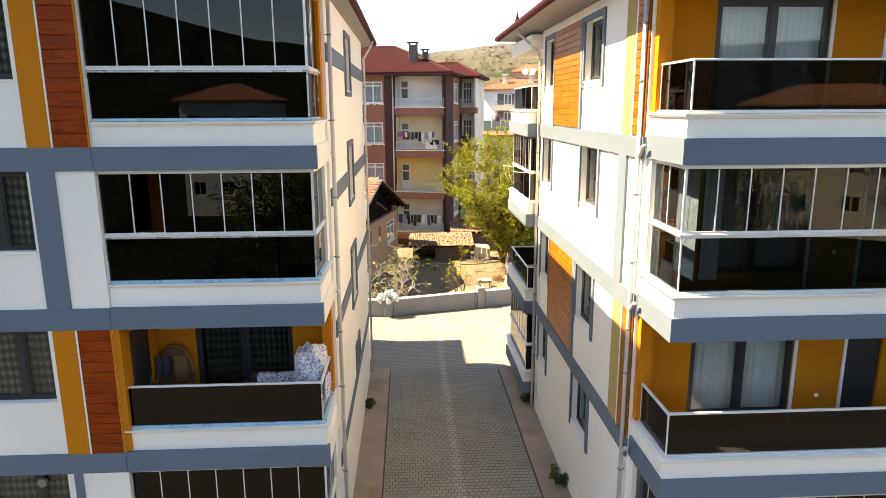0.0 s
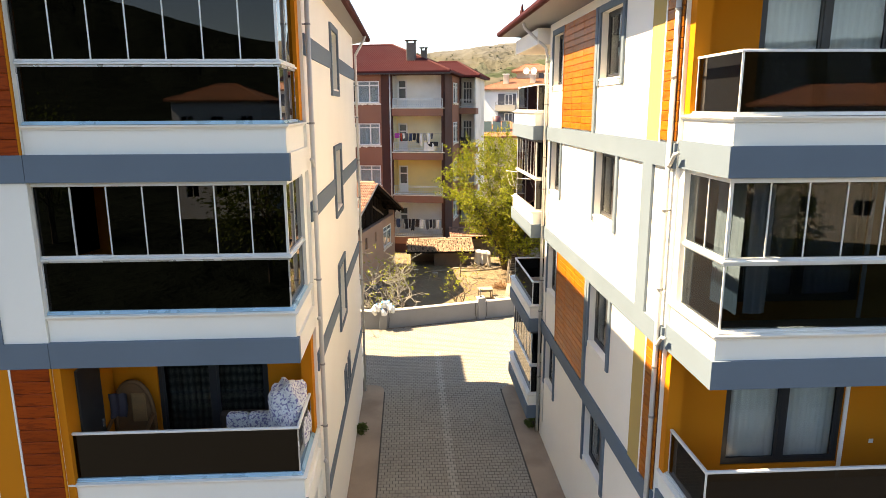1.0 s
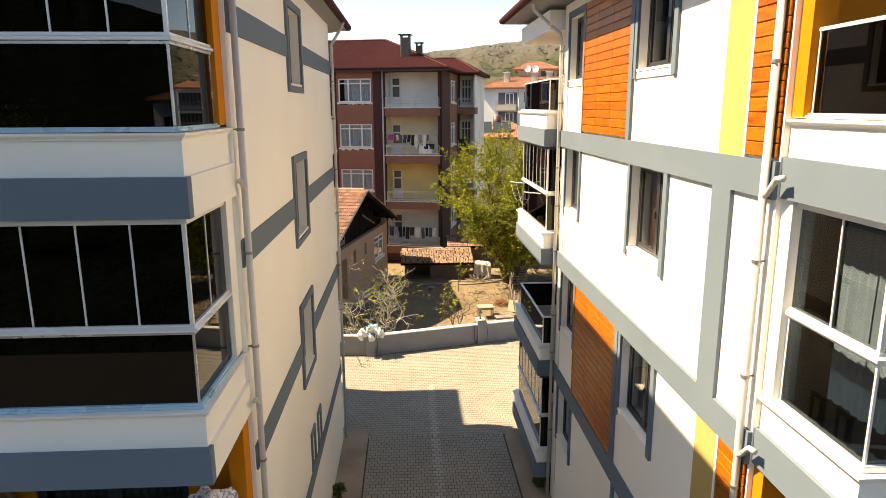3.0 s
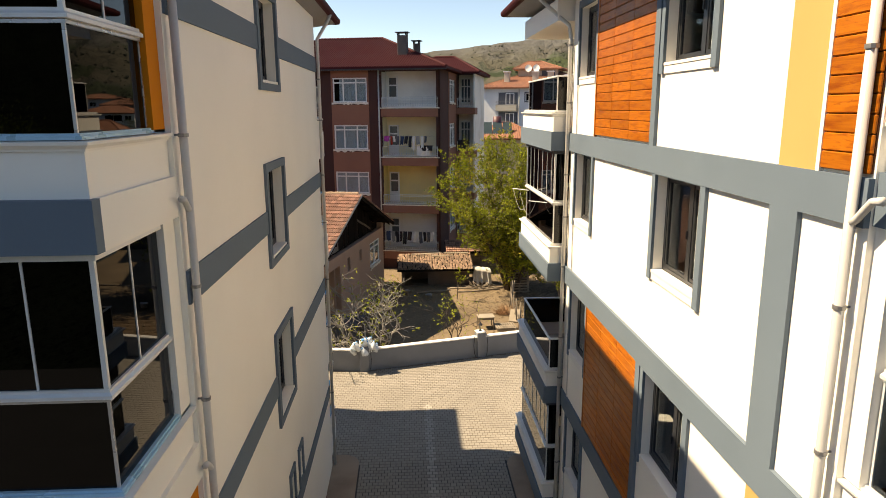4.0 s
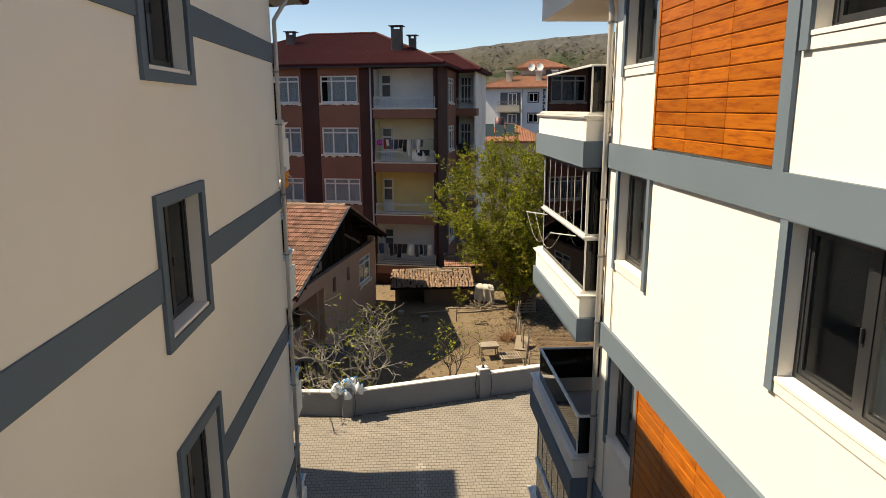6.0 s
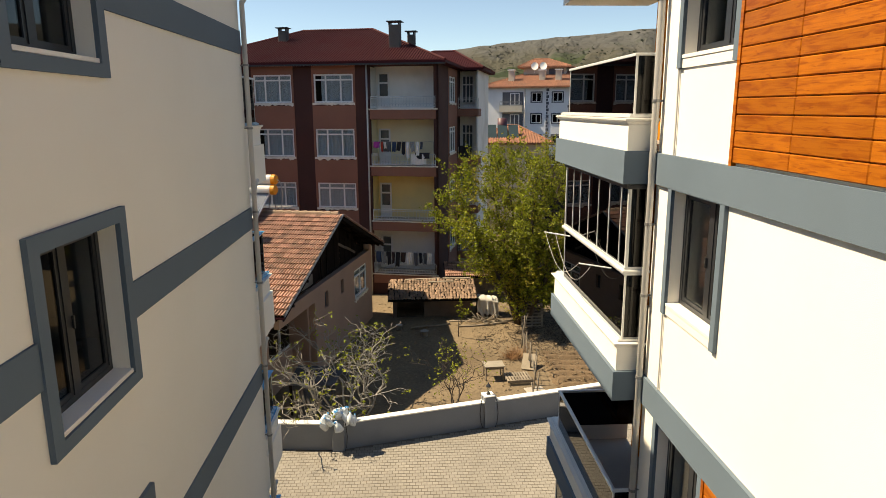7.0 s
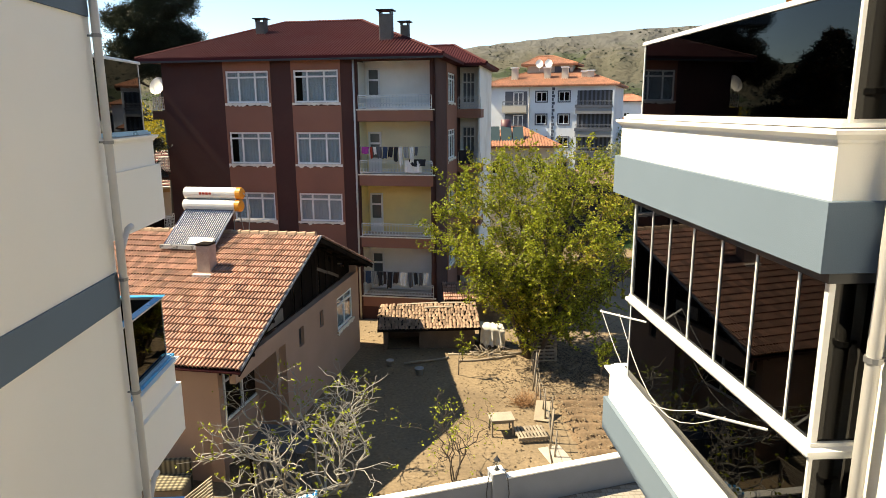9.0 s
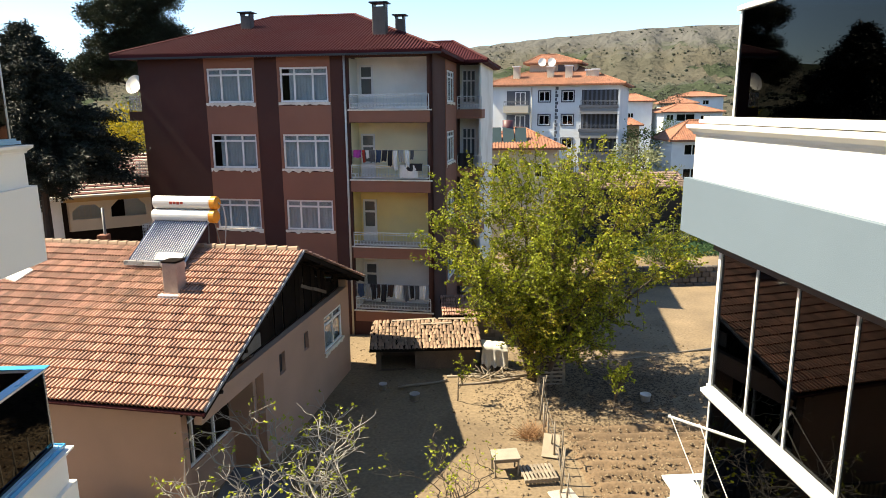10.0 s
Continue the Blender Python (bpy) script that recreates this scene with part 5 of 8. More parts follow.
pw = part("porch_window", lattice(H_GABLE, -5.7, -2.35, 0.9, 2.75, -1.15, -1.05, [(v, v + 1.03, *zz) for v in (-5.63, -4.53, -3.43) for zz in ((0.97, 2.2), (2.25, 2.68))]), WHITE_PVC, house)
for v in (-5.63, -4.53, -3.43):
    part("pane", boxes(H_GABLE, (v, v + 1.0, -1.11, -1.1, 0.97, 2.68)), GLASS_CLEAR, pw)
old_window(house, H_GABLE, 2.85, 4.8, 1.42, 2.8, (0.5,), 0.35)
for v0, v1, z0, z1 in gh[1:]:
    part("small_window", boxes(H_GABLE, (v0, v1, -0.16, -0.12, z0, z1)), DARK_FRAME, house)
# dark boarded gable, with a few patches and loose boards
part("gable_patch", boxes(H_GABLE, (-3.1, -1.9, -0.27, -0.2, 3.42, 3.86), bevel=0.01), mat("grey_block_patch", (0.16, 0.145, 0.13), 0.95, 0.2, 4, 0.15, 30, 0.5), house)
GABLE_PLANK = mat("grey_gable_plank", (0.13, 0.105, 0.085), 0.95, 0.25, 4, 0.15, 30, 0.5)
for v, z, ln in ((1.5, 4.35, 1.1), (2.6, 3.95, 1.4), (-1.2, 4.6, 0.9), (3.4, 3.5, 1.6)):
    fr = H_GABLE @ Matrix.Translation((v, 0, z)) @ Matrix.Rotation(math.atan(SLOPE) * (1 if v > 0 else -1), 4, "Y")
    part("loose_board", boxes(fr, (0, ln, -0.285, -0.26, 0, 0.12), bevel=0.004), GABLE_PLANK if ln < 1.5 else OLD_WOOD, house)
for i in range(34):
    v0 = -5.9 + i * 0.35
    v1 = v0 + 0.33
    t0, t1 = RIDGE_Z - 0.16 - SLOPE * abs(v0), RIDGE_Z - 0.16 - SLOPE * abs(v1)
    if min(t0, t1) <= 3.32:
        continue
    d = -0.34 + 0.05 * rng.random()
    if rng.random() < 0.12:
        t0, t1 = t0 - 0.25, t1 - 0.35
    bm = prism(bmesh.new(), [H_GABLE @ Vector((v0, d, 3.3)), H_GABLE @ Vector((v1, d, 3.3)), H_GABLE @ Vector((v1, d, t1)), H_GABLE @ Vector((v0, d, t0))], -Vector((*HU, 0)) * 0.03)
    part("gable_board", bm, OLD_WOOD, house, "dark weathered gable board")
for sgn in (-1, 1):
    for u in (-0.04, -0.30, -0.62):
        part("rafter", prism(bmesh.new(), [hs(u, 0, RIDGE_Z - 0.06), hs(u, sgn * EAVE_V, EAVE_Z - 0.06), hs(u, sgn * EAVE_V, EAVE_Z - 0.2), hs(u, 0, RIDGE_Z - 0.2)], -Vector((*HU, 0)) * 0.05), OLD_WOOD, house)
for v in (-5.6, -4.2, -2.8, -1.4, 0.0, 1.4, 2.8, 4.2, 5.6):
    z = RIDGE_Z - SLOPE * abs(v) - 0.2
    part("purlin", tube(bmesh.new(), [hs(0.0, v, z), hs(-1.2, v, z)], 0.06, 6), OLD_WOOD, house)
bm = bmesh.new()
for sgn in (-1, 1):
    prism(bm, [hs(HL, 0, RIDGE_Z - 0.06), hs(-0.02, 0, RIDGE_Z - 0.06), hs(-0.02, sgn * EAVE_V, EAVE_Z - 0.06), hs(HL, sgn * EAVE_V, EAVE_Z - 0.06)], (0, 0, 0.04))
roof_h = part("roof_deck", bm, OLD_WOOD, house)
bm = bmesh.new()
prism(bm, [hs(0.02, 0, RIDGE_Z - 0.03), hs(0.02, -EAVE_V, EAVE_Z - 0.03), hs(0.02, -EAVE_V, EAVE_Z + 0.05), hs(0.02, 0, RIDGE_Z + 0.05)], -Vector((*HU, 0)) * 0.05)
part("verge", bm, PLASTER_GREY, house, "grey verge board")
part("gutter", tube(bmesh.new(), [hs(HL, -EAVE_V - 0.05, EAVE_Z - 0.07), hs(0, -EAVE_V - 0.05, EAVE_Z - 0.07)], 0.05, 6), RED_METAL, house)
# chimney
part("chimney", boxes(face(hs(-3.26, -2.2, 0), HU, HV), (-0.24, 0.24, -0.24, 0.24, 4.95, 6.05), bevel=0.02), mat("pinkish_chimney_render", (0.34, 0.25, 0.21), 0.95, 0.2, 2.5, 0.12, 30, 0.5, stain=0.6, stain_colour=(0.22, 0.17, 0.145)), house, "short pinkish chimney")
part("chimney_cap", boxes(face(hs(-3.26, -2.2, 0), HU, HV), (-0.25, 0.25, -0.25, 0.25, 6.052, 6.11), bevel=0.01), OLD_WOOD, house, "sooty chimney top")
part("chimney_flashing", boxes(face(hs(-3.26, -2.5, 0), HU, HV), (-0.32, 0.32, -0.16, 0.05, 5.03, 5.12)), TRIM, house)


def tile_mesh(w, l, material, arch=0.058, name="tile"):
    """A clay tile with a rounded roll, lying along -y, its lower edge thick."""
    b_ = bmesh.new()
    half = ((0.0, 0.0), (0.07, 0.0), (0.11, 0.75), (0.19, 0.97), (0.30, 1.0), (0.40, 0.95), (0.455, 0.7), (0.49, 0.0))
    shape = (*half, *((0.5 + u, h) for u, h in half))
    rows = [[b_.verts.new((w * u, y, arch * h + lift)) for u, h in shape] for y, lift in ((0.0, 0.058), (l, 0.0))]
    low = [b_.verts.new((v.co.x, v.co.y + 0.004, v.co.z - 0.04)) for v in rows[0]]
    for i in range(len(shape) - 1):
        b_.faces.new((rows[0][i], rows[0][i + 1], rows[1][i + 1], rows[1][i]))
        b_.faces.new((low[i], low[i + 1], rows[0][i + 1], rows[0][i]))
    return to_mesh(name, b_, material, keep_normals=True)


def roof_frame(sgn):
    """x along the ridge, y up the slope, z out of the roof; origin at the eave."""
    e = Vector((*HU, 0)) * (1 if sgn < 0 else -1)
    up = (hs(0, 0, RIDGE_Z) - hs(0, sgn * EAVE_V, EAVE_Z)).normalized()
    nrm = e.cross(up)
    m = Matrix.Identity(4)
    m.col[0], m.col[1], m.col[2] = (*e, 0), (*up, 0), (*nrm, 0)
    o = hs(HL, sgn * EAVE_V, EAVE_Z) if sgn < 0 else hs(0, sgn * EAVE_V, EAVE_Z)
    m.col[3] = (*o, 1)
    return m


TW, TL = 0.235, 0.345
slope_len = math.hypot(EAVE_V, RIDGE_Z - EAVE_Z)
tile_rows, tile_cols = int(slope_len / TL), int(-HL / TW)
tile_data = tile_mesh(TW - 0.008, TL + 0.05, TILE_ONE)
tile_verts = np.array([v.co[:] for v in tile_data.vertices])
tile_polys = [tuple(p.vertices) for p in tile_data.polygons]
house_inv = WORLD[house].inverted()


def joined(name, poses, verts, polys, material, parent, label=""):
    """Many alike pieces joined into one mesh."""
    vs, fs = [], []
    for m in poses:
        a = np.array(m)
        base = len(vs)
        vs.extend((verts @ a[:3, :3].T + a[:3, 3]).tolist())
        fs.extend([tuple(i + base for i in p) for p in polys])
    data = bpy.data.meshes.new(name)
    data.from_pydata(vs, [], fs)
    data.materials.append(material)
    ob = new(name, data)
    if parent is not None:
        ob.parent = parent
    return tagged(ob, label, kind="stuff")


rest = []
loose = 0
for sgn in (-1, 1):
    rf = house_inv @ roof_frame(sgn)
    for j in range(tile_rows + 1):
        for i in range(tile_cols):
            jx = 0.004 * noise.noise((i * 0.7, j * 0.9, sgn))
            tw = Matrix.Rotation(0.025 * rng.uniform(-1, 1), 4, "Z") @ Matrix.Rotation(0.02 * rng.uniform(-1, 1), 4, "X")
            sag = -0.03 * (0.5 + 0.5 * noise.noise((i * 0.06, j * 0.1, 5)))
            m = rf @ Matrix.Translation((i * TW + jx + (-HL - tile_cols * TW if sgn < 0 else 0.0), j * TL - 0.06, 0.02 + sag)) @ tw
            if sgn < 0 and i >= tile_cols - 20 and loose < 300 and j < 15:
                piece("tile", tile_data, roof_h, m)
                loose += 1
            else:
                rest.append(m)
joined("tiles", rest, tile_verts, tile_polys, TILE, roof_h, "orange clay roof tiles in rows")
bm = bmesh.new()
for i in range(int(-HL / 0.36)):
    a = HL + i * 0.36
    tube(bm, [hs(a, 0, RIDGE_Z + 0.03), hs(a + 0.40, 0, RIDGE_Z + 0.055)], [0.105, 0.125], 8)
part("ridge_tiles", bm, RIDGE_CLAY, house, "half-round clay ridge tiles", smooth=False)

# ---- trees and shrubs ----
def leaf_mat(name, colour, random_vary=0.35, through=0.35):
    """Thin leaves: some of the light comes through them."""
    m = mat(name, colour, 0.55, 0.12, 0.6, 0.05, 20, 0.0, random_vary=random_vary, island=True, spec=0.3)
    t = m.node_tree
    b = t.nodes["Principled BSDF"]
    out = t.nodes["Material Output"]
    tr = t.nodes.new("ShaderNodeBsdfTranslucent")
    t.links.new(b.inputs["Base Color"].links[0].from_socket, tr.inputs["Color"])
    mix = t.nodes.new("ShaderNodeMixShader")
    mix.inputs[0].default_value = through
    t.links.new(b.outputs[0], mix.inputs[1])
    t.links.new(tr.outputs[0], mix.inputs[2])
    t.links.new(mix.outputs[0], out.inputs["Surface"])
    return m


LEAF_SPRING = leaf_mat("spring_leaf", (0.235, 0.262, 0.022), 0.6, 0.34)
LEAF_BRONZE = leaf_mat("young_ochre_leaf", (0.36, 0.305, 0.034), 0.45, 0.34)
LEAF_FIG = leaf_mat("fig_bud_leaf", (0.288, 0.32, 0.032), 0.3, 0.3)
LEAF_GREEN = leaf_mat("garden_leaf", (0.096, 0.128, 0.028))
LEAF_YELLOW = leaf_mat("yellow_green_leaf", (0.36, 0.285, 0.022))
LEAF_BLOSSOM = leaf_mat("pale_blossom", (0.272, 0.288, 0.16))
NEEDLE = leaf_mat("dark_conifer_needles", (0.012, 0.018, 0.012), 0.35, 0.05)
NEEDLE_PINE = leaf_mat("pine_needles", (0.026, 0.034, 0.016), 0.4, 0.1)
BARK = mat("grey_brown_bark", (0.075, 0.058, 0.044), 0.95, 0.25, 4, 0.2, 30, 0.8)
BARK_FIG = mat("pale_fig_bark", (0.34, 0.3145, 0.272), 0.85, 0.15, 4, 0.12, 30, 0.5)
BARK_DARK = mat("dark_conifer_bark", (0.05, 0.038, 0.03), 0.95, 0.25, 4, 0.2, 30, 0.8)


def leaves(name, spots, size, material, parent, label="", slim=0.62, droop=0.25, seed=1):
    """One crown of many folded leaves; spots are (place, direction)."""
    r = random.Random(seed)
    vs, fs = [], []
    for p, d in spots:
        p = Vector(p)
        d = (Vector(d) * 0.6 + Vector((r.gauss(0, 1), r.gauss(0, 1), r.gauss(0, 0.7) - droop))).normalized()
        s = size * r.uniform(0.6, 1.35)
        side = d.cross(Vector((r.gauss(0, 1), r.gauss(0, 1), r.gauss(0, 1)))).normalized() * s * slim * 0.5
        up = side.cross(d).normalized() * s * 0.12
        b = len(vs)
        vs.extend([p, p + d * s * 0.45 + side + up, p + d * s, p + d * s * 0.45 - side + up])
        fs.extend([(b, b + 1, b + 2), (b, b + 2, b + 3)])
    inv = WORLD[parent].inverted()
    data = bpy.data.meshes.new(name)
    data.from_pydata([tuple(inv @ v) for v in vs], [], fs)
    data.materials.append(material)
    ob = new(name, data)
    ob.parent = parent
    WORLD[ob] = WORLD[parent].copy()
    return tagged(ob, label)


def bend(p, q, r, wob, n=5, sag=0.0):
    """A wavering line from p to q."""
    p, q = Vector(p), Vector(q)
    l = (q - p).length
    a, b = Vector((r.gauss(0, 1), r.gauss(0, 1), r.gauss(0, 0.6))) * wob * l, Vector((r.gauss(0, 1), r.gauss(0, 1), r.gauss(0, 0.6))) * wob * l
    out = []
    for i in range(n + 1):
        t = i / n
        out.append(p.lerp(q, t) + a * math.sin(math.pi * t) + b * math.sin(math.tau * t) * 0.5 + Vector((0, 0, -sag * l * math.sin(math.pi * t))))
    return out


def taper(r0, r1, n):
    return [r0 + (r1 - r0) * i / (n - 1) for i in range(n)]


def big_tree(base, seed=3):
    """The broad many-stemmed tree in spring leaf."""
    r = random.Random(seed)
    b = Vector(base)
    tree = thing("tree", base, "broad many-stemmed tree in fresh yellow-green leaf", "tree")
    centre, rad = b + Vector((0.6, 0.0, 4.6)), Vector((5.6, 4.3, 4.5))
    limbs = bmesh.new()
    spots = []
    stems = 15
    for i in range(stems):
        a = i * 2.4 + r.uniform(-0.3, 0.3)
        reach = (0.25 + 0.75 * ((i + 0.5) / stems)) if i else 0.05
        st = b + Vector((0.38 * math.cos(a) * r.uniform(0.4, 1), 0.38 * math.sin(a), -0.05))
        top = centre + Vector((rad.x * 0.92 * reach * math.cos(a), rad.y * 0.92 * reach * math.sin(a), rad.z * (0.82 - 0.85 * reach * reach) * r.uniform(0.85, 1.08)))
        ctrl = st.lerp(top, 0.4) + Vector((0, 0, 0.9))
        pts = []
        for k in range(9):
            t = k / 8
            pts.append((st * (1 - t) ** 2 + ctrl * 2 * t * (1 - t) + top * t * t) + Vector((r.gauss(0, 0.07), r.gauss(0, 0.07), 0)) * t)
        part("stem", tube(bmesh.new(), pts[:5], taper(0.13, 0.075, 5), 7), BARK, tree, smooth=True)
        tube(limbs, pts[4:], taper(0.075, 0.018, 5), 6, cap=False)
        for k in range(54):
            t = r.uniform(0.18, 1.0)
            j = min(7, int(t * 8))
            p = pts[j].lerp(pts[j + 1], t * 8 - j)
            d = Vector((r.gauss(0, 1), r.gauss(0, 1), r.gauss(0.15, 0.7))).normalized()
            out = Vector((p.x - centre.x, p.y - centre.y, 0))
            if out.length > 0.3:
                d = (d + out.normalized() * 0.5).normalized()
            ln = r.uniform(0.7, 1.9) * (1.15 - 0.4 * t)
            e = p + d * ln
            q = Vector(((e.x - centre.x) / rad.x, (e.y - centre.y) / rad.y, (e.z - centre.z) / rad.z))
            edge = 1.0 + 0.22 * noise.noise(q.normalized() * 2.3) if q.length > 0 else 1
            if q.length > edge:
                e = centre + Vector((q.x * rad.x, q.y * rad.y, q.z * rad.z)) * (edge / q.length)
            if e.z < b.z + (2.3 if e.x < b.x - 1.0 else 0.6):
                continue
            br = bend(p, e, r, 0.06, 4, -0.05)
            tube(limbs, br, taper(0.02, 0.007, 5), 4, cap=False)
            for m in range(6):
                s0 = br[r.randint(1, 4)]
                tw = s0 + Vector((r.gauss(0, 0.3), r.gauss(0, 0.3), r.gauss(0.18, 0.3)))
                tube(limbs, [s0, tw], [0.007, 0.003], 3, cap=False)
                for n_ in range(4):
                    c = s0.lerp(tw, (n_ + 0.6) / 4)
                    for _ in range(4):
                        spots.append((c + Vector((r.gauss(0, 0.03), r.gauss(0, 0.03), r.gauss(0, 0.03))), tw - s0))
    # leafy shoots that stand up out of the crown, and sprays that reach out of its sides
    for i in range(260):
        a, up = r.uniform(0, math.tau), r.random() ** 0.8
        n = Vector((math.cos(a) * math.sqrt(1 - up * up), math.sin(a) * math.sqrt(1 - up * up), up))
        st = centre + Vector((n.x * rad.x, n.y * rad.y, n.z * rad.z)) * r.uniform(0.72, 0.95)
        d = (Vector((n.x * 0.75, n.y * 0.75, 0.35 + 0.8 * up)) + Vector((r.gauss(0, 0.2), r.gauss(0, 0.2), r.gauss(0, 0.15)))).normalized()
        ln = r.uniform(0.7, 1.7)
        br = bend(st, st + d * ln, r, 0.04, 5)
        tube(limbs, br, taper(0.016, 0.004, 6), 4, cap=False)
        for k in range(int(ln * 13)):
            t = r.uniform(0.05, 1.0) * 5
            j = min(4, int(t))
            c = br[j].lerp(br[j + 1], t - j) + Vector((r.gauss(0, 0.06), r.gauss(0, 0.06), r.gauss(0, 0.05)))
            for _ in range(4):
                spots.append((c + Vector((r.gauss(0, 0.035), r.gauss(0, 0.035), r.gauss(0, 0.035))), d))
    part("branchwork", limbs, BARK, tree, smooth=True)
    green = [q for q in spots if noise.noise(Vector(q[0]) * 0.55) + r.gauss(0, 0.2) < 0.24 + 0.02 * (b.x + 3 - q[0].x)]
    ochre = set(map(id, spots)) - set(map(id, green))
    leaves("crown", green, 0.112, LEAF_SPRING, tree, "fresh yellow-green leaves", seed=seed)
    leaves("young_leaves", [q for q in spots if id(q) in ochre], 0.105, LEAF_BRONZE, tree, "younger ochre-tinged leaves", seed=seed + 1)
    return tree


def branchy(name, base, label, height, spread, seed, bark, leaf, stems=5, levels=3, leaf_size=0.08, leaf_n=2, thick=0.06, rise=0.55, kids=4, cat="tree", shrink=0.58, leaf_share=1.0, wild=0.6, upward=0.12):
    """An open, crooked small tree or shrub with few leaves at its tips."""
    r = random.Random(seed)
    tree = thing(name, base, label, cat)
    spots = []

    def grow(wood, p, d, ln, rad, level):
        q = p + d * ln
        pts = bend(p, q, r, 0.09, 4)
        tube(wood, pts, taper(rad, rad * shrink, 5), 6 if level > 1 else 4, cap=False)
        if level == 0:
            for _ in range(leaf_n if r.random() < leaf_share else 0):
                spots.append((q + Vector((r.gauss(0, 0.03), r.gauss(0, 0.03), r.gauss(0, 0.03))), d))
            return
        for k in range(kids):
            t = r.uniform(0.45, 1.0) if k else 1.0
            i = min(3, int(t * 4))
            s = pts[i].lerp(pts[i + 1], t * 4 - i)
            nd = (d * 0.75 + Vector((r.gauss(0, wild), r.gauss(0, wild), r.gauss(upward, 0.42)))).normalized()
            grow(wood, s, nd, ln * r.uniform(0.5, 0.85), rad * shrink, level - 1)

    for i in range(stems):
        a = i * math.tau / stems + r.uniform(-0.4, 0.4)
        d = Vector((math.cos(a) * spread, math.sin(a) * spread, height * r.uniform(rise, rise + 0.4))).normalized()
        wood = bmesh.new()
        grow(wood, Vector(base) + Vector((0, 0, -0.05)), d, math.hypot(spread, height) * r.uniform(0.36, 0.46), thick * r.uniform(0.75, 1.1), levels)
        part("branch", wood, bark, tree, smooth=True)
    if spots:
        leaves("leaves", spots, leaf_size, leaf, tree, seed=seed)
    return tree


def shrub(name, centre, size, material, label, count, leaf_size, seed, cat="bush", trunk=0.0, bark=None, group="", low=0.4, clump=0.2, slim=0.62):
    """A leafy bush or a far tree: clumps of leaves round short branches."""
    r = random.Random(seed)
    c, s = Vector(centre), Vector(size)
    ob = thing(name, (c.x, c.y, c.z - s.z - trunk), label, cat, group)
    wood = bmesh.new()
    spots = []
    foot = Vector((c.x, c.y, c.z - s.z - trunk))
    clumps = []
    for k in range(max(8, count // 60)):
        v = Vector((r.gauss(0, 1), r.gauss(0, 1), r.gauss(0.1, 1))).normalized() * r.uniform(0.45, 1.0) ** 0.6
        clumps.append(c + Vector((v.x * s.x, v.y * s.y, v.z * s.z)) * (1 + 0.2 * noise.noise(v * 2 + c * 0.1)))
    tube(wood, [foot, foot.lerp(c, 0.6), c], [max(0.05, s.x * 0.05)] * 2 + [0.03], 6, cap=False)
    for q in clumps:
        tube(wood, bend(foot.lerp(c, r.uniform(low, 1.0)), q, r, 0.06, 3), [s.x * 0.018, s.x * 0.014, s.x * 0.01, 0.004], 4, cap=False)
        k = s.x * clump
        for _ in range(60):
            p = q + Vector((r.gauss(0, k), r.gauss(0, k), r.gauss(0, k * 0.8)))
            spots.append((p, p - c))
    part("branchwork", wood, bark or BARK, ob)
    leaves("foliage", spots, leaf_size, material, ob, slim=slim, seed=seed)
    return ob


def conifer(base, height, radius, bare, material, label, seed, ragged=0.25, tilt=-0.25, whorls=32, leaf_size=0.19):
    """A dark conifer with drooping sprays round a straight trunk."""
    r = random.Random(seed)
    b = Vector(base)
    ob = thing("conifer", base, label, "tree")
    wood = bmesh.new()
    tube(wood, [b, b + Vector((0.1, 0, height * 0.5)), b + Vector((0, 0, height))], [0.28, 0.17, 0.03], 8)
    spots = []
    for w in range(whorls):
        t = (w + r.random() * 0.6) / whorls
        z = bare + (height - bare) * t
        ln0 = radius * (1 - t) ** 0.75 * (0.35 + 0.65 * min(1, t * 6))
        for k in range(11):
            a = r.uniform(0, math.tau)
            ln = max(0.25, ln0 * r.uniform(1 - ragged * 2, 1 + ragged))
            p = b + Vector((0, 0, z))
            q = p + Vector((math.cos(a) * ln, math.sin(a) * ln, tilt * ln + r.gauss(0, 0.12)))
            tube(wood, [p, q], [0.035, 0.008], 4, cap=False)
            for m in range(int(110 + ln * 150)):
                f = r.uniform(0.15, 1.0) ** 0.7
                s = p.lerp(q, f) + Vector((r.gauss(0, 0.16), r.gauss(0, 0.16), r.gauss(-0.05, 0.13)))
                spots.append((s, (q - p).normalized()))
    part("trunk", wood, BARK_DARK, ob)
    leaves("foliage", spots, leaf_size, material, ob, slim=0.3, droop=0.35, seed=seed)
    return ob


big_tree((7.0, 45.6, GZ))
branchy("fig_tree", (-1.0, 35.2, GZ), "bare fig tree with pale crooked branches and small new leaves", 3.7, 2.1, 12, BARK_FIG, LEAF_FIG, stems=6, levels=4, leaf_size=0.105, leaf_n=3, thick=0.055, rise=0.32, kids=3, shrink=0.66, leaf_share=0.55, wild=0.7, upward=0.16)
branchy("shrub", (2.75, 35.6, GZ), "thin leafing shrub beside the boundary wall", 2.9, 0.85, 21, BARK, LEAF_FIG, stems=4, levels=3, leaf_size=0.09, leaf_n=3, thick=0.03, rise=0.8, kids=3, cat="bush")
branchy("sapling", (3.49, 43.7, GZ), "young sapling with fresh green leaves", 2.1, 0.06, 5, BARK, LEAF_SPRING, stems=1, levels=2, leaf_size=0.11, leaf_n=8, thick=0.025, rise=1.0, kids=4, wild=0.35, upward=0.4)
branchy("sapling", (9.1, 42.4, GZ), "young leafy sapling in the tilled bed", 2.4, 0.12, 8, BARK, LEAF_SPRING, stems=2, levels=2, leaf_size=0.12, leaf_n=9, thick=0.03, rise=1.0, kids=5, wild=0.4, upward=0.4)
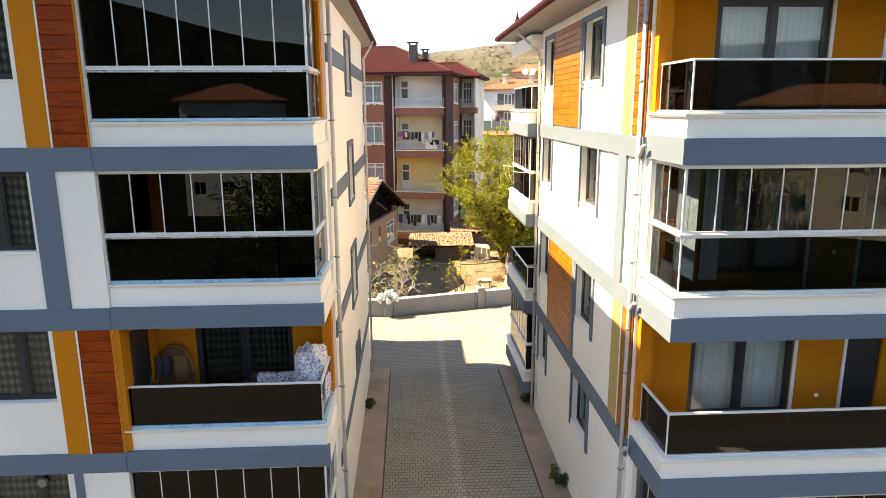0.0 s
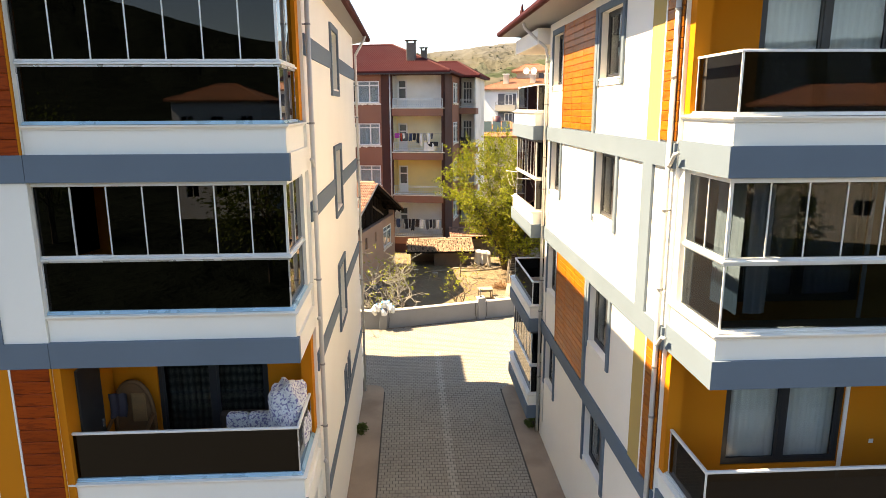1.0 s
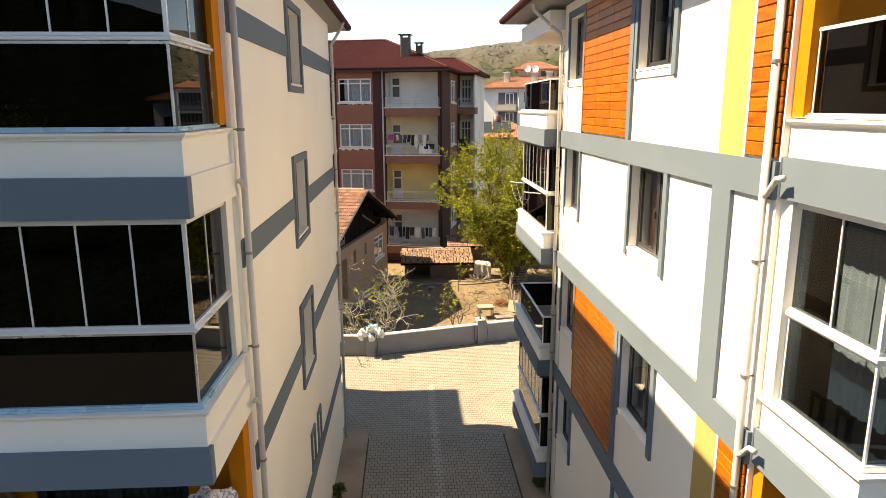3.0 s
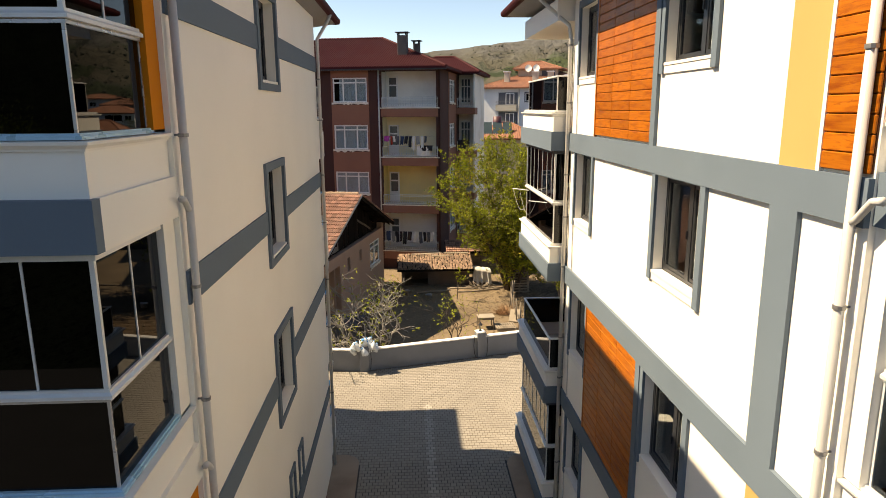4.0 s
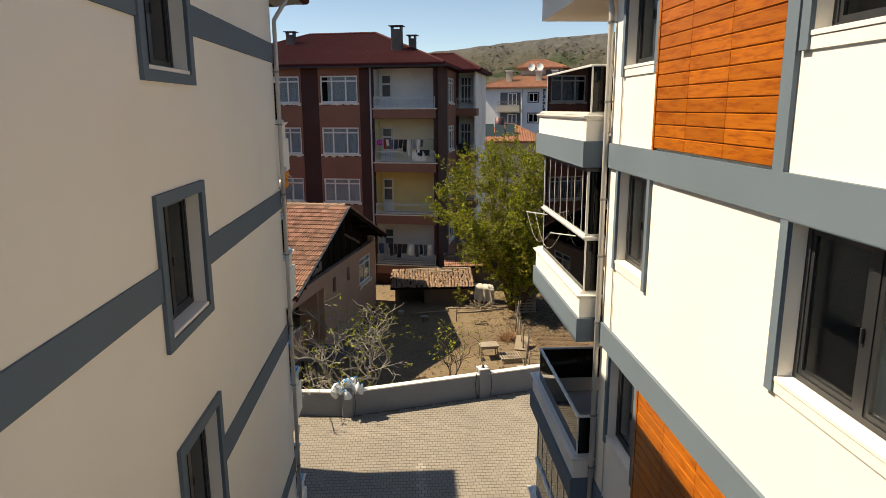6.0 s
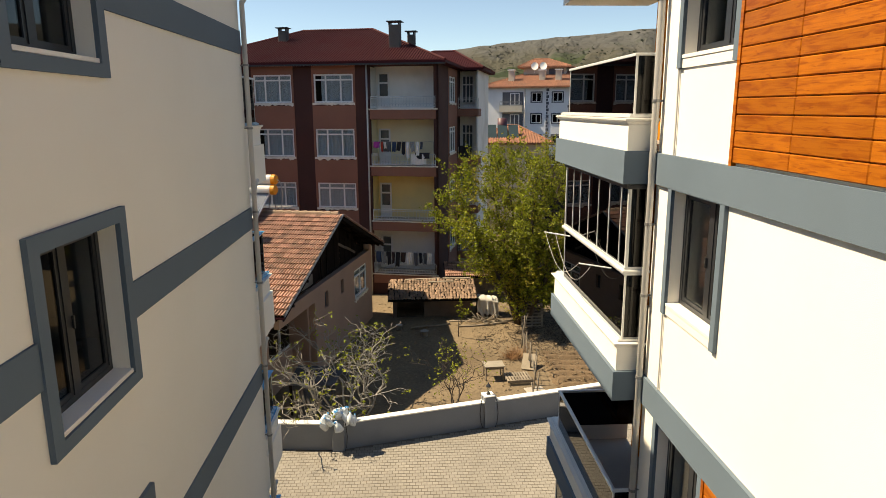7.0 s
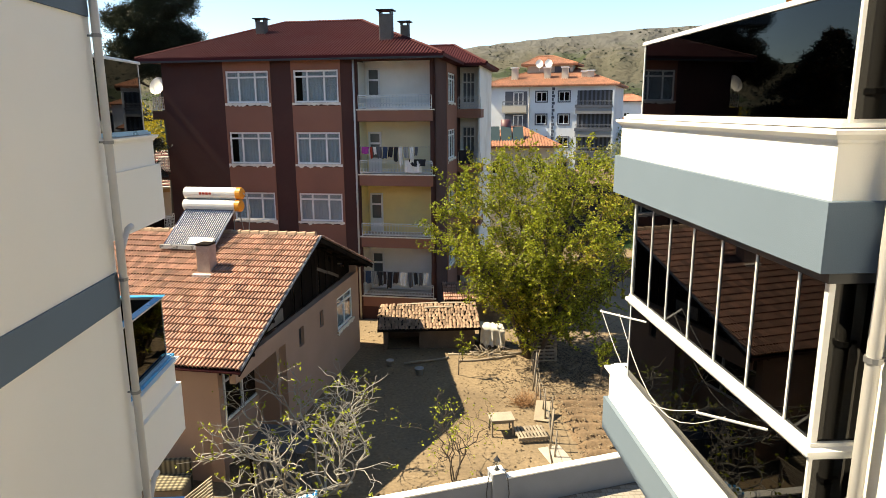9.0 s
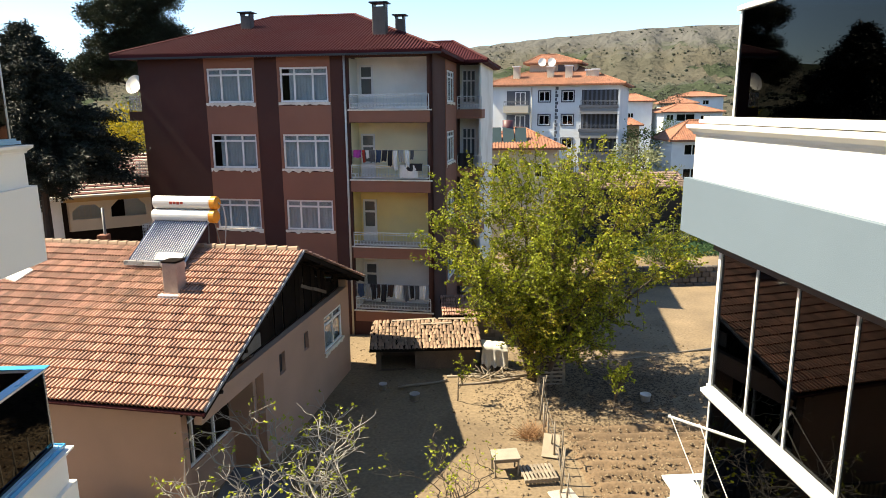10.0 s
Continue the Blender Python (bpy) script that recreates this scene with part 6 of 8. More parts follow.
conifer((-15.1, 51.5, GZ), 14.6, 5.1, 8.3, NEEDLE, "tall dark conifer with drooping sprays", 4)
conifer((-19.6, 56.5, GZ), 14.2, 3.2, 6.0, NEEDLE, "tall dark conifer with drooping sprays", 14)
PINE_LOBES = ((-2.7, 0.0, 12.9, 1.4, 0.9), (-1.5, 0.4, 14.2, 1.8, 1.0), (0.3, 0.0, 13.2, 1.6, 1.0), (0.9, 0.3, 14.9, 1.7, 1.1), (-0.9, -0.3, 16.0, 2.0, 1.1), (0.6, 0.2, 17.2, 1.7, 1.1), (-1.0, 0.3, 18.3, 1.6, 1.0), (0.2, 0.0, 19.6, 1.3, 1.0))


def pine_tree(base, lobes, label, seed):
    """A tall pine whose crown is made of separate lobes of short needle sprays on bare limbs."""
    r = random.Random(seed)
    b = Vector(base)
    ob = thing("pine_tree", base, label, "tree")
    part("trunk", tube(bmesh.new(), [b, b + Vector((0.15, 0, 8)), b + Vector((-0.1, 0, 14)), b + Vector((0.1, 0, 19.5))], [0.34, 0.27, 0.18, 0.05], 9), BARK_DARK, ob, smooth=True)
    for k, (dx, dy, z, rx, rz) in enumerate(lobes):
        c = Vector((b.x + dx, b.y + dy, z))
        limb = bmesh.new()
        root = Vector((b.x, b.y, z - 0.8 - 0.25 * abs(dx)))
        tube(limb, bend(root, c, r, 0.05, 4), taper(0.10, 0.03, 5), 6, cap=False)
        spots = []
        for _ in range(150):
            v = Vector((r.gauss(0, 1), r.gauss(0, 1), r.gauss(0.15, 0.8))).normalized() * r.uniform(0.35, 1.0) ** 0.5
            e = c + Vector((v.x * rx, v.y * rx, v.z * rz)) * (1 + 0.3 * noise.noise(v * 1.8 + Vector((k, 0, 0))))
            tube(limb, bend(c.lerp(e, 0.15), e, r, 0.06, 2), [0.02, 0.014, 0.006], 3, cap=False)
            for _ in range(120):
                p = e + Vector((r.gauss(0, 0.22), r.gauss(0, 0.22), r.gauss(0, 0.14)))
                spots.append((p, p - c + Vector((0, 0, 0.6))))
        br = part("limb", limb, BARK_DARK, ob)
        leaves("needles", spots, 0.17, NEEDLE_PINE, br, slim=0.28, droop=0.0, seed=seed + k)
    return ob


pine_tree((-14.3, 63.0, GZ), PINE_LOBES, "tall dark pine with a lobed crown behind the brown building", 9)
shrub("tree", (-20.6, 76, 7.2), (2.8, 2.6, 2.9), LEAF_YELLOW, "small tree in yellow-green leaf", 3600, 0.28, 31, "tree", 4.6)
for k, (x, y, z, s, m, lb) in enumerate((
        (23.6, 83.0, 5.1, 2.3, LEAF_BLOSSOM, "pale blossoming bush beside the white block"), (27.0, 90, 6.2, 2.6, LEAF_GREEN, "green garden tree between houses"),
        (25.2, 72, 1.2, 1.6, LEAF_GREEN, "low green garden bush"), (19.5, 66, 0.6, 1.2, LEAF_GREEN, "low green garden bush"), (45.4, 130, 12.0, 2.0, NEEDLE, "dark round conifer between houses"),
        (35.7, 105, 7.5, 1.7, LEAF_GREEN, "green garden tree between houses"), (27, 130, 7.5, 3.0, LEAF_GREEN, "green tree behind the white block"), (41, 150, 9.8, 2.5, LEAF_SPRING, "pale green tree below the hill"),
        (16, 63.5, 0.4, 1.0, LEAF_GREEN, "low green garden bush"), (-30, 95, 6, 4.0, LEAF_GREEN, "green tree behind the arched house"), (-27, 106, 6.5, 4.2, LEAF_GREEN, "green tree far behind"), (-36, 118, 8, 5.0, LEAF_GREEN, "green tree far behind"), (-21, 132, 8, 4.6, LEAF_GREEN, "green tree far behind"), (-44, 140, 9, 5.5, LEAF_GREEN, "green tree far behind"), (-24, 120, 8, 5.0, LEAF_GREEN, "green tree far behind"))):
    shrub("bush" if s < 2 else "tree", (x, y, z), (s, s, s * 0.9), m, lb, 1500, 0.26 if s > 2 else 0.16, 50 + k, "bush" if s < 2 else "tree", max(0.0, z - s * 0.9 - hill_height(x, y)))

# shrubs dotted over the hill
hr = random.Random(77)
ico = bmesh.new()
bmesh.ops.create_icosphere(ico, subdivisions=1, radius=1.0)
ico_v = np.array([v.co[:] for v in ico.verts])
ico_f = [tuple(v.index for v in f.verts) for f in ico.faces]
ico.free()
vs, fs = [], []
for k in range(11000):
    az = radians(hr.uniform(-38, 42))
    rr = 150 + 480 * hr.random() ** 0.75
    x, y = 1 + rr * math.sin(az), 20 + rr * math.cos(az)
    if noise.noise((x * 0.02, y * 0.02, 8)) < hr.uniform(-0.5, 0.35):
        continue
    s = hr.choice((0.3, 0.4, 0.5, 0.6, 1.0)) * hr.uniform(0.7, 1.2) * min(1.0, 0.3 + rr / 600)
    z = hill_height(x, y)
    base = len(vs)
    for v in ico_v:
        n_ = 1 + 0.45 * noise.noise((v[0] * 2.2 + k, v[1] * 2.2, v[2] * 2.2))
        vs.append((x + v[0] * s * 1.15 * n_, y + v[1] * s * 1.15 * n_, z + s * 0.55 + v[2] * s * 0.8 * n_))
    fs.extend([tuple(i + base for i in f) for f in ico_f])
for k in range(1500):
    az = radians(hr.uniform(-40, 42))
    rr = 150 + 330 * hr.random()
    x, y = 1 + rr * math.sin(az), 20 + rr * math.cos(az)
    if abs(noise.noise((x * 0.011, y * 0.016, 3.3))) > 0.035 + 0.05 * hr.random():
        continue
    z, s0 = hill_height(x, y), hr.uniform(0.8, 2.0)
    for j in range(5):
        ox, oy, oz, s = hr.gauss(0, s0 * 0.5), hr.gauss(0, s0 * 0.5), s0 * hr.uniform(0.3, 1.1), s0 * hr.uniform(0.4, 0.7)
        base = len(vs)
        for v in ico_v:
            n_ = 1 + 0.5 * noise.noise((v[0] * 2.2 + k, v[1] * 2.2 + j, v[2] * 2.2))
            vs.append((x + ox + v[0] * s * n_, y + oy + v[1] * s * n_, z + oz + v[2] * s * n_))
        fs.extend([tuple(i + base for i in f) for f in ico_f])
data = bpy.data.meshes.new("hill_shrubs")
data.from_pydata(vs, [], fs)
data.materials.append(mat("hill_scrub", (0.04, 0.046, 0.03), 0.95, 0.3, 0.5, 0.3, 2.5, 0.9, random_vary=0.45, island=True))
tagged(new("hill_shrubs", data), "dark scrub dotted over the hillside", "shrubs", kind="stuff")

# ---- far town ----
RENDER_WHITE = mat("white_town_render", (0.74, 0.77, 0.80), 0.9, 0.06, 0.5, 0.04, 30, 0.1, stain=0.25, stain_colour=(0.45, 0.432, 0.396))
RENDER_TAN = mat("tan_town_render", (0.442, 0.306, 0.153), 0.9, 0.06, 0.5, 0.04, 30, 0.1)
RENDER_CREAM = mat("cream_town_render", (0.558, 0.504, 0.414), 0.9, 0.06, 0.5, 0.04, 30, 0.1)
SLATE = mat("slate_grey_render", (0.095, 0.105, 0.13), 0.9, 0.06, 0.5, 0.04, 30, 0.1)
TOWN_TILE = mat("town_clay_tile", (0.27, 0.118, 0.07), 0.9, 0.3, 0.9, 0.4, 5.0, 0.5, stain=0.6, stain_colour=(0.15, 0.085, 0.06))
PANEL = mat("solar_panel_glass", (0.045, 0.07, 0.075), 0.15, 0.05, 2, 0.03, 60, 0.0)


def tiled_hip(parent, local, u0, u1, v0, v1, z, ru0, ru1, rv, rz, rib=0.22):
    """A hipped roof in clay tile, with the courses as raised rows."""
    rf = hip_roof(parent, local, u0, u1, v0, v1, z, ru0, ru1, rv, rz, TOWN_TILE, rib, 0.16, "roof", "orange clay tile roof")
    return rf


def town_house(at, w, d, h, turn, wall, label, roof_rise=1.6, windows=(), over=0.5):
    """A far house: walls, tiled hip roof and framed windows (u, z, width, height) on its front."""
    ang = radians(turn)
    u_, v_ = Vector((math.cos(ang), -math.sin(ang))), Vector((math.sin(ang), math.cos(ang)))
    z0 = hill_height(at[0], at[1]) - 0.4

    def loc(u, v, z):
        return (at[0] + u_.x * u + v_.x * v, at[1] + u_.y * u + v_.y * v, z)

    ob = thing("house", (at[0], at[1], z0), label, "house", "far houses")
    f = face(loc(0, 0, 0), u_, -v_)
    part("wall", wall_mesh(f, -w / 2, w / 2, z0, h, d, [(u - ww / 2, u + ww / 2, z, z + hh) for u, z, ww, hh in windows]), wall, ob)
    # near-black sheet close behind the windows, standing in for the rooms' shade
    part("room_dark", boxes(f, (-w / 2 + 0.1, w / 2 - 0.1, -0.6, -0.55, z0 + 0.1, h - 0.1)), DARK_FRAME, ob)
    for u, z, ww, hh in windows:
        win = part("window", lattice(f, u - ww / 2, u + ww / 2, z, z + hh, -0.14, -0.06, [(u - ww / 2 + 0.08, u - 0.04, z + 0.08, z + hh - 0.08), (u + 0.04, u + ww / 2 - 0.08, z + 0.08, z + hh - 0.08)]), WHITE_PVC, ob)
        part("pane", boxes(f, (u - ww / 2 + 0.08, u + ww / 2 - 0.08, -0.11, -0.1, z + 0.08, z + hh - 0.08)), GLASS_CLEAR, win)
    k = min(d, w) * 0.4
    tiled_hip(ob, loc, -w / 2 - over, w / 2 + over, -over, d + over, h + 0.12, -w / 2 + k, w / 2 - k, d / 2, h + roof_rise)
    return ob, loc, f


# white block with slate bands
wb_at = (16.43, 88.43)
WBW, WBH = 13.8, 12.75
wins = [(u, z, 1.12, 1.0) for z in (11.18, 8.82, 6.45, 4.1) for u in (-0.67, 1.72)]
wb, wb_loc, wb_f = town_house(wb_at, WBW, 12, WBH, 22, RENDER_WHITE, "white apartment block with slate balconies and orange tile roof", 2.1, wins, 0.5)
wb.name = "apartment_building"
wb["category"] = "building"
for u, z, ww, hh in wins:
    part("window_surround", lattice(wb_f, u - ww / 2 - 0.12, u + ww / 2 + 0.12, z - 0.12, z + hh + 0.12, 0.002, 0.04, [(u - ww / 2, u + ww / 2, z, z + hh)]), SLATE, wb)
GREY_FRONT = mat("grey_balcony_front", (0.24, 0.24, 0.245), 0.9, 0.06, 0.5, 0.04, 30, 0.1)
for z in (10.8, 8.43, 6.06, 3.7):
    b = part("balcony", boxes(wb_f, (3.05, 6.7, 0, 0.9, z - 0.9, z - 0.28)), GREY_FRONT, wb, "grey balcony front with dark glazing behind")
    part("slab_line", boxes(wb_f, (2.98, 6.78, 0, 0.95, z - 0.28, z)), SLATE, b)
    part("glazing", boxes(wb_f, (3.1, 6.65, 0.0, 0.08, z, z + 1.47)), DARK_FRAME, b)
    for k in range(8):
        part("blind_fold", boxes(wb_f, (3.15 + k * 0.44, 3.35 + k * 0.44, 0.081, 0.10, z, z + 1.47)), SLATE, b)
    railing(b, [wb_loc(3.08, -0.9, 0), wb_loc(6.68, -0.9, 0)], z, z + 0.42, STEEL, ring=False)
    b = part("balcony", boxes(wb_f, (-4.75, -2.15, 0, 0.9, z - 0.75, z)), RENDER_CREAM, wb, "pale balcony front")
    part("opening", boxes(wb_f, (-4.6, -2.2, 0.0, 0.06, z + 0.002, z + 1.45)), SLATE, b)
    part("door", lattice(wb_f, -3.7, -2.6, z, z + 1.35, 0.065, 0.11, [(-3.6, -3.2, z + 0.08, z + 1.27), (-3.1, -2.7, z + 0.08, z + 1.27)]), WHITE_PVC, b)
    railing(b, [wb_loc(-4.7, -0.9, 0), wb_loc(-2.2, -0.9, 0)], z, z + 0.42, STEEL, ring=False)
for z in (10.2, 7.83, 5.46):
    part("slab_line", boxes(wb_f, (6.72, 6.9, 0.0, 0.9, z - 0.3, z + 2.0)), RENDER_WHITE, wb)
bm = bmesh.new()
for k in range(32):
    box(bm, wb_f, 0.44, 0.44 + (0.30 if k % 2 else 0.18), 0, 0.05, 1.0 + k * 0.365, 1.0 + k * 0.365 + 0.3)
q = part("quoin_strip", bm, SLATE, wb, "slate grey quoin strip")
q["kind"] = "stuff"
part("downpipe", tube(bmesh.new(), [wb_loc(-2.0, -0.06, 12.6), wb_loc(-2.0, -0.06, 1.0)], 0.06, 6), PIPE, wb, smooth=True)
part("penthouse", boxes(wb_f, (-3.17, 1.90, -8.5, -4.4, 12.9, 15.2)), RENDER_CREAM, wb)
part("window", boxes(wb_f, (-0.10, 1.60, -4.4, -4.36, 14.0, 15.0)), SLATE, wb)
tiled_hip(wb, wb_loc, -3.77, 2.50, 3.9, 9.0, 15.28, -2.35, -0.55, 6.4, 16.25)
for u, v, h in ((-4.03, 2.0, 14.86), (-0.48, 2.2, 14.81), (1.44, 2.0, 14.82), (4.11, 2.4, 14.43), (3.45, 2.6, 14.38)):
    st = part("chimney", boxes(wb_f, (u - 0.33, u + 0.33, -v - 0.3, -v + 0.3, 13.0, h - 0.12)), RENDER_CREAM, wb)
    part("chimney_cap", boxes(wb_f, (u - 0.42, u + 0.42, -v - 0.4, -v + 0.4, h - 0.12, h)), RENDER_WHITE, st)
for du in (-1.0, 0.0):
    c = Vector(wb_loc(-0.48 + du, 2.6, 15.2))
    solo("satellite_dish", dish_mesh(c, (-0.2, -1, 0.35), 0.42), OLD_WHITE, "white satellite dish on a tiled roof", "satellite dish", "roof dishes", smooth=True)

fh, fh_loc, fh_f = town_house((10.35, 70.3), 5.7, 6, 7.45, 4, RENDER_CREAM, "low pale house with tile roof and solar panels", 1.5, [(-1.5, 5.3, 1.2, 1.1), (1.6, 5.3, 1.2, 1.1)])
for k in range(3):
    u = -2.3 + k * 0.95
    bm = bmesh.new()
    prism(bm, [fh_loc(u, 0.3, 7.75), fh_loc(u + 0.85, 0.3, 7.75), fh_loc(u + 0.85, 1.3, 9.0), fh_loc(u, 1.3, 9.0)], (0, 0.03, 0.06))
    part("solar_panel", bm, PANEL, fh, "pale blue solar panel")
solo("water_tank", tube(bmesh.new(), [fh_loc(-0.9, 1.7, 8.2), fh_loc(-0.9, 1.7, 9.6)], 0.42, 14), mat("maroon_tank", (0.09, 0.03, 0.04), 0.5), "maroon water tank on a roof", "water tank", smooth=True)
town_house((31.4, 84.0), 7.5, 6, 7.25, 5, RENDER_WHITE, "white two-storey house with brown tile roof", 1.95, [(-1.75, 5.86, 1.6, 1.08), (0.95, 5.7, 0.8, 0.95), (-1.75, 3.4, 1.6, 1.2)], 0.35)
town_house((38.2, 125), 4.6, 8, 11.45, 8, RENDER_WHITE, "plain white house with tile roof", 1.25, [(-1.0, 8.9, 0.9, 0.8)])
town_house((45.0, 120), 8.6, 8, 9.75, 6, RENDER_WHITE, "white house with a row of windows", 1.3, [(-3.3, 8.55, 1.1, 0.9), (-1.0, 8.45, 2.8, 1.1), (2.0, 8.4, 1.5, 0.95)])
town_house((32.9, 112), 2.3, 4, 8.05, 8, RENDER_TAN, "small tan house with tile roof", 1.0, [])
town_house((59.5, 150), 8.5, 8, 12.5, 12, RENDER_WHITE, "far white house with low tile roof", 1.1, [(-2.5, 11.0, 1.2, 0.9), (1.0, 11.0, 1.2, 0.9)])
town_house((51.0, 140), 6.0, 7, 11.2, 14, RENDER_CREAM, "far cream house with tile roof", 1.1, [(-1.5, 9.6, 1.2, 0.9), (1.2, 9.6, 1.2, 0.9)])
# houses behind the lane's mouth, seen in the glass
town_house((-19, -46), 9, 9, 11.2, 178, RENDER_WHITE, "white house across the street with tile roof", 1.8, [(u, z, 1.3, 1.4) for u in (-3, 0, 3) for z in (1.5, 5.0, 8.4)])
town_house((36, -34), 14, 10, 10.5, 150, RENDER_CREAM, "cream house across the street with tile roof", 1.8, [(u, z, 1.4, 1.4) for u in (-6, -2, 2, 6) for z in (1.5, 4.8, 8.0)])

for k, (x, y, z, s_) in enumerate(((14, -16, 6.0, 3.2), (22, -20, 5.0, 3.6), (30, -15, 6.5, 3.4), (-9, -20, 4.5, 3.0), (-30, -34, 6.5, 4.5), (-40, -26, 6.0, 4.2), (48, -24, 7.0, 4.4), (-2, -34, 4.5, 3.6), (8, -40, 6.0, 4.2))):
    shrub("tree", (x, y, z), (s_, s_, s_ * 0.95), LEAF_GREEN, "green street tree across the road", 3000, 0.28, 150 + k, "tree", z - s_ * 0.95 + 0.75, group="street trees")

# long low barn with an old tiled roof and a dark wall
barn = thing("barn", (17, 73, -0.75), "long low barn with weathered clay tiles and dark walls", "barn")
TILE_GREY = mat("weathered_barn_tile", (0.192, 0.132, 0.104), 0.9, 0.25, 1.5, 0.15, 40, 0.35, random_vary=0.4, island=True, stain=0.6, stain_colour=(0.096, 0.076, 0.064))
bf = face((17, 72.4, 0), (1, 0), (0, -1))
part("wall", boxes(bf, (-7.2, 7.0, -3, 0, -1.2, 4.2)), mat("dark_barn_boards", (0.03, 0.025, 0.02), 0.95, 0.3, 0.8, 0.25, 8, 0.5, stretch=(4, 1, 0.6)), barn)
part("roof", prism(bmesh.new(), [(9.6, 72.0, 4.12), (24.2, 72.0, 4.12), (24.2, 74.1, 5.1), (9.6, 74.1, 5.1)], (0, 0, 0.1)), TILE_GREY, barn)
bm_ang = math.atan2(0.98, 2.1)
binv = WORLD[barn].inverted()
joined("tiles", [binv @ Matrix.Translation((9.6 + i * TW, 71.95 + j * TL * math.cos(bm_ang), 4.22 + j * TL * math.sin(bm_ang) + 0.06 * noise.noise((i * 0.15, j * 0.2, 3)))) @ Matrix.Rotation(bm_ang, 4, "X") @ Matrix.Rotation(rng.gauss(0, 0.07), 4, "Z") for i in range(62) for j in range(7) if rng.random() > 0.03], tile_verts, tile_polys, TILE_GREY, barn, "weathered clay roof tiles in uneven rows")
PLANK_POST = mat("grey_fence_post", (0.22, 0.19, 0.15), 0.9, 0.2, 3, 0.15, 40, 0.4)
gw = thing("stone_wall", (20, 59.5, -0.6), "low dark rubble wall at the end of the garden", "wall")
STONE = mat("dark_rubble", (0.085, 0.075, 0.066), 0.95, 0.2, 2, 0.15, 20, 0.8, random_vary=0.3)
for j in range(4):
    for i in range(26):
        x = 13.5 + i * 0.5 + (0.25 if j % 2 else 0)
        part("stone", boxes(IDENT, (x + 0.01, x + 0.48 + rng.uniform(-0.03, 0.01), 59.3 + rng.uniform(0, 0.05), 59.7, -0.6 + j * 0.345, -0.6 + j * 0.345 + 0.335), bevel=0.03), STONE, gw)

# rows of green leeks before the barn, and a wire fence
vr = random.Random(41)
vs, fs = [], []
for k in range(2600):
    x, y = vr.uniform(14.5, 27), 67.6 + 0.62 * vr.randint(0, 6) + vr.gauss(0, 0.1)
    z = garden_z(x, y)
    a, h = vr.uniform(0, math.tau), vr.uniform(0.25, 0.5)
    c_, s_ = math.cos(a), math.sin(a)
    base = len(vs)
    vs.extend([(x - s_ * 0.03, y + c_ * 0.03, z), (x + s_ * 0.03, y - c_ * 0.03, z), (x + c_ * h * 0.3, y + s_ * h * 0.3, z + h * 0.8), (x + c_ * h * 0.75, y + s_ * h * 0.75, z + h * 0.75)])
    fs.extend([(base, base + 1, base + 2), (base + 1, base + 3, base + 2)])
data = bpy.data.meshes.new("vegetables")
data.from_pydata(vs, [], fs)
data.materials.append(leaf_mat("leek_leaf", (0.07, 0.14, 0.06), 0.3))
tagged(new("vegetables", data), "rows of green leeks in a vegetable plot", "vegetables", kind="stuff")
wf = thing("fence", (20, 71.4, GZ), "thin wire fence on slim posts before the barn", "fence")
for i in range(9):
    x = 11 + i * 2.0
    part("post", tube(bmesh.new(), [(x, 71.4, GZ - 0.1), (x + 0.04 * math.sin(i * 2.1), 71.4, GZ + 1.9)], 0.035, 5), PLANK_POST, wf)
for z in (0.5, 0.95, 1.4, 1.8):
    part("wire", tube(bmesh.new(), [(11 + i, 71.4, GZ + z + 0.02 * math.sin(i * 1.3)) for i in range(17)], 0.012, 4), STEEL, wf)

# house with an arched porch beyond the conifers
ah = thing("house", (-18.5, 67, -0.75), "tan and white house with chamfered porch openings and striped tile roof", "house", "far houses")
af = face((-20.4, 64, 0), (0.86, 0.5), (0.5, -0.86))


def porch_panel(a0, a1, z0, z1, opening):
    """A porch front with one opening whose upper corners are cut off."""
    o0, o1, b, t, c = opening
    bm_ = bmesh.new()
    for p in ([(a0, z0), (a1, z0), (a1, b), (a0, b)], [(a0, b), (o0, b), (o0, t - c), (o0 + c, t), (o0 + c, z1), (a0, z1)], [(a1, b), (a1, z1), (o1 - c, z1), (o1 - c, t), (o1, t - c), (o1, b)], [(o0 + c, t), (o1 - c, t), (o1 - c, z1), (o0 + c, z1)]):
        prism(bm_, [af @ Vector((a, 0, z)) for a, z in p], af.to_3x3() @ Vector((0, -0.2, 0)))
    return bm_


part("porch_front", porch_panel(-0.05, 2.27, 2.75, 5.0, (0.22, 2.05, 3.5, 4.45, 0.45)), RENDER_CREAM, ah)
part("porch_front", porch_panel(2.27, 5.3, 2.75, 5.0, (2.5, 4.7, 3.5, 4.65, 0.5)), RENDER_CREAM, ah)
part("beam", boxes(af, (-0.2, 5.4, 0.002, 0.12, 4.68, 5.0)), RENDER_TAN, ah)
part("lower_wall", boxes(af, (-0.05, 5.3, -0.3, -0.1, -1.2, 2.74)), OLD_WOOD, ah)
part("porch_floor", boxes(af, (-0.05, 5.3, -2.0, -0.21, 2.6, 2.75)), RENDER_CREAM, ah)
part("inner_wall", boxes(af, (-0.3, 5.6, -2.3, -2.05, -1, 5.0)), RENDER_WHITE, ah)
part("door", boxes(af, (2.75, 3.6, -2.04, -1.98, 2.76, 4.7)), OLD_WOOD, ah)
part("window", lattice(af, 0.7, 1.5, 3.3, 4.5, -2.04, -1.98, [(0.78, 1.07, 3.38, 4.42), (1.13, 1.42, 3.38, 4.42)]), WHITE_PVC, ah)
